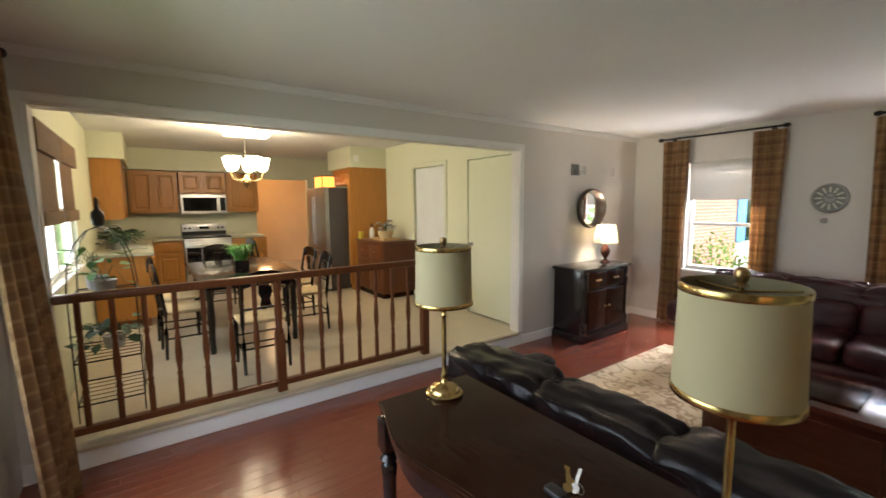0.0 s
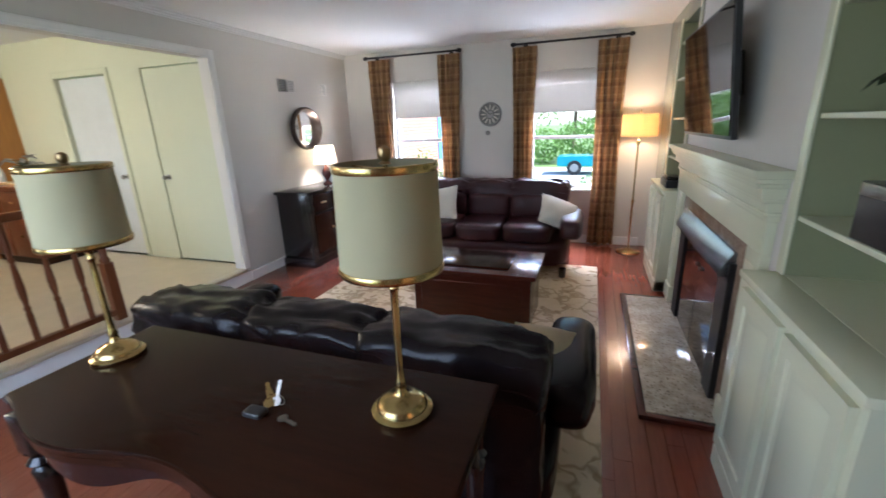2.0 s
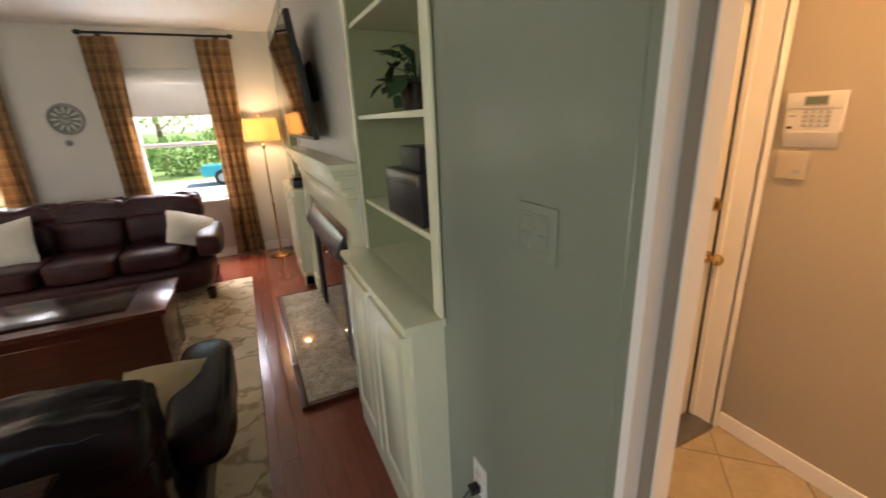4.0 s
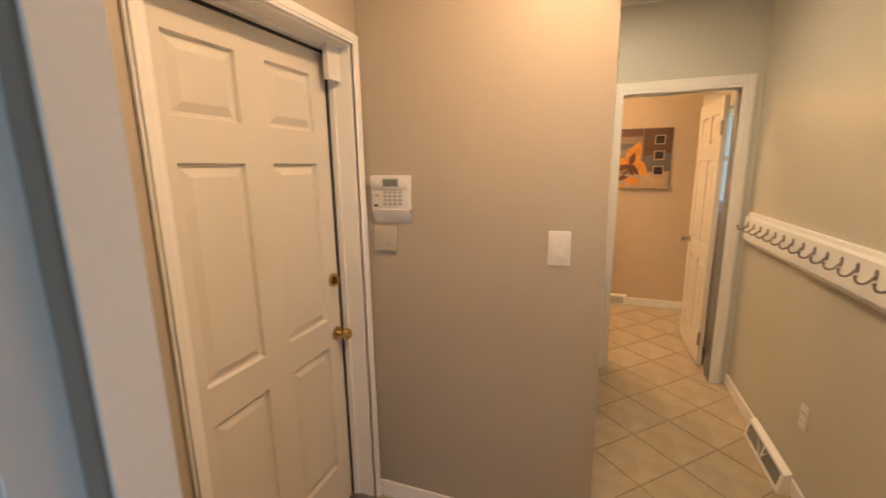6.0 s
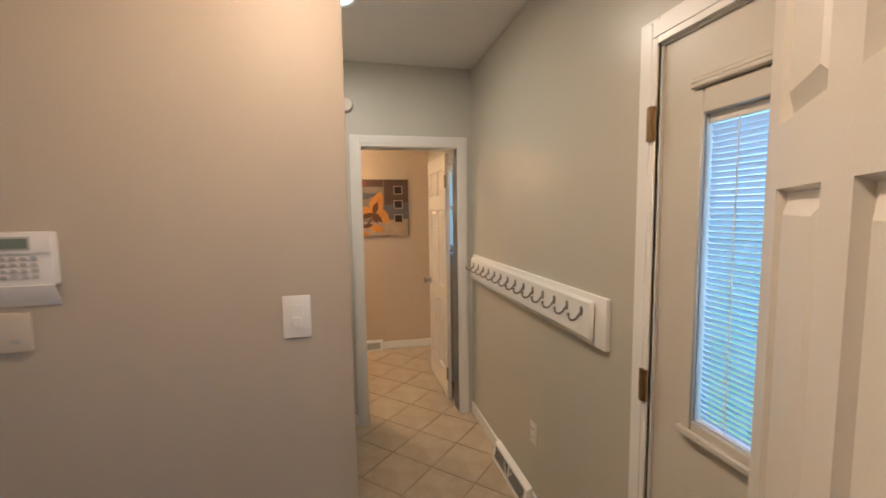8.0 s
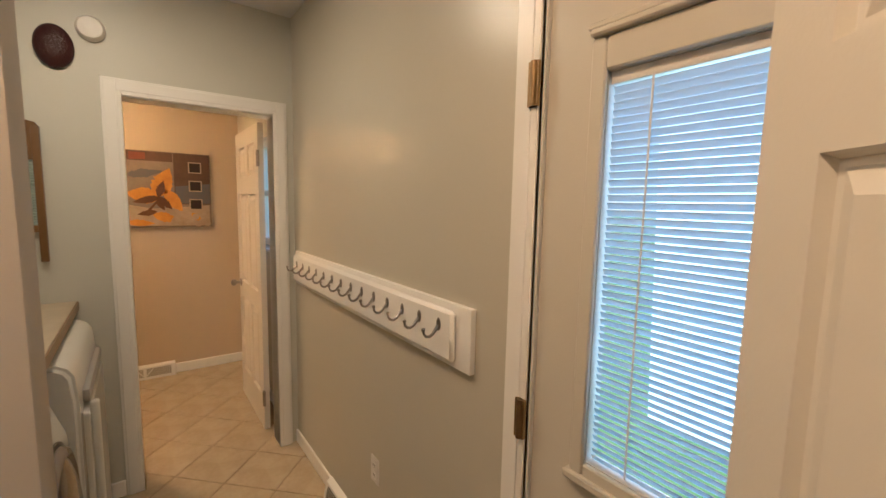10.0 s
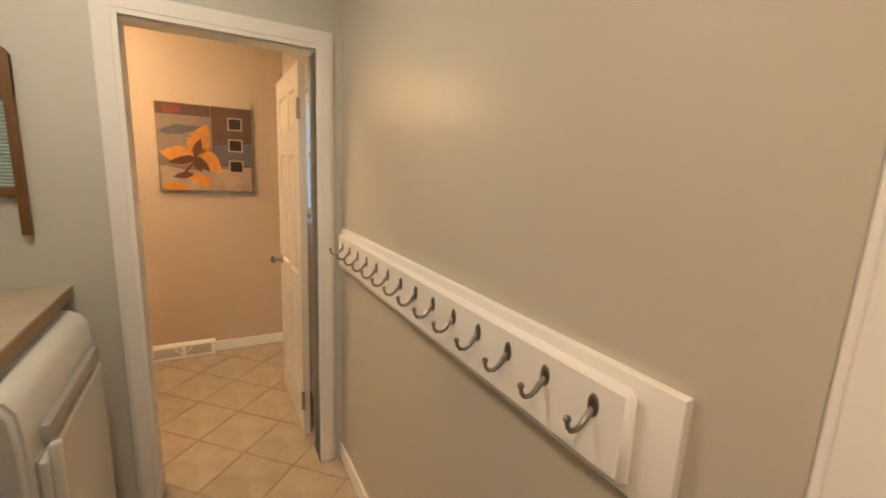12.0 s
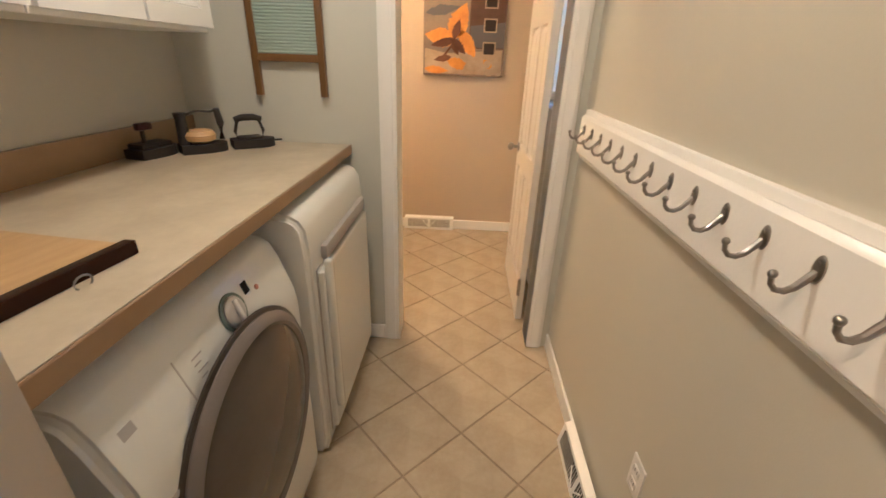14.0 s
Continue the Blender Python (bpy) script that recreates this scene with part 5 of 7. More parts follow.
def outlet(m, label):
    t = thing("outlet", m, label, "outlet")
    part("plate", block(-0.035, 0.035, -0.006, 0, -0.057, 0.057, 0.003), M["plastic"], t)
    for z in (-0.022, 0.022):
        p = part("socket", block(-0.016, 0.016, -0.008, -0.006, z - 0.014, z + 0.014, 0.004, 1), M["plastic"], t)
        bm = bmesh.new()
        for x in (-0.006, 0.006):
            rect(bm, x - 0.001, x + 0.001, -0.0086, -0.008, z - 0.003, z + 0.006)
        part("slot", bm, M["plastic_dark"], p)
    return t


switch_plate("light_switch", pose(-1.43, 1.488, 1.298, 0, 0, -90), 0.112, 0.105, 2, "sage-painted double light switch on the sage wall", M["paint_sage"])
outlet(pose(-1.43, 1.72, 0.5, 0, 0, -90), "white wall outlet with a plugged-in cord")
t = thing("power_cord", pose(-1.43, 1.72, 0.478), "black plug and cord hanging from the outlet", "cord")
bm = block(-0.04, -0.009, -0.013, 0.013, -0.012, 0.012, 0.004)
path_tube(bm, [(-0.04, 0, 0), (-0.06, 0.0, -0.02), (-0.06, 0.02, -0.15), (-0.03, 0.04, -0.35), (-0.02, 0.06, -0.47)], 0.004, 6)
part("cord", bm, M["plastic_dark"], t)

# ---- back hall and laundry ----
t = thing("alarm_keypad", pose(0, 1.742, 1.468, 0, 0, -90), "white alarm keypad with its cover folded down", "keypad")
part("case", block(-0.087, 0.087, -0.026, 0, -0.072, 0.067, 0.006), M["plastic"], t)
part("head", block(-0.0865, 0.0865, -0.031, -0.026, 0.012, 0.0665, 0.003), M["plastic"], t, "raised white display panel")
part("display_frame", block(-0.03, 0.043, -0.0325, -0.031, 0.02, 0.055, 0.001, 1), M["appliance_grey"], t)
part("display", block(-0.025, 0.038, -0.0335, -0.0325, 0.025, 0.05), M["lcd"], t, "dark grey display")
part("speaker_dot", lathe([(0.009, 0.0), (0.009, 0.0012), (0.007, 0.0014)], 16), M["plastic"], t).matrix_basis = pose(-0.06, -0.031, 0.04, 90)
for r in range(4):
    for c in range(4):
        x, z = -0.021 + 0.0225 * c, -0.0005 - 0.0155 * r
        part("key", block(x - 0.008, x + 0.008, -0.0295, -0.026, z - 0.0052, z + 0.0052, 0.0015, 1), M["appliance_grey"], t)
part("warning_lamp", block(-0.075, -0.056, -0.0275, -0.026, -0.06, -0.051, 0.001, 1), M["plastic_dark"], t, "small dark indicator")
part("side_key", block(-0.072, -0.05, -0.0275, -0.026, -0.018, -0.011, 0.001, 1), M["appliance_grey"], t)
bm = block(-0.085, 0.085, -0.004, 0.0, -0.062, 0.0, 0.002)
bmesh.ops.transform(bm, matrix=pose(0, -0.026, -0.069, 24), verts=bm.verts)
part("cover", bm, M["plastic"], t, "white folded-down cover")
t = thing("wall_button_box", pose(0, 1.781, 1.275, 0, 0, -90), "beige plastic plate with a small button under the keypad", "wall box")
part("case", block(-0.052, 0.052, -0.014, 0, -0.053, 0.05, 0.004), M["plastic_beige"], t)
part("button", block(0.006, 0.032, -0.017, -0.014, -0.03, -0.018, 0.002, 1), M["appliance_grey"], t)
switch_plate("light_switch", pose(0, 1.07, 1.265, 0, 0, -90), 0.08, 0.128, 1, "white rocker light switch on the taupe wall")
outlet(pose(0.63, 0, 0.41, 0, 0, 180), "white wall outlet under the hook rail")
t = thing("strike_plate", pose(-1.428, 1.245, 0.95), "nickel strike plate on the door jamb", "strike plate")
part("plate", block(-0.015, 0.015, -0.003, 0, -0.03, 0.03, 0.001), M["nickel"], t)

# hook rail
t = thing("hook_rail", pose(0, 0, 0), "long white double-layer hook rail with nickel hooks", "coat rack")
part("back_board", block(0.008, 1.645, 0.0, 0.02, 1.054, 1.248, 0.003), M["white"], t)
bm = block(0.068, 1.625, 0.02, 0.042, 1.072, 1.232, 0.012, 1)
part("front_board", bm, M["white"], t)


def hook_mesh():
    bm = bmesh.new()
    r = bmesh.ops.create_uvsphere(bm, u_segments=14, v_segments=8, radius=0.5, matrix=pose(0, 0, 0))
    bmesh.ops.scale(bm, vec=(0.022, 0.008, 0.042), verts=r["verts"])
    bmesh.ops.translate(bm, vec=(0, 0.001, 0.012), verts=r["verts"])
    path_tube(bm, [(0, 0.002, 0.008), (0, 0.012, -0.004), (0, 0.022, -0.016), (0, 0.034, -0.022), (0, 0.046, -0.02), (0, 0.054, -0.011), (0, 0.056, 0.0)], [0.0055, 0.0055, 0.005, 0.0048, 0.0045, 0.004, 0.004], 8)
    bmesh.ops.create_uvsphere(bm, u_segments=10, v_segments=6, radius=0.0065, matrix=pose(0, 0.056, 0.003))
    for z in (0.004, 0.022):
        tube(bm, (0, 0.003, z), (0, 0.0065, z), 0.003, 0.003, 8)
    return mesh_of("hook", bm, M["nickel"])


hm = hook_mesh()
for i in range(14):
    o = new("hook", hm)
    o.matrix_basis = pose(0.134 + 0.1085 * i, 0.042, 1.168)
    o.parent = t
    o["label"] = "brushed nickel coat hook"

# baseboard registers


def register(m, w, label):
    """A baseboard register: a sloping face with slats over a rear shell."""
    t = thing("floor_register", m, label, "vent", "baseboard registers")
    part("shell", prism([(0, 0), (0.05, 0), (0.03, 0.1), (0, 0.115)], "x", 0, w), M["white"], t)
    bm = bmesh.new()
    for x0, x1, z0, z1 in ((0.03, w - 0.03, 0.022, 0.09),):
        for k in range(2):
            rect(bm, x0 + k * ((x1 - x0) / 2 + 0.012), x0 + (x1 - x0) / 2 - 0.012 + k * ((x1 - x0) / 2 + 0.012), 0, 0.002, z0, z1)
    bmesh.ops.transform(bm, matrix=pose(0, 0.0505, 0, 11.3), verts=bm.verts)
    part("dark_opening", bm, M["plastic_dark"] if w > 0.45 else M["appliance_grey"], t)
    n = int((w - 0.06) / 0.014)
    for i in range(n):
        b = block(0.03 + i * 0.014, 0.032 + i * 0.014, 0.0015, 0.003, 0.022, 0.09)
        bmesh.ops.transform(b, matrix=pose(0, 0.0505, 0, 11.3), verts=b.verts)
        part("slat", b, M["white"], t)
    b = bmesh.new()
    for s in (-1, 1):
        vs = rect(b, -0.003, 0.003, 0.004, 0.007, 0.0, 0.085)
        bmesh.ops.transform(b, matrix=pose(w / 2, 0.05, 0.02, 11.3) @ Matrix.Rotation(radians(s * 42), 4, "Y"), verts=vs)
    part("damper_bar", b, M["white"], t)
    return t


register(pose(0.62, 0.013, 0), 0.48, "white baseboard register along the tile floor")
register(pose(3.4, 0.57, 0, 0, 0, 90), 0.44, "white baseboard register under the painting")

# counter, cabinets, appliances
t = thing("laundry_counter", pose(0, 0, 0), "beige laminate counter over the washer and dryer", "counter")
part("top", block(0.122, 1.718, 1.025, 1.748, 1.012, 1.05, 0.002), M["laminate"], t)
part("front_edge", block(0.122, 1.718, 1.018, 1.0248, 1.008, 1.049, 0.002, 1), M["laminate_edge"], t, "tan edge band")
part("backsplash", block(0.122, 1.718, 1.728, 1.749, 1.05, 1.15, 0.003), M["laminate_edge"], t)


def wall_cabinet(x0, x1, y0, y1, z0, z1):
    t = thing("wall_cabinet", pose(x0, y0, z0), "white raised-panel wall cabinet over the counter", "cabinet", "laundry wall cabinets")
    w, h = x1 - x0, z1 - z0
    part("body", block(0, w, 0.02, y1 - y0, 0, h, 0.002, 1), M["white"], t)
    for i in range(2):
        bm = bmesh.new()
        dw = w / 2 - 0.012
        six_panel(bm, dw, h - 0.03, 0.02, [(0.055, dw - 0.055)], [(0.055, h - 0.085)])
        bmesh.ops.translate(bm, vec=(0.008 + i * (w / 2), 0.008, 0.015), verts=bm.verts)
        part("door", bm, M["white"], t)
    return t


wall_cabinet(0.125, 0.81, 1.44, 1.748, 1.472, 2.3)
wall_cabinet(0.813, 1.498, 1.44, 1.748, 1.472, 2.3)


def machine(name, x0, w, h, label, kind, square=False):
    t = thing(name, pose(x0, 0, 0), label, kind)
    yf = 1.0
    # front face profile with a rounded, sloping control panel
    prof = [(1.7, 0.02), (yf, 0.02), (yf - 0.012, 0.08), (yf - 0.012, 0.74), (yf - 0.006, 0.78), (yf + 0.03, h - 0.06), (yf + 0.05, h - 0.02), (yf + 0.075, h - 0.004), (yf + 0.11, h), (1.7, h)]
    if square:
        yf = 0.975
        prof = [(1.7, 0.02), (yf, 0.02), (yf - 0.012, 0.08), (yf - 0.014, h - 0.14), (yf - 0.006, h - 0.05), (yf + 0.012, h - 0.02), (yf + 0.04, h - 0.005), (yf + 0.09, h), (1.7, h)]
    bm = prism(prof, "x", 0, w)
    bmesh.ops.bevel(bm, geom=[e for e in bm.edges if abs(e.verts[0].co.x - e.verts[1].co.x) < 1e-6 and e.verts[0].co.y < 1.2], offset=0.016, segments=3, affect="EDGES")
    part("body", bm, M["appliance"], t)
    part("plinth", block(0.03, w - 0.03, yf + 0.02, 1.68, 0.0, 0.02), M["plastic_dark"], t)
    return t


WX, WW = 0.235, 0.675
t = machine("washing_machine", WX, WW, 0.945, "white front-load washing machine with a smoked round door", "washing machine")
cx, cz = WW / 2 + 0.01, 0.55
ring = lathe([(0.298, 0), (0.298, 0.012), (0.288, 0.024), (0.272, 0.028), (0.262, 0.02)], 48, cap=False)
bmesh.ops.transform(ring, matrix=pose(cx, 0.99, cz, 90), verts=ring.verts)
seam = lathe([(0.31, 0), (0.31, 0.006), (0.298, 0.008)], 48, cap=False)
bmesh.ops.transform(seam, matrix=pose(cx, 0.99, cz, 90), verts=seam.verts)
part("door_seam", seam, M["seam"], t, "dark brown line round the door")
door = part("door_ring", ring, mat("brown_grey_plastic", (0.2, 0.175, 0.155), None, 0.25, 0, 8, 100, 0.02), t, "brown-grey door ring")
g = lathe([(0.268, 0.018), (0.25, 0.026), (0.2, 0.04), (0.1, 0.05), (0.02, 0.053)], 40)
bmesh.ops.transform(g, matrix=pose(cx, 0.99, cz, 90), verts=g.verts)
part("door_glass", g, M["smoke"], door, "smoked brown glass")
part("door_latch", block(cx - 0.27, cx - 0.235, 0.945, 0.962, cz - 0.06, cz + 0.06, 0.008), M["appliance_grey"], door)
tilt = 90 - math.degrees(math.atan2(0.036, 0.105))


def on_panel(bm, x, z):
    """Moves a flat mesh (made in the xy plane) onto the sloping control panel at x, z."""
    y = 0.994 + (z - 0.78) / 0.105 * 0.036
    bmesh.ops.transform(bm, matrix=pose(x, y, z, tilt), verts=bm.verts)
    return bm


part("dial", on_panel(lathe([(0.036, 0), (0.036, 0.008), (0.03, 0.013), (0.026, 0.014)], 28), cx + 0.045, 0.866), M["appliance_grey"], t, "grey dial")
bm = block(-0.006, 0.006, -0.03, 0.03, 0.013, 0.022, 0.003)
part("dial_grip", on_panel(bm, cx + 0.045, 0.866), M["plastic"], t)
part("display", on_panel(block(-0.011, 0.011, -0.015, 0.015, 0, 0.002), cx + 0.12, 0.888), M["black_glass"], t, "small dark display")
bm = lathe([(0.02, 0), (0.02, 0.006), (0.015, 0.011), (0.006, 0.012)], 22)
bmesh.ops.scale(bm, vec=(1.0, 1.35, 1), verts=bm.verts)
part("push_button", on_panel(bm, cx + 0.045, 0.805), M["nickel"], t, "oval chrome push button")
part("dial_ring", on_panel(lathe([(0.046, 0), (0.046, 0.004), (0.038, 0.005)], 30, cap=False), cx + 0.045, 0.866), M["lcd"], t, "grey-green ring round the dial")
part("start_button", on_panel(lathe([(0.007, 0), (0.007, 0.003)], 12), cx + 0.16, 0.868), M["brick"], t, "small red button")
part("panel_seam", on_panel(block(-0.0015, 0.0015, -0.055, 0.055, 0, 0.0008), 0.19, 0.835), M["appliance_grey"], t)
bm = bmesh.new()
for i in range(6):
    rect(bm, -0.12, -0.1 + 0.012 * (i % 2), -0.05 + i * 0.014, -0.047 + i * 0.014, 0, 0.001)
part("cycle_text", on_panel(bm, cx, 0.84), M["appliance_grey"], t)
part("logo_bar", on_panel(block(-0.014, 0.014, -0.01, 0.01, 0, 0.001), 0.06, 0.86), M["appliance_grey"], t)
part("drawer_pull", block(0.06, 0.15, 0.984, 0.988, 0.69, 0.702, 0.003), M["appliance_grey"], t)

DX, DW = 0.95, 0.69
t = machine("clothes_dryer", DX, DW, 0.985, "white clothes dryer with a square door and grey handle strip", "dryer", True)
bm = block(0.05, DW - 0.03, 0.938, 0.965, 0.1, 0.78, 0.012, 3)
door = part("door", bm, M["appliance"], t)
part("door_seam", block(0.042, DW - 0.022, 0.957, 0.9625, 0.092, 0.788), M["appliance_grey"], door)
part("handle_strip", block(0.1, DW - 0.05, 0.94, 0.962, 0.8, 0.85, 0.008), M["appliance_grey"], t, "grey handle strip")
part("handle", block(0.055, 0.085, 0.912, 0.94, 0.2, 0.82, 0.012, 3), M["appliance"], t, "upright white handle")
part("display", block(0.25, 0.28, 1.05, 1.07, 0.984, 0.9865, 0.001), M["plastic_dark"], t)
bm = bmesh.new()
for i in range(4):
    rect(bm, 0.32 + i * 0.04, 0.345 + i * 0.04, 1.045, 1.075, 0.9845, 0.9862)
part("cycle_text", bm, M["appliance_grey"], t)

# washboard on the end wall
t = thing("washboard", pose(1.72, 1.104, 1.247), "old pine washboard with ribbed glass hung on the wall", "washboard")
for y in (0.0, 0.28):
    part("leg", block(-0.028, -0.003, y, y + 0.028, 0, 0.6, 0.004), M["honey"], t)
part("head_board", prism([(0.0, 0.47), (0.308, 0.47), (0.308, 0.6), (0.295, 0.618), (0.265, 0.625), (0.04, 0.625), (0.012, 0.618), (0.0, 0.6)], "x", -0.024, -0.004), M["honey"], t)
for z in (0.135, 0.455):
    part("cross_bar", block(-0.025, -0.004, 0.028, 0.28, z, z + 0.03, 0.003), M["honey"], t)
pane = part("ribbed_glass", block(-0.014, -0.008, 0.028, 0.28, 0.165, 0.455), M["ribbed"], t, "greenish ribbed glass")
for i in range(24):
    bm = bmesh.new()
    tube(bm, (-0.013, 0.028, 0.171 + i * 0.0121), (-0.013, 0.28, 0.171 + i * 0.0121), 0.0065, 0.0065, 8)
    part("rib", bm, M["ribbed"], pane)


def flat_iron(m, label, kind):
    t = thing("flat_iron", m @ Matrix.Scale(1.06, 4), label, "iron", "old flat irons")
    pts = []
    for i in range(13):
        a = -math.pi / 2 + math.pi * i / 12
        pts.append((0.09 * math.cos(a) ** 0.7 if math.cos(a) > 0 else 0.0, 0.047 * math.sin(a)))
    pts = [(-0.07, -0.04), *[(p[0], p[1]) for p in pts], (-0.07, 0.04)]
    bm = prism(pts, "z", 0.0, 0.032)
    part("sole", bm, M["iron"], t)
    if kind == 0:
        for sx in (-1, 1):
            bm = bmesh.new()
            path_tube(bm, [(sx * 0.045, 0, 0.03), (sx * 0.052, 0, 0.06), (sx * 0.04, 0, 0.1), (sx * 0.03, 0, 0.105)], 0.006, 8)
            part("bracket", bm, M["iron"], t)
        bm = bmesh.new()
        path_tube(bm, [(-0.05, 0, 0.105), (-0.02, 0, 0.112), (0.02, 0, 0.112), (0.05, 0, 0.105)], [0.01, 0.013, 0.013, 0.01], 10)
        part("grip", bm, M["iron"], t, "black grip")
        bm = block(-0.04, 0.04, -0.03, 0.03, 0.032, 0.042, 0.004)
        tube(bm, (0.085, 0, 0.02), (0.12, 0, 0.02), 0.004, 0.003, 6)
        part("cover_plate", bm, M["iron"], t)
    elif kind == 1:
        bm = lathe([(0.022, 0.0), (0.018, 0.09), (0.022, 0.11)], 14, (-0.05, 0, 0.03))
        part("chimney", bm, M["iron"], t)
        bm = bmesh.new()
        path_tube(bm, [(-0.04, 0, 0.13), (0.0, 0, 0.145), (0.05, 0, 0.14), (0.07, 0, 0.15)], 0.004, 6)
        path_tube(bm, [(0.07, 0, 0.15), (0.078, 0, 0.1), (0.075, 0, 0.04)], [0.011, 0.013, 0.011], 8)
        part("handle", bm, M["iron"], t)
        bm = lathe([(0.03, 0), (0.052, 0.012), (0.055, 0.03), (0.045, 0.045), (0.03, 0.04)], 18, (0.0, 0, 0.033))
        part("wooden_ring", bm, M["board"], t, "tan wooden ring")
    else:
        bm = block(-0.06, 0.06, -0.034, 0.034, 0.032, 0.05, 0.008)
        path_tube(bm, [(-0.02, 0, 0.05), (-0.02, 0, 0.09)], 0.007, 8)
        part("cover_plate", bm, M["iron"], t)
        part("grip", block(-0.04, 0.015, -0.012, 0.012, 0.09, 0.115, 0.008), M["leather"], t, "brown wooden grip")
    return t


flat_iron(pose(1.58, 1.41, 1.05, 0, 0, -52), "black cast-iron flat iron with an arched handle", 0)
flat_iron(pose(1.44, 1.54, 1.05, 0, 0, -45), "tall cast-iron iron with a chimney and wooden ring", 1)
flat_iron(pose(1.33, 1.662, 1.05, 0, 0, -12), "low cast-iron iron with a small brown grip", 2)
t = thing("pastry_board", pose(0.33, 1.3, 1.05, 0, 0, -6), "worn maple board with a dark front lip and ring", "board")
part("board", block(-0.2, 0.23, -0.12, 0.26, 0.0, 0.018, 0.002), M["board"], t)
part("front_lip", block(-0.2, 0.23, -0.145, -0.12, -0.0, 0.028, 0.003), M["walnut"], t, "dark worn wooden lip")
bm = bmesh.new()
path_tube(bm, [(0.1 + 0.016 * math.cos(a * 0.5), -0.158 - 0.004, 0.008 + 0.012 * math.sin(a * 0.5)) for a in range(14)], 0.0018, 6)
part("ring", bm, M["nickel"], t)
t = thing("smoke_detector", pose(1.72, 0.905, 2.31, 0, -90, 0), "small white round detector above the doorway", "detector")
part("case", lathe([(0.055, 0), (0.055, 0.02), (0.045, 0.035), (0.02, 0.038)], 24), M["plastic"], t)
t = thing("wall_plaque", pose(1.72, 1.035, 2.205, 0, -90, 0), "brown oval wooden ornament on the wall", "ornament")
bm = lathe([(0.075, 0), (0.082, 0.01), (0.08, 0.02), (0.068, 0.032), (0.03, 0.04)], 28)
bmesh.ops.scale(bm, vec=(1.15, 0.85, 1), verts=bm.verts)
part("body", bm, M["leather"], t)

# ---- painting in the far room ----
t = thing("canvas_painting", pose(3.4, 0.55, 1.615, 0, 0, -90), "abstract canvas with orange leaves, slate block and dark squares", "painting")
W2, H2 = 0.31, 0.315
C = {}
for key, c, c2 in (("tan", (0.36, 0.28, 0.2), (0.24, 0.18, 0.13)), ("orange", (0.72, 0.33, 0.015), (0.52, 0.2, 0.01)), ("brown", (0.13, 0.045, 0.02), (0.2, 0.08, 0.03)),
                   ("slate", (0.13, 0.14, 0.16), (0.18, 0.15, 0.14)), ("umber", (0.17, 0.09, 0.06), (0.09, 0.045, 0.03)), ("cream", (0.66, 0.53, 0.36), (0.4, 0.27, 0.14)), ("dark", (0.025, 0.012, 0.01), None), ("rust", (0.35, 0.09, 0.04), (0.2, 0.06, 0.03))):
    C[key] = mat("canvas_" + key, tuple(v * (1.0 if key == "orange" else 0.72) for v in c), tuple(v * 0.7 for v in c2) if c2 else None, 0.7, 0, 14, 120, 0.2, mix=0.8)
part("canvas", block(-W2, W2, -0.032, 0, -H2, H2, 0.003), C["tan"], t)


def patch(name, pts, key, layer):
    return part(name, prism([(p[0] * W2, p[1] * H2) for p in pts], "y", -0.0322 - 0.0006 * layer - 0.0004, -0.0322 - 0.0006 * layer + 0.0002), C[key], t)


def blade(x0, y0, x1, y1, w, n=8):
    d = Vector((x1 - x0, y1 - y0))
    s = Vector((-d.y, d.x)) * w
    n = 16
    up = [Vector((x0, y0)) + d * (i / n) + s * math.sin(math.pi * (i / n) ** 0.8) * (1 + 0.35 * noise.noise((x0 * 9 + i, y0 * 7, 1.0))) for i in range(n + 1)]
    lo = [Vector((x0, y0)) + d * (i / n) - s * math.sin(math.pi * (i / n) ** 0.8) * (1 + 0.35 * noise.noise((x1 * 9 + i, y1 * 7, 5.0))) for i in range(n - 1, 0, -1)]
    return [tuple(p) for p in up + lo]


patch("top_band", [(-0.98, 0.98), (0.1, 0.98), (0.1, 0.74), (-0.98, 0.74)], "umber", 0)
patch("rust_patch", [(-0.85, 0.95), (-0.5, 0.95), (-0.5, 0.78), (-0.85, 0.76)], "rust", 1)
patch("slate_block", [(0.12, 0.98), (0.98, 0.98), (0.98, -0.38), (0.3, -0.38), (0.12, -0.2)], "umber", 0)
patch("blue_block", [(0.14, 0.1), (0.98, 0.2), (0.98, -0.36), (0.3, -0.36), (0.14, -0.18)], "slate", 1)
patch("cream_field", [(-0.96, -0.4), (-0.4, -0.5), (0.3, -0.45), (0.95, -0.4), (0.95, -0.96), (-0.96, -0.96)], "cream", 0)
patch("grey_wash", blade(-0.95, 0.35, -0.1, 0.5, 0.12), "slate", 1)
patch("petal", blade(-0.3, -0.2, 0.03, 0.58, 0.27), "orange", 2)
patch("petal", blade(-0.2, -0.2, -0.97, -0.1, 0.26), "orange", 2)
patch("petal", blade(-0.1, 0.0, 0.3, -0.6, 0.22), "orange", 2)
patch("petal", blade(-0.4, -0.66, 0.2, -0.82, 0.2), "orange", 2)
patch("petal", blade(-0.97, -0.86, -0.35, -0.9, 0.14), "orange", 2)
patch("petal", blade(0.5, -0.62, 0.75, -0.85, 0.25), "orange", 2)
patch("pale_stroke", blade(-0.9, -0.5, -0.4, -0.62, 0.14), "cream", 3)
patch("pale_stroke", blade(0.0, -0.9, 0.4, -0.5, 0.14), "cream", 3)
patch("dark_leaf", blade(-0.26, -0.2, -0.12, 0.24, 0.2), "brown", 4)
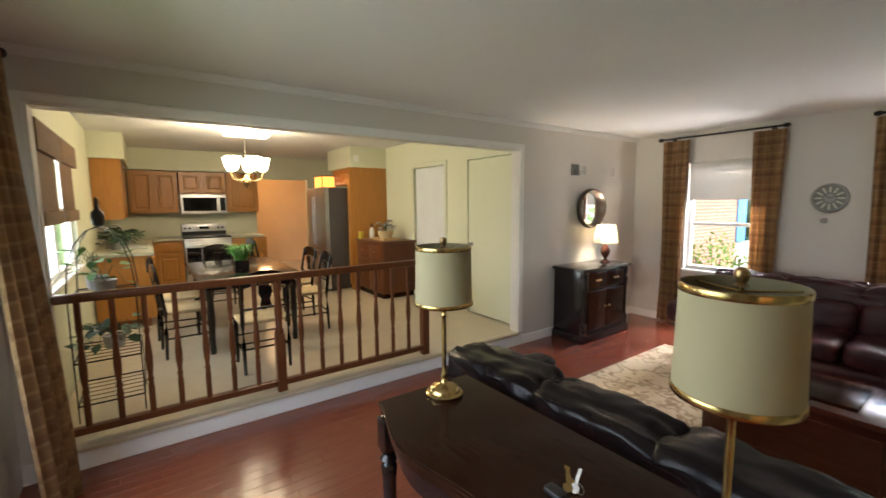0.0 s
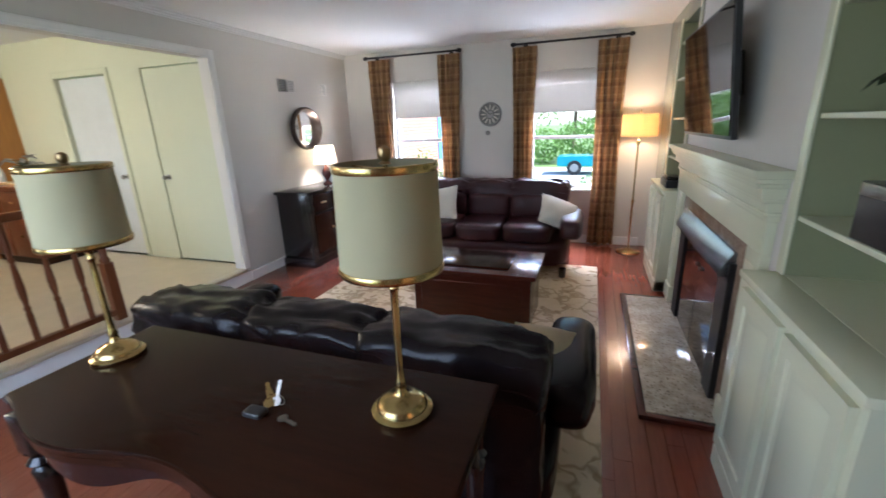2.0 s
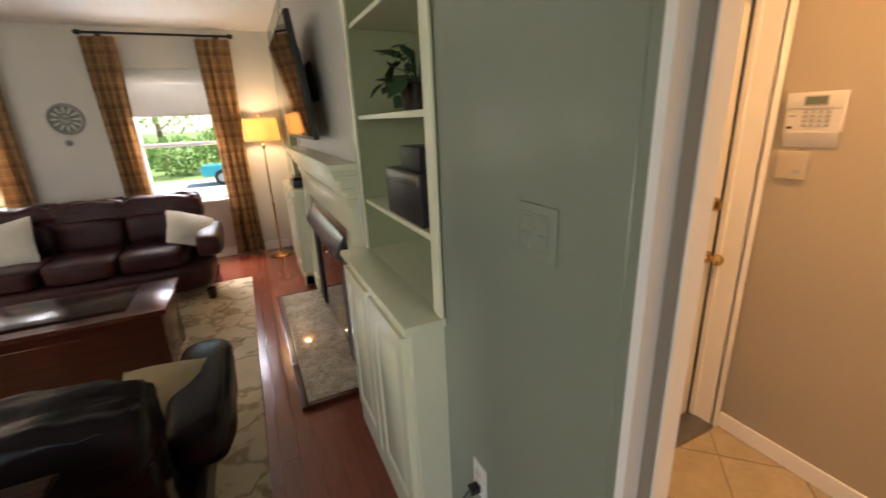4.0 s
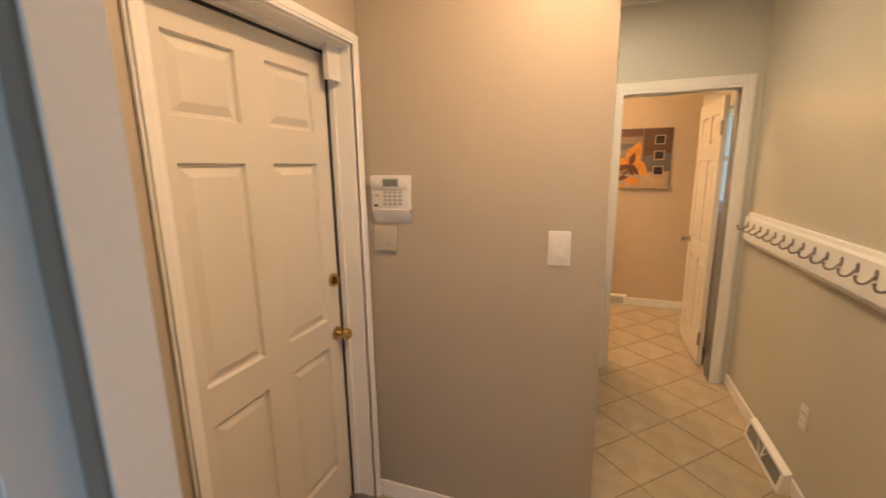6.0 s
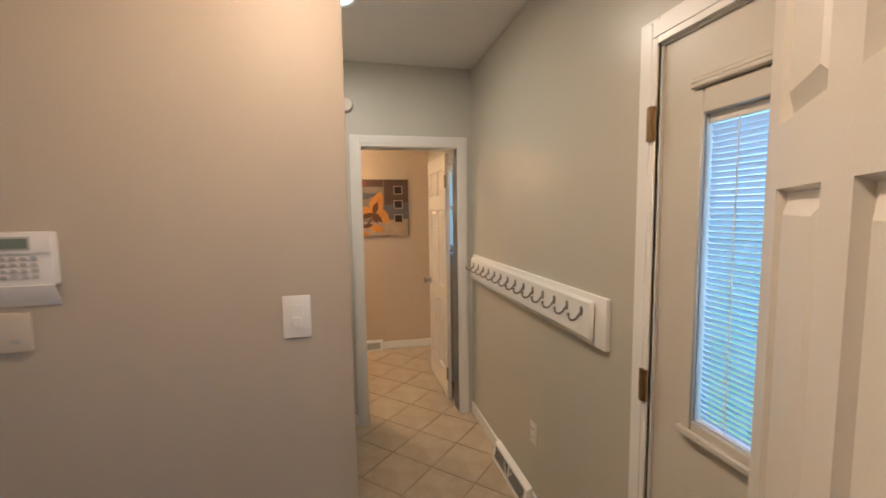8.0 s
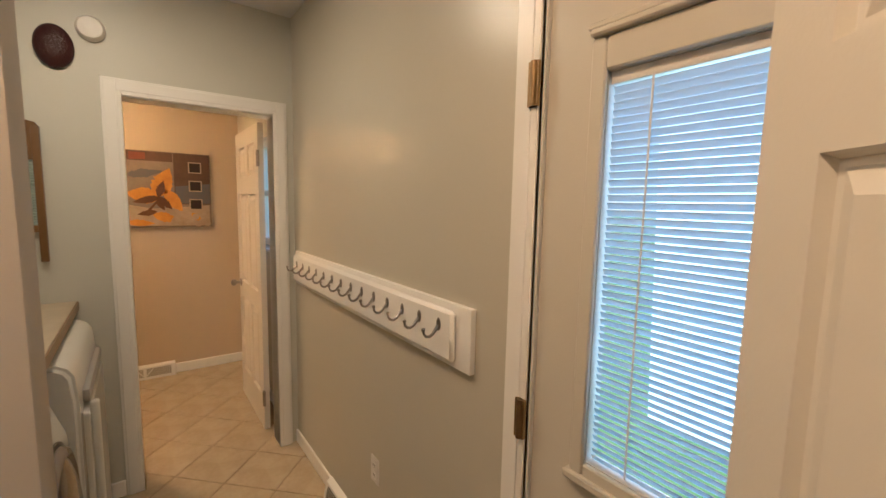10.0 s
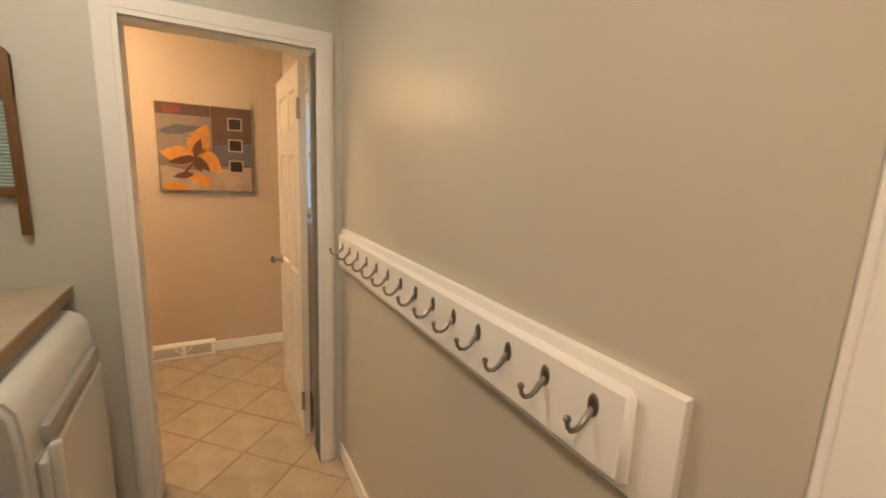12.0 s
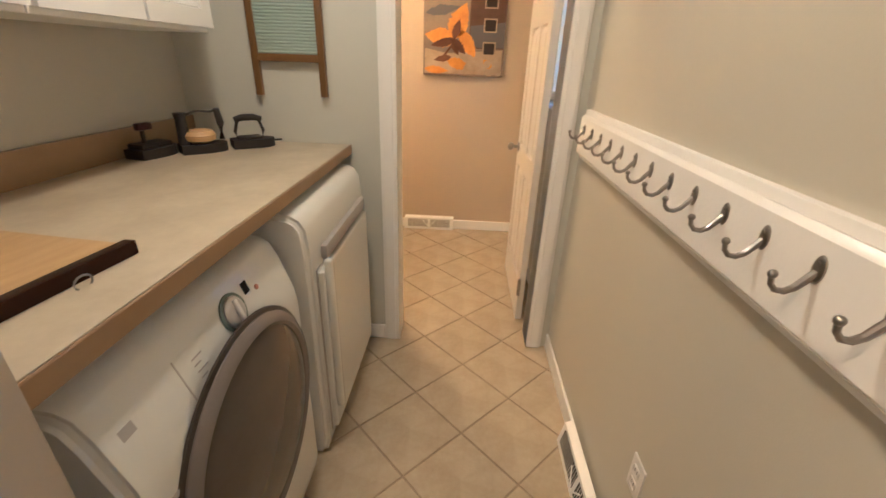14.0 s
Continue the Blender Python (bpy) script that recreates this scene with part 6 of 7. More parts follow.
patch("dark_leaf", blade(-0.22, -0.2, -0.82, -0.34, 0.15), "brown", 4)
patch("dark_leaf", blade(-0.28, -0.18, 0.05, -0.52, 0.2), "brown", 4)
patch("dark_leaf", blade(-0.3, -0.58, -0.74, -0.66, 0.17), "brown", 4)
patch("dark_leaf", blade(-0.3, -0.25, -0.12, -0.55, 0.2), "brown", 4)
patch("stem", [(-0.22, -0.2), (-0.18, -0.22), (-0.5, -0.62), (-0.54, -0.58)], "brown", 3)
for i, z in enumerate((0.62, 0.12, -0.38)):
    patch("pale_square", [(0.46, z - 0.15), (0.78, z - 0.15), (0.78, z + 0.15), (0.46, z + 0.15)], "cream", 2)
    patch("dark_square", [(0.49, z - 0.12), (0.75, z - 0.12), (0.75, z + 0.12), (0.49, z + 0.12)], "dark", 3)
for i, (x, z) in enumerate(((0.6, -0.72), (0.75, -0.86), (0.85, -0.6), (0.88, -0.9), (0.66, -0.92))):
    patch("blossom", [(x + 0.09 * math.cos(a * 0.785), z + 0.09 * math.sin(a * 0.785)) for a in range(8)], "cream", 3)

# ceiling downlights of the hall and laundry, and an unseen one added in the far room
for x, y in ((-0.62, 1.0), (0.85, 0.93), (2.45, 1.2)):
    t = thing("ceiling_downlight", pose(x, y, HC), "round white recessed ceiling light, lit", "ceiling light", "recessed ceiling lights")
    part("trim_ring", lathe([(0.075, -0.001), (0.1, -0.001), (0.1, -0.008), (0.085, -0.012), (0.075, -0.006)], 28, cap=False), M["white"], t)
    part("lens", lathe([(0.074, -0.0035), (0.074, -0.002), (0.01, -0.002)], 24), M["light_dome"], t, "glowing lens")

# far-room lamp out of view; its globe and stem are made up
t = thing("pendant_light", pose(2.95, 1.45, 0), "frosted glass globe lamp on a short stem, lit", "ceiling light")
part("canopy", lathe([(0.06, HC - 0.025), (0.06, HC), (0.02, HC)], 18), M["nickel"], t)
part("stem", lathe([(0.008, 2.3), (0.008, HC - 0.02)], 10), M["nickel"], t)
g = part("globe", lathe([(0.03, 2.31), (0.09, 2.28), (0.115, 2.2), (0.1, 2.13), (0.05, 2.09)], 24, cap=False), M["linen_lit"], t, "frosted glass globe")

# ---- kitchen ----
r = thing("stair_railing", pose(0, 0, 0), "stained oak railing with turned balusters along the kitchen step", "railing")
RX = -5.6
part("hand_rail", block(RX - 0.035, RX + 0.035, 0.2, 2.9, 1.045, 1.1, 0.016, 3), M["oak_dark"], r)
part("bottom_rail", block(RX - 0.028, RX + 0.028, 0.2, 2.82, 0.2, 0.245, 0.006), M["oak_dark"], r)
bal = mesh_of("baluster", lathe([(0.018, 0.245), (0.019, 0.42), (0.014, 0.45), (0.02, 0.47), (0.013, 0.49), (0.021, 0.56), (0.023, 0.62), (0.017, 0.72), (0.012, 0.78), (0.019, 0.8), (0.013, 0.82), (0.02, 0.88), (0.018, 0.9), (0.018, 1.045)], 10), M["oak_dark"])
for i in range(15):
    if i == 7:
        continue
    o = new("baluster", bal)
    o.matrix_basis = pose(RX, 0.31 + 0.1685 * i, 0)
    o.parent = r
for y in (1.49, 2.85):
    bm = block(RX - 0.035, RX + 0.035, y - 0.035, y + 0.035, KZ, 0.62, 0.004)
    lathe([(0.03, 0.62), (0.036, 0.64), (0.024, 0.67), (0.03, 0.8), (0.022, 0.95), (0.03, 0.98), (0.03, 1.05)], 14, (RX, y, 0), bm)
    part("newel_post", bm, M["oak_dark"], r, "square turned newel post")


def base_unit(m, w, label, doors=1, h=0.88, d=0.6):
    """A kitchen base cabinet from x = 0 to w, its front at y = 0."""
    t = thing("base_cabinet", m, label, "cabinet", "oak kitchen base cabinets")
    part("body", block(0, w, 0.02, d, 0.1, h, 0.002, 1), M["oak"], t)
    part("toe_kick", block(0, w, 0.08, d, 0, 0.1), M["oak_dark"], t)
    for i in range(doors):
        x0, x1 = w * i / doors + 0.015, w * (i + 1) / doors - 0.015
        bm = bmesh.new()
        six_panel(bm, x1 - x0, 0.54, 0.02, [(0.06, x1 - x0 - 0.06)], [(0.06, 0.48)])
        bmesh.ops.translate(bm, vec=(x0, 0.01, 0.12), verts=bm.verts)
        part("door", bm, M["oak"], t)
        part("drawer", block(x0, x1, 0.0, 0.02, 0.69, 0.85, 0.006), M["oak"], t)
    return t


def wall_unit(m, w, h, label, doors=2, d=0.32):
    t = thing("wall_cabinet", m, label, "cabinet", "oak kitchen wall cabinets")
    part("body", block(0, w, 0.02, d, 0, h, 0.002, 1), M["oak"], t)
    for i in range(doors):
        x0, x1 = w * i / doors + 0.01, w * (i + 1) / doors - 0.01
        bm = bmesh.new()
        six_panel(bm, x1 - x0, h - 0.03, 0.02, [(0.055, x1 - x0 - 0.055)], [(0.055, h - 0.085)])
        bmesh.ops.translate(bm, vec=(x0, 0.01, 0.015), verts=bm.verts)
        part("door", bm, M["oak"], t)
    return t


# run behind the stove, facing +x
FX = -10.68
SY0, SY1 = 1.18, 1.93
base_unit(pose(FX, 0.74, KZ, 0, 0, 90), SY0 - 0.75, "golden oak base cabinet beside the stove", 1)
base_unit(pose(FX, SY1 + 0.01, KZ, 0, 0, 90), 0.6, "golden oak base cabinet by the doorway", 1)
solo("kitchen_counter", block(-11.3, FX + 0.03, 0.74, SY0 - 0.005, KZ + 0.88, KZ + 0.92, 0.006), M["counter_grey"], pose(0, 0, 0), "grey-green speckled kitchen counter beside the stove", "counter")
solo("kitchen_counter", block(-11.3, FX + 0.03, SY1 + 0.005, 2.49, KZ + 0.88, KZ + 0.92, 0.006), M["counter_grey"], pose(0, 0, 0), "grey-green speckled kitchen counter by the doorway", "counter")
# run under the window, facing +y
base_unit(pose(-8.45, 0.74, KZ, 0, 0, 180), 1.0, "golden oak base cabinet with a plain end panel", 2)
base_unit(pose(-9.46, 0.74, KZ, 0, 0, 180), 0.9, "golden oak sink cabinet under the window", 2)
solo("kitchen_counter", block(-11.3, -8.42, 0.125, 0.737, KZ + 0.88, KZ + 0.92, 0.006), M["counter_grey"], pose(0, 0, 0), "grey-green counter with the sink under the window", "counter")
t = thing("kitchen_faucet", pose(-9.3, 0.25, KZ + 0.92), "chrome gooseneck faucet behind the sink", "faucet")
bm = lathe([(0.03, 0), (0.03, 0.02), (0.015, 0.03)], 14)
path_tube(bm, [(0, 0, 0.02), (0, 0, 0.22), (0, 0.03, 0.29), (0, 0.09, 0.31), (0, 0.15, 0.28), (0, 0.16, 0.22)], 0.013, 10)
part("spout", bm, M["nickel"], t)
part("sink_rim", block(-0.35, 0.35, 0.06, 0.42, 0.001, 0.008, 0.003), M["appliance"], t, "white sink rim")
wall_unit(pose(-10.97, 0.46, 1.5, 0, 0, 90), SY0 - 0.47, 0.73, "golden oak wall cabinets beside the microwave", 2)
wall_unit(pose(-10.97, SY0 + 0.005, 1.84, 0, 0, 90), SY1 - SY0 - 0.01, 0.39, "short golden oak cabinet over the microwave", 2)
wall_unit(pose(-10.97, SY1 + 0.005, 1.5, 0, 0, 90), 0.55, 0.73, "golden oak wall cabinet by the doorway", 1)
wall_unit(pose(-9.35, 0.45, 1.45, 0, 0, 180), 1.3, 0.82, "golden oak wall cabinet next to the window", 3)
t = thing("microwave", pose(-10.93, SY0 + 0.01, 1.47, 0, 0, 90), "stainless over-range microwave with a dark window", "microwave")
w = SY1 - SY0 - 0.02
part("body", block(0, w, 0.02, 0.37, 0, 0.365, 0.004), M["steel"], t)
part("door", block(0.005, w - 0.005, 0.0, 0.02, 0.01, 0.355, 0.005), M["steel"], t)
part("window", block(0.04, w - 0.16, -0.003, 0.0, 0.06, 0.3), M["black_glass"], t)
part("control_panel", block(w - 0.11, w - 0.02, -0.003, 0.0, 0.06, 0.3), M["black_glass"], t)
part("handle", block(w - 0.145, w - 0.125, -0.03, 0.0, 0.05, 0.31, 0.006), M["steel"], t)
t = thing("stove", pose(FX - 0.0, SY0, KZ, 0, 0, 90), "stainless electric range with a black cooktop", "stove")
w = SY1 - SY0
part("body", block(0.002, w - 0.002, 0.0, 0.6, 0.02, 0.9, 0.004), M["steel"], t)
part("cooktop", block(0.002, w - 0.002, -0.01, 0.6, 0.9, 0.93, 0.006), M["black_glass"], t)
bg = part("backguard", block(0.01, w - 0.01, 0.54, 0.61, 0.93, 1.12, 0.01), M["steel"], t, "stainless control backguard")
part("backguard_cap", block(0.005, w - 0.005, 0.535, 0.615, 1.12, 1.14, 0.006), M["steel"], bg)
part("lower_panel", block(0.012, w - 0.012, 0.5365, 0.54, 0.932, 1.0, 0.001, 1), M["black"], bg, "black lower strip")
part("clock_display", block(w / 2 - 0.08, w / 2 + 0.08, 0.535, 0.54, 1.04, 1.09), M["black_glass"], bg)
for x in (0.07, 0.14, w - 0.14, w - 0.07):
    b = bmesh.new()
    tube(b, (x, 0.54, 1.06), (x, 0.515, 1.06), 0.022, 0.018, 14)
    part("dial", b, M["black"], bg)
dr = part("oven_door", block(0.01, w - 0.01, -0.03, 0.0, 0.25, 0.84, 0.008), M["steel"], t)
part("oven_window", block(0.035, w - 0.035, -0.033, -0.03, 0.29, 0.745, 0.001, 1), M["black_glass"], dr)
b = bmesh.new()
tube(b, (0.04, -0.07, 0.79), (w - 0.04, -0.07, 0.79), 0.012, 0.012, 12)
for x in (0.06, w - 0.06):
    tube(b, (x, -0.07, 0.79), (x, -0.03, 0.79), 0.009, 0.009, 8)
part("oven_handle", b, M["steel"], dr)
part("warming_drawer", block(0.01, w - 0.01, -0.025, 0.0, 0.06, 0.24, 0.008), M["steel"], t)

t = thing("pantry_cabinet", pose(-8.9, 3.53, KZ), "tall golden oak pantry cabinet beside the refrigerator", "cabinet")
part("side_panel", block(-0.02, 0.0, 0.0, 0.67, 0, 2.1, 0.003), M["oak"], t)
part("carcass", block(-0.11, -0.02, 0.01, 0.67, 0, 2.1), M["oak"], t)
part("face", block(-0.11, 0.0, -0.02, 0.0, 0.1, 2.1, 0.003), M["oak"], t)
wall_unit(pose(-9.93, 3.6, KZ + 1.82, 0, 0, 0), 0.9, 0.28, "short golden oak cabinet over the refrigerator", 2, 0.58)
t = thing("refrigerator", pose(-9.95, 3.12, KZ), "stainless french-door refrigerator with dark sides", "refrigerator")
part("body", block(0, 0.9, 0.08, 0.85, 0.02, 1.76, 0.006), mat("fridge_side_paint", (0.06, 0.05, 0.045), (0.05, 0.042, 0.038), 0.35, 0, 6, 200, 0.1), t, "dark grey-brown side")
for x0, x1 in ((0.0, 0.447), (0.453, 0.9)):
    d2 = part("door", block(x0, x1, 0.0, 0.075, 0.68, 1.76, 0.01), M["steel"], t)
    xx = x1 - 0.05 if x0 == 0 else x0 + 0.05
    b = bmesh.new()
    tube(b, (xx, -0.045, 0.78), (xx, -0.045, 1.6), 0.012, 0.012, 10)
    part("handle", b, M["steel"], d2)
d2 = part("freezer_drawer", block(0, 0.9, 0.0, 0.075, 0.04, 0.67, 0.01), M["steel"], t)
b = bmesh.new()
tube(b, (0.1, -0.045, 0.58), (0.8, -0.045, 0.58), 0.012, 0.012, 10)
part("handle", b, M["steel"], d2)
# added emissive box: the glow of a lit cabinet interior over the refrigerator
t = thing("display_box", pose(-9.55, 3.3, KZ + 1.76), "glowing amber box in place of a lit cabinet interior above the refrigerator", "display case")
part("amber_glow", block(-0.2, 0.2, -0.1, 0.12, 0.02, 0.2, 0.01), mat("amber_glow", (0.6, 0.22, 0.05), (0.4, 0.12, 0.02), 0.2, 0, 14, 60, 0.0, emit=(1, 0.3, 0.05), power=1.0), t)
bm = bmesh.new()
for z in (0.0, 0.2):
    rect(bm, -0.21, 0.21, -0.11, 0.13, z, z + 0.02, 0.004)
for x in (-0.205, 0.195):
    for y in (-0.108, 0.116):
        rect(bm, x, x + 0.01, y, y + 0.012, 0.02, 0.2)
part("frame", bm, M["oak_dark"], t)

t = thing("sideboard", pose(-8.85, 3.6, KZ), "dark stained sideboard holding bottles and a basket", "sideboard")
part("body", block(0, 0.92, 0.0, 0.58, 0.08, 0.86, 0.005), M["oak_dark"], t)
part("top", block(-0.03, 0.95, -0.03, 0.59, 0.86, 0.9, 0.008), M["oak_dark"], t)
part("plinth", block(0.02, 0.9, 0.02, 0.56, 0, 0.08), M["walnut"], t)
for i in range(2):
    x0 = 0.02 + i * 0.445
    for z0, z1 in ((0.1, 0.58), (0.61, 0.84)):
        p = part("front", block(x0, x0 + 0.435, -0.018, 0.0, z0, z1, 0.006), M["oak_dark"], t)
        b = bmesh.new()
        bmesh.ops.create_uvsphere(b, u_segments=8, v_segments=6, radius=0.015, matrix=pose(x0 + 0.22, -0.03, (z0 + z1) / 2))
        part("knob", b, M["brass_old"], p)
solo("serving_tray", block(0, 0.5, 0, 0.34, 0, 0.022, 0.006), M["board"], pose(-8.6, 3.7, KZ + 0.9), "pale wooden serving board", "tray")
solo("yellow_cup", lathe([(0.03, 0), (0.04, 0.0), (0.045, 0.12), (0.04, 0.12)], 16), mat("yellow_glaze", (0.6, 0.5, 0.06), None, 0.3), pose(-8.75, 3.62, KZ + 0.9), "small yellow ceramic cup on the sideboard", "cup")
t = thing("spray_bottle", pose(-8.62, 3.76, KZ + 0.923), "white bottle with a dark pump cap", "bottle")
part("bottle", lathe([(0.04, 0), (0.042, 0.1), (0.03, 0.15), (0.015, 0.17)], 14), M["plastic"], t)
part("cap", lathe([(0.016, 0.17), (0.018, 0.21), (0.012, 0.23)], 10), M["leather"], t)
solo("basket", lathe([(0.09, 0), (0.12, 0.06), (0.13, 0.12), (0.12, 0.12), (0.1, 0.02)], 18), M["rush"], pose(-8.3, 3.85, KZ + 0.923), "round woven straw basket on the sideboard", "basket")
leafy("potted_plant", pose(-8.3, 3.85, KZ + 0.95), "grey-green bundle in the basket", 40, 0.14, 0.02, 0.09, M["pot"], False, seed=8)

# dining table and chairs
t = thing("dining_table", pose(-7.6, 1.55, KZ), "dark dining table with a glossy top", "table")
part("tabletop", block(-0.85, 0.85, -0.5, 0.5, 0.72, 0.75, 0.01), M["ebony"], t)
part("apron", block(-0.75, 0.75, -0.42, 0.42, 0.64, 0.72), M["ebony"], t)
for x in (-0.74, 0.74):
    for y in (-0.4, 0.4):
        part("leg", lathe([(0.025, 0), (0.03, 0.05), (0.022, 0.1), (0.036, 0.35), (0.03, 0.55), (0.04, 0.6), (0.04, 0.66)], 14, (x, y, 0)), M["ebony"], t)


def dining_chair(m):
    """Faces +y, seat centred."""
    t = thing("dining_chair", m, "black turned-wood dining chair with a rush seat", "chair", "chairs round the table")
    bm = bmesh.new()
    cushion(bm, -0.21, 0.21, -0.19, 0.21, 0.43, 0.47, 0.2, 4)
    part("seat", bm, M["rush"], t, "woven rush seat")
    for x in (-0.19, 0.19):
        part("leg", lathe([(0.014, 0), (0.02, 0.12), (0.014, 0.2), (0.022, 0.3), (0.018, 0.44)], 10, (x, 0.18, 0)), M["ebony"], t)
        bm = bmesh.new()
        path_tube(bm, [(x, -0.2, 0), (x, -0.19, 0.25), (x, -0.185, 0.45), (x, -0.21, 0.65), (x * 0.98, -0.25, 0.88)], [0.014, 0.018, 0.019, 0.018, 0.014], 10)
        part("back_post", bm, M["ebony"], t)
        bm = bmesh.new()
        tube(bm, (x, -0.18, 0.2), (x, 0.17, 0.2), 0.009, 0.009, 8)
        part("stretcher", bm, M["ebony"], t)
    for y, z in ((0.18, 0.26), (0.18, 0.16), (-0.19, 0.22)):
        bm = bmesh.new()
        tube(bm, (-0.19, y, z), (0.19, y, z), 0.009, 0.009, 8)
        part("stretcher", bm, M["ebony"], t)
    bm = bmesh.new()
    n = 10
    up = [(-0.22 + 0.44 * i / n, 0.885 + 0.055 * math.sin(math.pi * i / n) - 0.02) for i in range(n + 1)]
    lo = [(0.2 - 0.4 * i / n, 0.77 + 0.03 * math.sin(math.pi * i / n)) for i in range(n + 1)]
    prism(up + lo, "y", -0.262, -0.24, bm)
    part("crest_rail", bm, M["ebony"], t)
    part("splat", prism([(-0.05, 0.6), (0.05, 0.6), (0.035, 0.66), (0.06, 0.72), (0.05, 0.79), (-0.05, 0.79), (-0.06, 0.72), (-0.035, 0.66)], "y", -0.236, -0.22), M["ebony"], t)
    bm = bmesh.new()
    tube(bm, (-0.19, -0.2, 0.58), (0.19, -0.2, 0.58), 0.012, 0.012, 8)
    part("cross_rail", bm, M["ebony"], t)
    return t


c0 = dining_chair(pose(-6.3, 1.5, KZ, 0, 0, 90))
for x, y, a in ((-7.15, 0.95, 4), (-7.85, 0.93, -5), (-7.2, 2.2, 176), (-7.85, 2.22, 184), (-8.85, 1.5, -90), (-10.1, 2.38, 8)):
    copy_thing(c0, pose(x, y, KZ, 0, 0, a))
t = thing("table_plant", pose(-7.5, 1.55, KZ + 0.75), "bright green fern in a black square pot", "plant")
part("pot", prism([(-0.075, -0.075), (0.075, -0.075), (0.075, 0.075), (-0.075, 0.075)], "z", 0, 0.1), M["ebony"], t, "black square pot")
rr = random.Random(11)
bm = bmesh.new()
for i in range(170):
    a, l2 = rr.uniform(0, 6.28), rr.uniform(0.1, 0.24)
    b0 = Vector((rr.uniform(-0.05, 0.05), rr.uniform(-0.05, 0.05), 0.09))
    d2 = Vector((math.cos(a), math.sin(a), 0))
    s2 = Vector((-d2.y, d2.x, 0)) * 0.007
    p1 = b0 + d2 * l2 * 0.4 + Vector((0, 0, l2 * 0.8))
    p2 = b0 + d2 * l2 * 0.9 + Vector((0, 0, l2 * rr.uniform(0.4, 0.9)))
    v = [bm.verts.new(p) for p in (b0 - s2, b0 + s2, p1 + s2, p1 - s2, p2)]
    bm.faces.new((v[0], v[1], v[2], v[3]))
    bm.faces.new((v[3], v[2], v[4]))
part("fronds", bm, M["fern"], t)

# chandelier and ceiling light
t = thing("chandelier", pose(-7.8, 1.72, 0), "lit chandelier with frosted bell shades", "chandelier")
part("canopy", lathe([(0.07, KC - 0.03), (0.07, KC), (0.02, KC)], 18), M["brass_old"], t)
part("column", lathe([(0.006, 2.0), (0.006, KC - 0.02)], 10), M["nickel"], t)
part("drop", lathe([(0.01, 1.84), (0.05, 1.9), (0.035, 1.95), (0.015, 2.0)], 16), M["brass_old"], t)
for i in range(5):
    a = 2 * math.pi * i / 5 + 0.3
    dx, dy = math.cos(a), math.sin(a)
    bm = bmesh.new()
    path_tube(bm, [(0, 0, 1.97), (0.09 * dx, 0.09 * dy, 1.92), (0.17 * dx, 0.17 * dy, 1.95), (0.19 * dx, 0.19 * dy, 2.03)], 0.007, 8)
    arm = part("arm", bm, M["brass_old"], t)
    part("bell_shade", lathe([(0.03, 2.04), (0.06, 2.08), (0.072, 2.14), (0.088, 2.2), (0.086, 2.2), (0.06, 2.1), (0.02, 2.05)], 16, (0.19 * dx, 0.19 * dy, 0)), M["light_glass"], arm, "glowing frosted glass shade")
t = thing("ceiling_light", pose(-8.6, 1.9, KC), "flush white ceiling light panel, lit", "ceiling light")
part("diffuser", block(-0.15, 0.15, -0.27, 0.27, -0.025, 0, 0.01), M["light_dome"], t)
solo("kitchen_speaker", block(-8.899, -8.88, 3.6, 3.68, 2.34, 2.45, 0.004), M["plastic"], pose(0, 0, 0), "small white wall box on the soffit", "wall box")

# woven shades at the kitchen windows
for x0, x1 in ((-7.72, -6.88), (-6.82, -5.93)):
    t = thing("woven_shade", pose(0, 0, 0), "brown woven roman shade half lowered", "window shade", "woven shades")
    part("valance", block(x0, x1, 0.13, 0.17, 2.0, 2.2, 0.006), mat("woven_reed", (0.2, 0.12, 0.06), (0.13, 0.07, 0.035), 0.8, 0, 10, 140, 0.5, (1, 1, 12)), t)
    part("cloth", block(x0 + 0.12, x1 - 0.05, 0.132, 0.14, 1.58, 2.02), bpy.data.materials["woven_reed"], t)
    part("folded_hem", block(x0 + 0.1, x1 - 0.04, 0.128, 0.165, 1.5, 1.6, 0.012), bpy.data.materials["woven_reed"], t)

# wire plant stand by the opening
t = thing("plant_stand", pose(-6.15, 0.4, KZ), "black wire plant stand with three shelves", "plant stand")
for z in (0.12, 0.42, 0.85):
    bm = bmesh.new()
    q = [(-0.26, -0.17), (0.26, -0.17), (0.26, 0.2), (-0.26, 0.2)]
    for a, b in zip(q, q[1:] + q[:1]):
        tube(bm, (*a, z), (*b, z), 0.006, 0.006, 6)
    for i in range(7):
        x = -0.26 + 0.52 * i / 6
        tube(bm, (x, -0.17, z), (x, 0.2, z), 0.0028, 0.0028, 5)
    part("wire_shelf", bm, M["black"], t)
for x in (-0.26, 0.26):
    for y in (-0.17, 0.2):
        bm = bmesh.new()
        path_tube(bm, [(x, y, 0), (x, y, 0.9), (x * 0.93, y * 0.92, 1.08), (x * 0.68, y * 0.7, 1.22), (x * 0.3, y * 0.35, 1.31), (0, 0.01, 1.34)], 0.0045, 6)
        part("leg", bm, M["black"], t)
bm = lathe([(0.012, 1.335), (0.036, 1.35), (0.04, 1.41), (0.036, 1.44), (0.018, 1.46), (0.012, 1.5), (0.013, 1.53), (0.004, 1.55)], 16, (0, 0.01, 0))
part("finial", bm, M["black"], t)
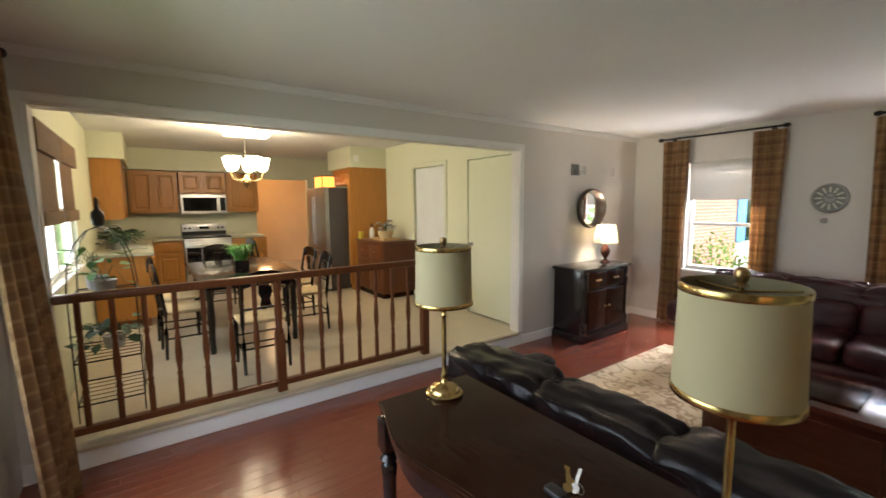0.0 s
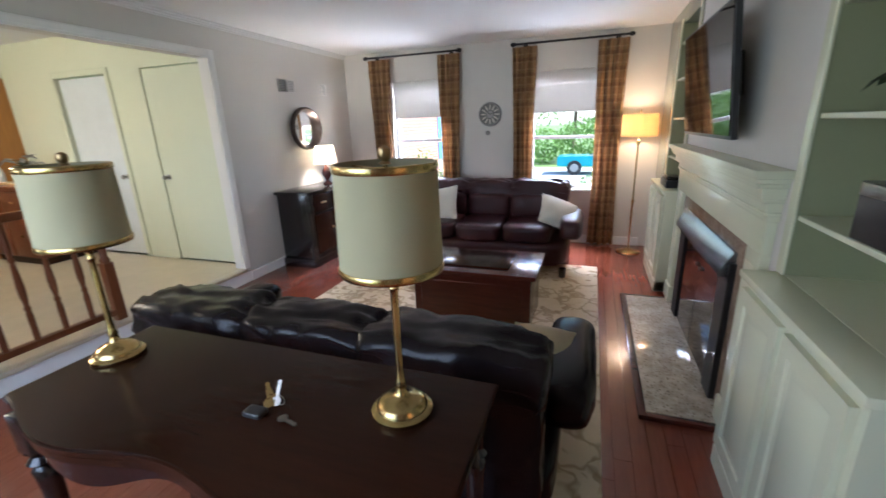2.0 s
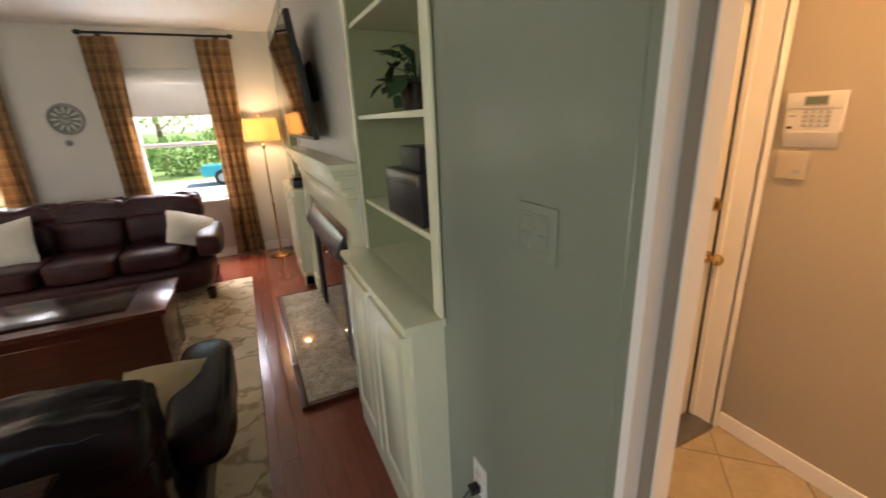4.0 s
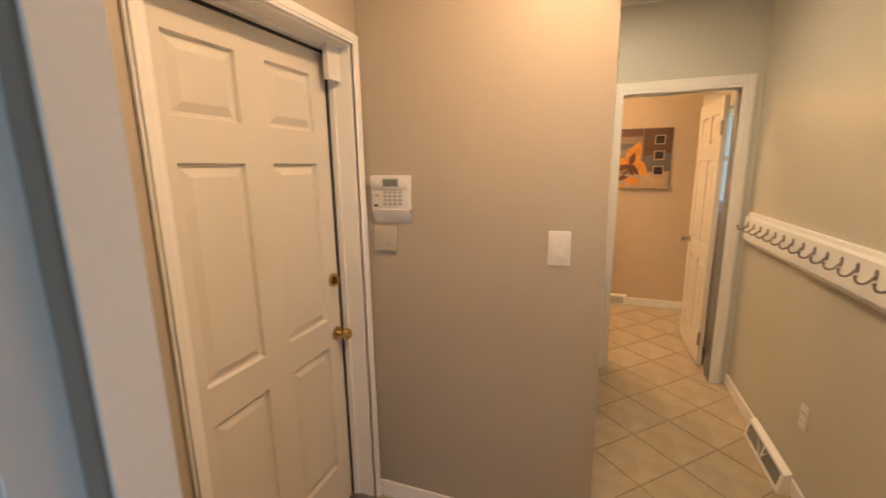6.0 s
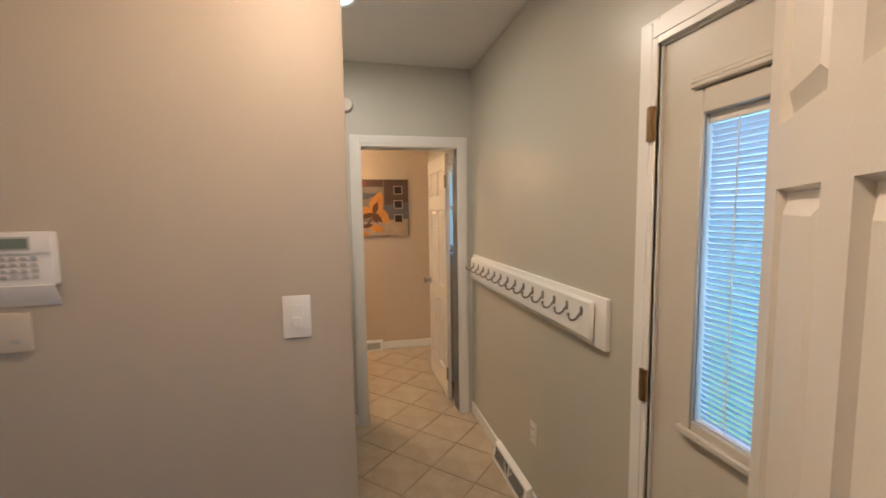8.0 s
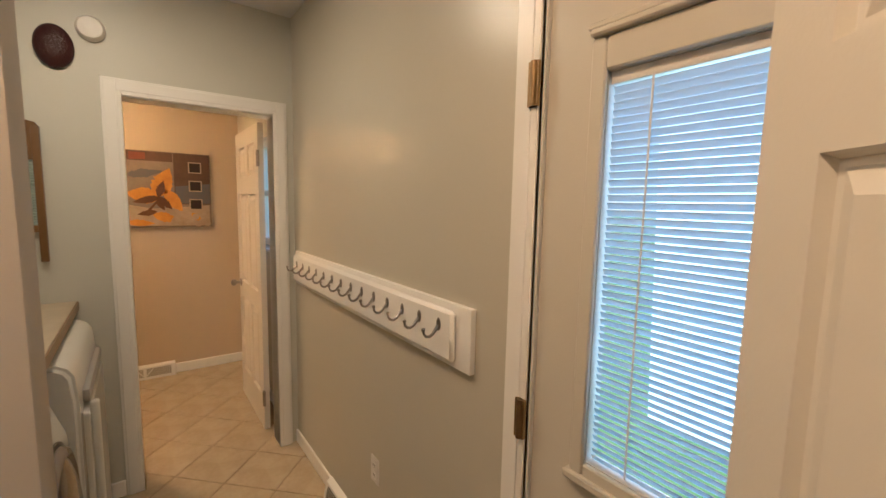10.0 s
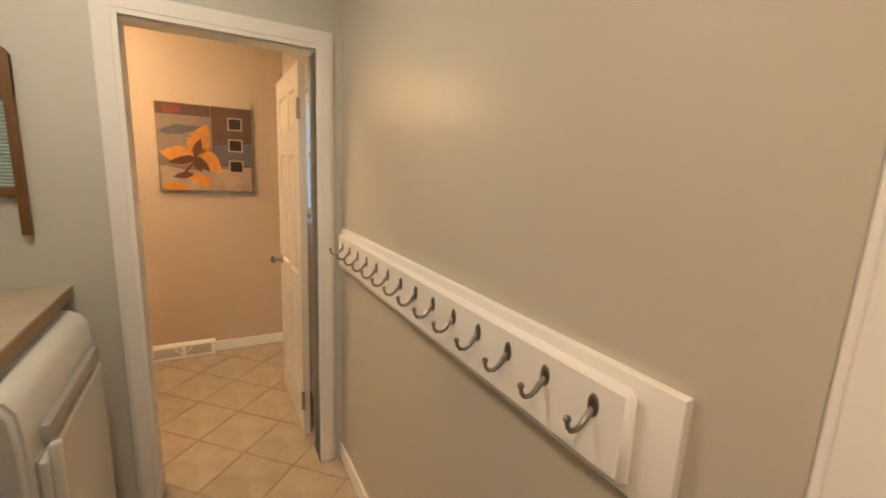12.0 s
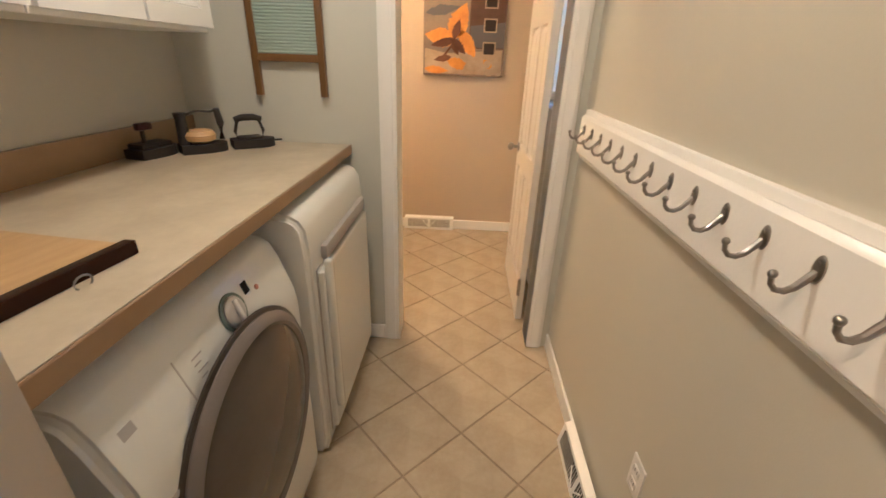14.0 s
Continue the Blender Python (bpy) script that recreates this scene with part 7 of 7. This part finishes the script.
leafy("potted_plant", pose(-6.05, 0.42, KZ + 0.857), "leafy green plant in a grey pot on the stand", 9, 0.17, 0.06, 0.08, M["leaf"], seed=21)
leafy("potted_plant", pose(-6.3, 0.36, KZ + 0.857), "round-leaved green plant on the stand", 14, 0.18, 0.02, 0.12, M["leaf"], seed=22, lift=0.2)
leafy("potted_plant", pose(-6.15, 0.44, KZ + 0.427), "dark trailing plant on the middle shelf", 40, 0.2, 0.14, 0.09, M["leaf_dark"], seed=23)
leafy("potted_plant", pose(-9.8, 0.4, KZ + 0.92), "bushy herb pot behind the sink", 60, 0.25, 0.05, 0.1, M["leaf_dark"], seed=24)
leafy("potted_plant", pose(-9.0, 0.35, KZ + 0.92), "dark leafy herb pot on the counter", 50, 0.2, 0.05, 0.09, M["leaf_dark"], seed=25)

# ---- outdoors ----
GZ = -1.25     # lawn, below the house
bm = bmesh.new()
bmesh.ops.create_grid(bm, x_segments=1, y_segments=1, size=400, matrix=pose(0, 0, GZ))
tagged(new("ground", mesh_of("ground", bm, M["grass"])), "mown green lawn round the house", "ground", kind="structure")
structure("driveway", block(-14, 10, 21.0, 28.0, GZ - 0.01, GZ + 0.03), M["asphalt"], "pale concrete driveway", "road")


def pickup(m):
    t = thing("pickup_truck", m, "turquoise pickup truck parked on the drive", "truck")
    prof = [(-2.5, 0.45), (-2.5, 0.95), (-0.6, 0.98), (-0.45, 1.55), (0.5, 1.58), (1.05, 1.05), (2.3, 0.98), (2.5, 0.8), (2.5, 0.45)]
    bm = prism(prof, "y", -0.9, 0.9)
    bmesh.ops.bevel(bm, geom=bm.edges[:], offset=0.05, segments=2, affect="EDGES")
    part("body", bm, M["truck"], t)
    for s in (-1, 1):
        part("side_window", prism([(-0.38, 1.05), (-0.3, 1.48), (0.46, 1.5), (0.88, 1.05)], "y", *sorted((s * 0.9, s * 0.912))), M["black_glass"], t)
    for x in (-1.6, 1.65):
        for s in (-1, 1):
            b = bmesh.new()
            tube(b, (x, s * 0.72, 0.38), (x, s * 0.93, 0.38), 0.38, 0.38, 24)
            wh = part("tyre", b, M["rubber"], t)
            b = bmesh.new()
            tube(b, (x, s * 0.92, 0.38), (x, s * 0.945, 0.38), 0.22, 0.2, 18)
            part("rim", b, M["pot"], wh)
    return t


pickup(pose(-1.4, 25.0, GZ + 0.03, 0, 0, 0))


def tree(m, h, seed, label):
    r = random.Random(seed)
    t = thing("tree", m, label, "tree", "trees across the drive")
    bm = bmesh.new()
    path_tube(bm, [(0, 0, 0), (0.1, 0, h * 0.3), (0, 0.1, h * 0.6), (0.1, 0.1, h * 0.9)], [0.22, 0.17, 0.11, 0.03], 8)
    tips = []
    for i in range(16):
        a, z = r.uniform(0, 6.28), h * r.uniform(0.28, 0.85)
        q = Vector((math.cos(a), math.sin(a), r.uniform(0.2, 0.8))) * h * r.uniform(0.15, 0.3)
        path_tube(bm, [(0.05, 0.05, z), tuple(Vector((0.05, 0.05, z)) + q * 0.5), tuple(Vector((0.05, 0.05, z)) + q)], [0.06, 0.04, 0.015], 6)
        tips.append(Vector((0, 0, z)) + q)
    part("trunk", bm, M["bark"], t)
    bm = bmesh.new()
    for i in range(1500):
        c = r.choice(tips) + Vector((r.gauss(0, 1), r.gauss(0, 1), r.gauss(0, 0.8))) * h * 0.09
        q = Euler((r.uniform(0, 6), r.uniform(0, 6), r.uniform(0, 6))).to_matrix()
        v = [bm.verts.new(c + q @ Vector(p)) for p in ((-0.15, 0, 0), (0, -0.09, 0.03), (0.15, 0, 0), (0, 0.09, 0.03))]
        bm.faces.new(v)
    part("crown", bm, M["sun_leaf"], t)
    return t


for x, y, h, s in ((-7, 36, 9, 1), (3.4, 37, 8, 3), (-13, 41, 11, 4), (-4, 46, 12, 5)):
    tree(pose(x, y, GZ), h, s, "broad green tree beyond the drive")


def shrub(m, rad, h, seed):
    r = random.Random(seed)
    t = thing("shrub", m, "dense green garden shrub", "shrub", "garden shrubs")
    bm, st = bmesh.new(), bmesh.new()
    k = 0.05 * max(1.0, rad / 0.6)
    for i in range(900):
        u = Vector((r.gauss(0, 1), r.gauss(0, 1), r.gauss(0, 1))).normalized() * r.uniform(0.6, 1.05)
        c = Vector((u.x * rad, u.y * rad, h * 0.5 + u.z * h * 0.5))
        q = Euler((r.uniform(0, 6), r.uniform(0, 6), r.uniform(0, 6))).to_matrix()
        v = [bm.verts.new(c + q @ Vector(p)) for p in ((-k, 0, 0), (0, -k / 2, k / 5), (k, 0, 0), (0, k / 2, k / 5))]
        bm.faces.new(v)
    for i in range(6):
        a = i * 1.05
        path_tube(st, [(0, 0, 0), (0.3 * rad * math.cos(a), 0.3 * rad * math.sin(a), h * 0.4), (0.7 * rad * math.cos(a), 0.7 * rad * math.sin(a), h * 0.8)], 0.012, 5)
    part("foliage", bm, M["sun_leaf"], t)
    part("twigs", st, M["bark"], t)
    return t


for x, y, rad, h, s in ((-5.6, 9.4, 0.6, 1.5, 1), (-4.9, 10.4, 0.6, 1.3, 4), (-2.0, 11.0, 0.6, 0.9, 2), (-5.5, 31, 1.7, 2.2, 5), (-2.6, 32, 1.9, 2.8, 6), (0.4, 31.5, 1.8, 2.4, 7), (3.2, 32, 1.9, 3.0, 8), (6.0, 31, 1.7, 2.4, 9), (-8.5, 32, 1.8, 2.6, 10)):
    shrub(pose(x, y, GZ), rad, h + (0.8 if y < 20 else 0.2), s)
t = thing("neighbour_house", pose(-10.2, 10.6, -0.45), "brick neighbouring wing with a blue shutter", "house")
part("wall", block(-4, 3.55, 0, 5, -0.8, 3.2), M["mortar"], t)
bw = bmesh.new()
for j in range(38):
    for i in range(28):
        x = 3.5 - (i + 0.5 * (j % 2)) * 0.22
        rect(bw, x - 0.205, x, -0.012, 0.002, 0.01 + j * 0.08, 0.075 + j * 0.08)
o = part("brick_courses", bw, M["brick"], t)
o["kind"] = "stuff"
bw = bmesh.new()
for j in range(38):
    for i in range(12):
        y = 0.0 + (i + 0.5 * (j % 2)) * 0.22
        rect(bw, 3.548, 3.562, y, y + 0.205, 0.01 + j * 0.08, 0.075 + j * 0.08)
o = part("brick_courses", bw, M["brick"], t)
o["kind"] = "stuff"
part("roof", prism([(-0.5, 3.2), (2.5, 4.8), (5.5, 3.2)], "x", -4.3, 3.9), M["roofing"], t)
w5 = part("window", block(3.55, 3.57, 3.2, 4.1, 1.0, 2.3), M["black_glass"], t)
part("shutter", block(3.56, 3.6, 2.6, 3.15, 1.0, 2.3, 0.01), M["siding"], t)

# ---- tile floor, laid diagonally ----
S = 0.3035
TILE = bmesh.new()
hw = 0.1486
rect(TILE, -hw, hw, -hw, hw, -0.012, 0.0, 0.002, 1)
tile_mesh = mesh_of("tile", TILE, M["tile"], False)
bm = bmesh.new()
rect(bm, -1.36, 1.8, -0.05, 1.95, -0.016, -0.004)
rect(bm, 1.8, 3.45, -0.05, 2.35, -0.016, -0.004)
floor_hall = structure("floor_hall", bm, M["grout"], "beige ceramic tile floor laid diagonally", "floor")


def clipped_tile(cx, cy, x0, x1, y0, y1):
    """The outline of a diagonal tile, cut to a rectangle."""
    k = hw * math.sqrt(2)
    pts = [(cx + k * math.cos(a * math.pi / 2), cy + k * math.sin(a * math.pi / 2)) for a in range(4)]
    for axis, limit, sign in ((0, x0, 1), (0, x1, -1), (1, y0, 1), (1, y1, -1)):
        out = []
        for p, q in zip(pts, pts[1:] + pts[:1]):
            a, b = sign * (p[axis] - limit), sign * (q[axis] - limit)
            if a >= 0:
                out.append(p)
            if a * b < 0:
                f = a / (a - b)
                out.append((p[0] + (q[0] - p[0]) * f, p[1] + (q[1] - p[1]) * f))
        pts = out
        if len(pts) < 3:
            return []
    return pts


STEP = S / math.sqrt(2)
X0, X1, Y0 = -1.352, 3.44, -0.04
for i in range(-30, 31):
    for j in range(-30, 31):
        cx, cy = 1.099 + STEP * (i + j), 0.459 + STEP + STEP * (i - j)
        y1 = 1.93 if cx < 1.8 else 2.34
        if not (X0 - STEP < cx < X1 + STEP and Y0 - STEP < cy < y1 + STEP):
            continue
        if cx - STEP >= X0 and cx + STEP <= X1 and cy - STEP >= Y0 and cy + STEP <= y1:
            o = new("tile", tile_mesh)
            o.matrix_basis = pose(cx, cy, 0, 0, 0, 45)
        else:
            q = clipped_tile(cx, cy, X0, X1, Y0, y1)
            if len(q) < 3 or max(a for a, b in q) - min(a for a, b in q) < 0.01 or max(b for a, b in q) - min(b for a, b in q) < 0.01:
                continue
            bm = prism([(a - cx, b - cy) for a, b in q], "z", -0.012, 0.0)
            o = new("tile", mesh_of("tile", bm, M["tile"], False))
            o.matrix_basis = pose(cx, cy, 0)
        o.parent = floor_hall
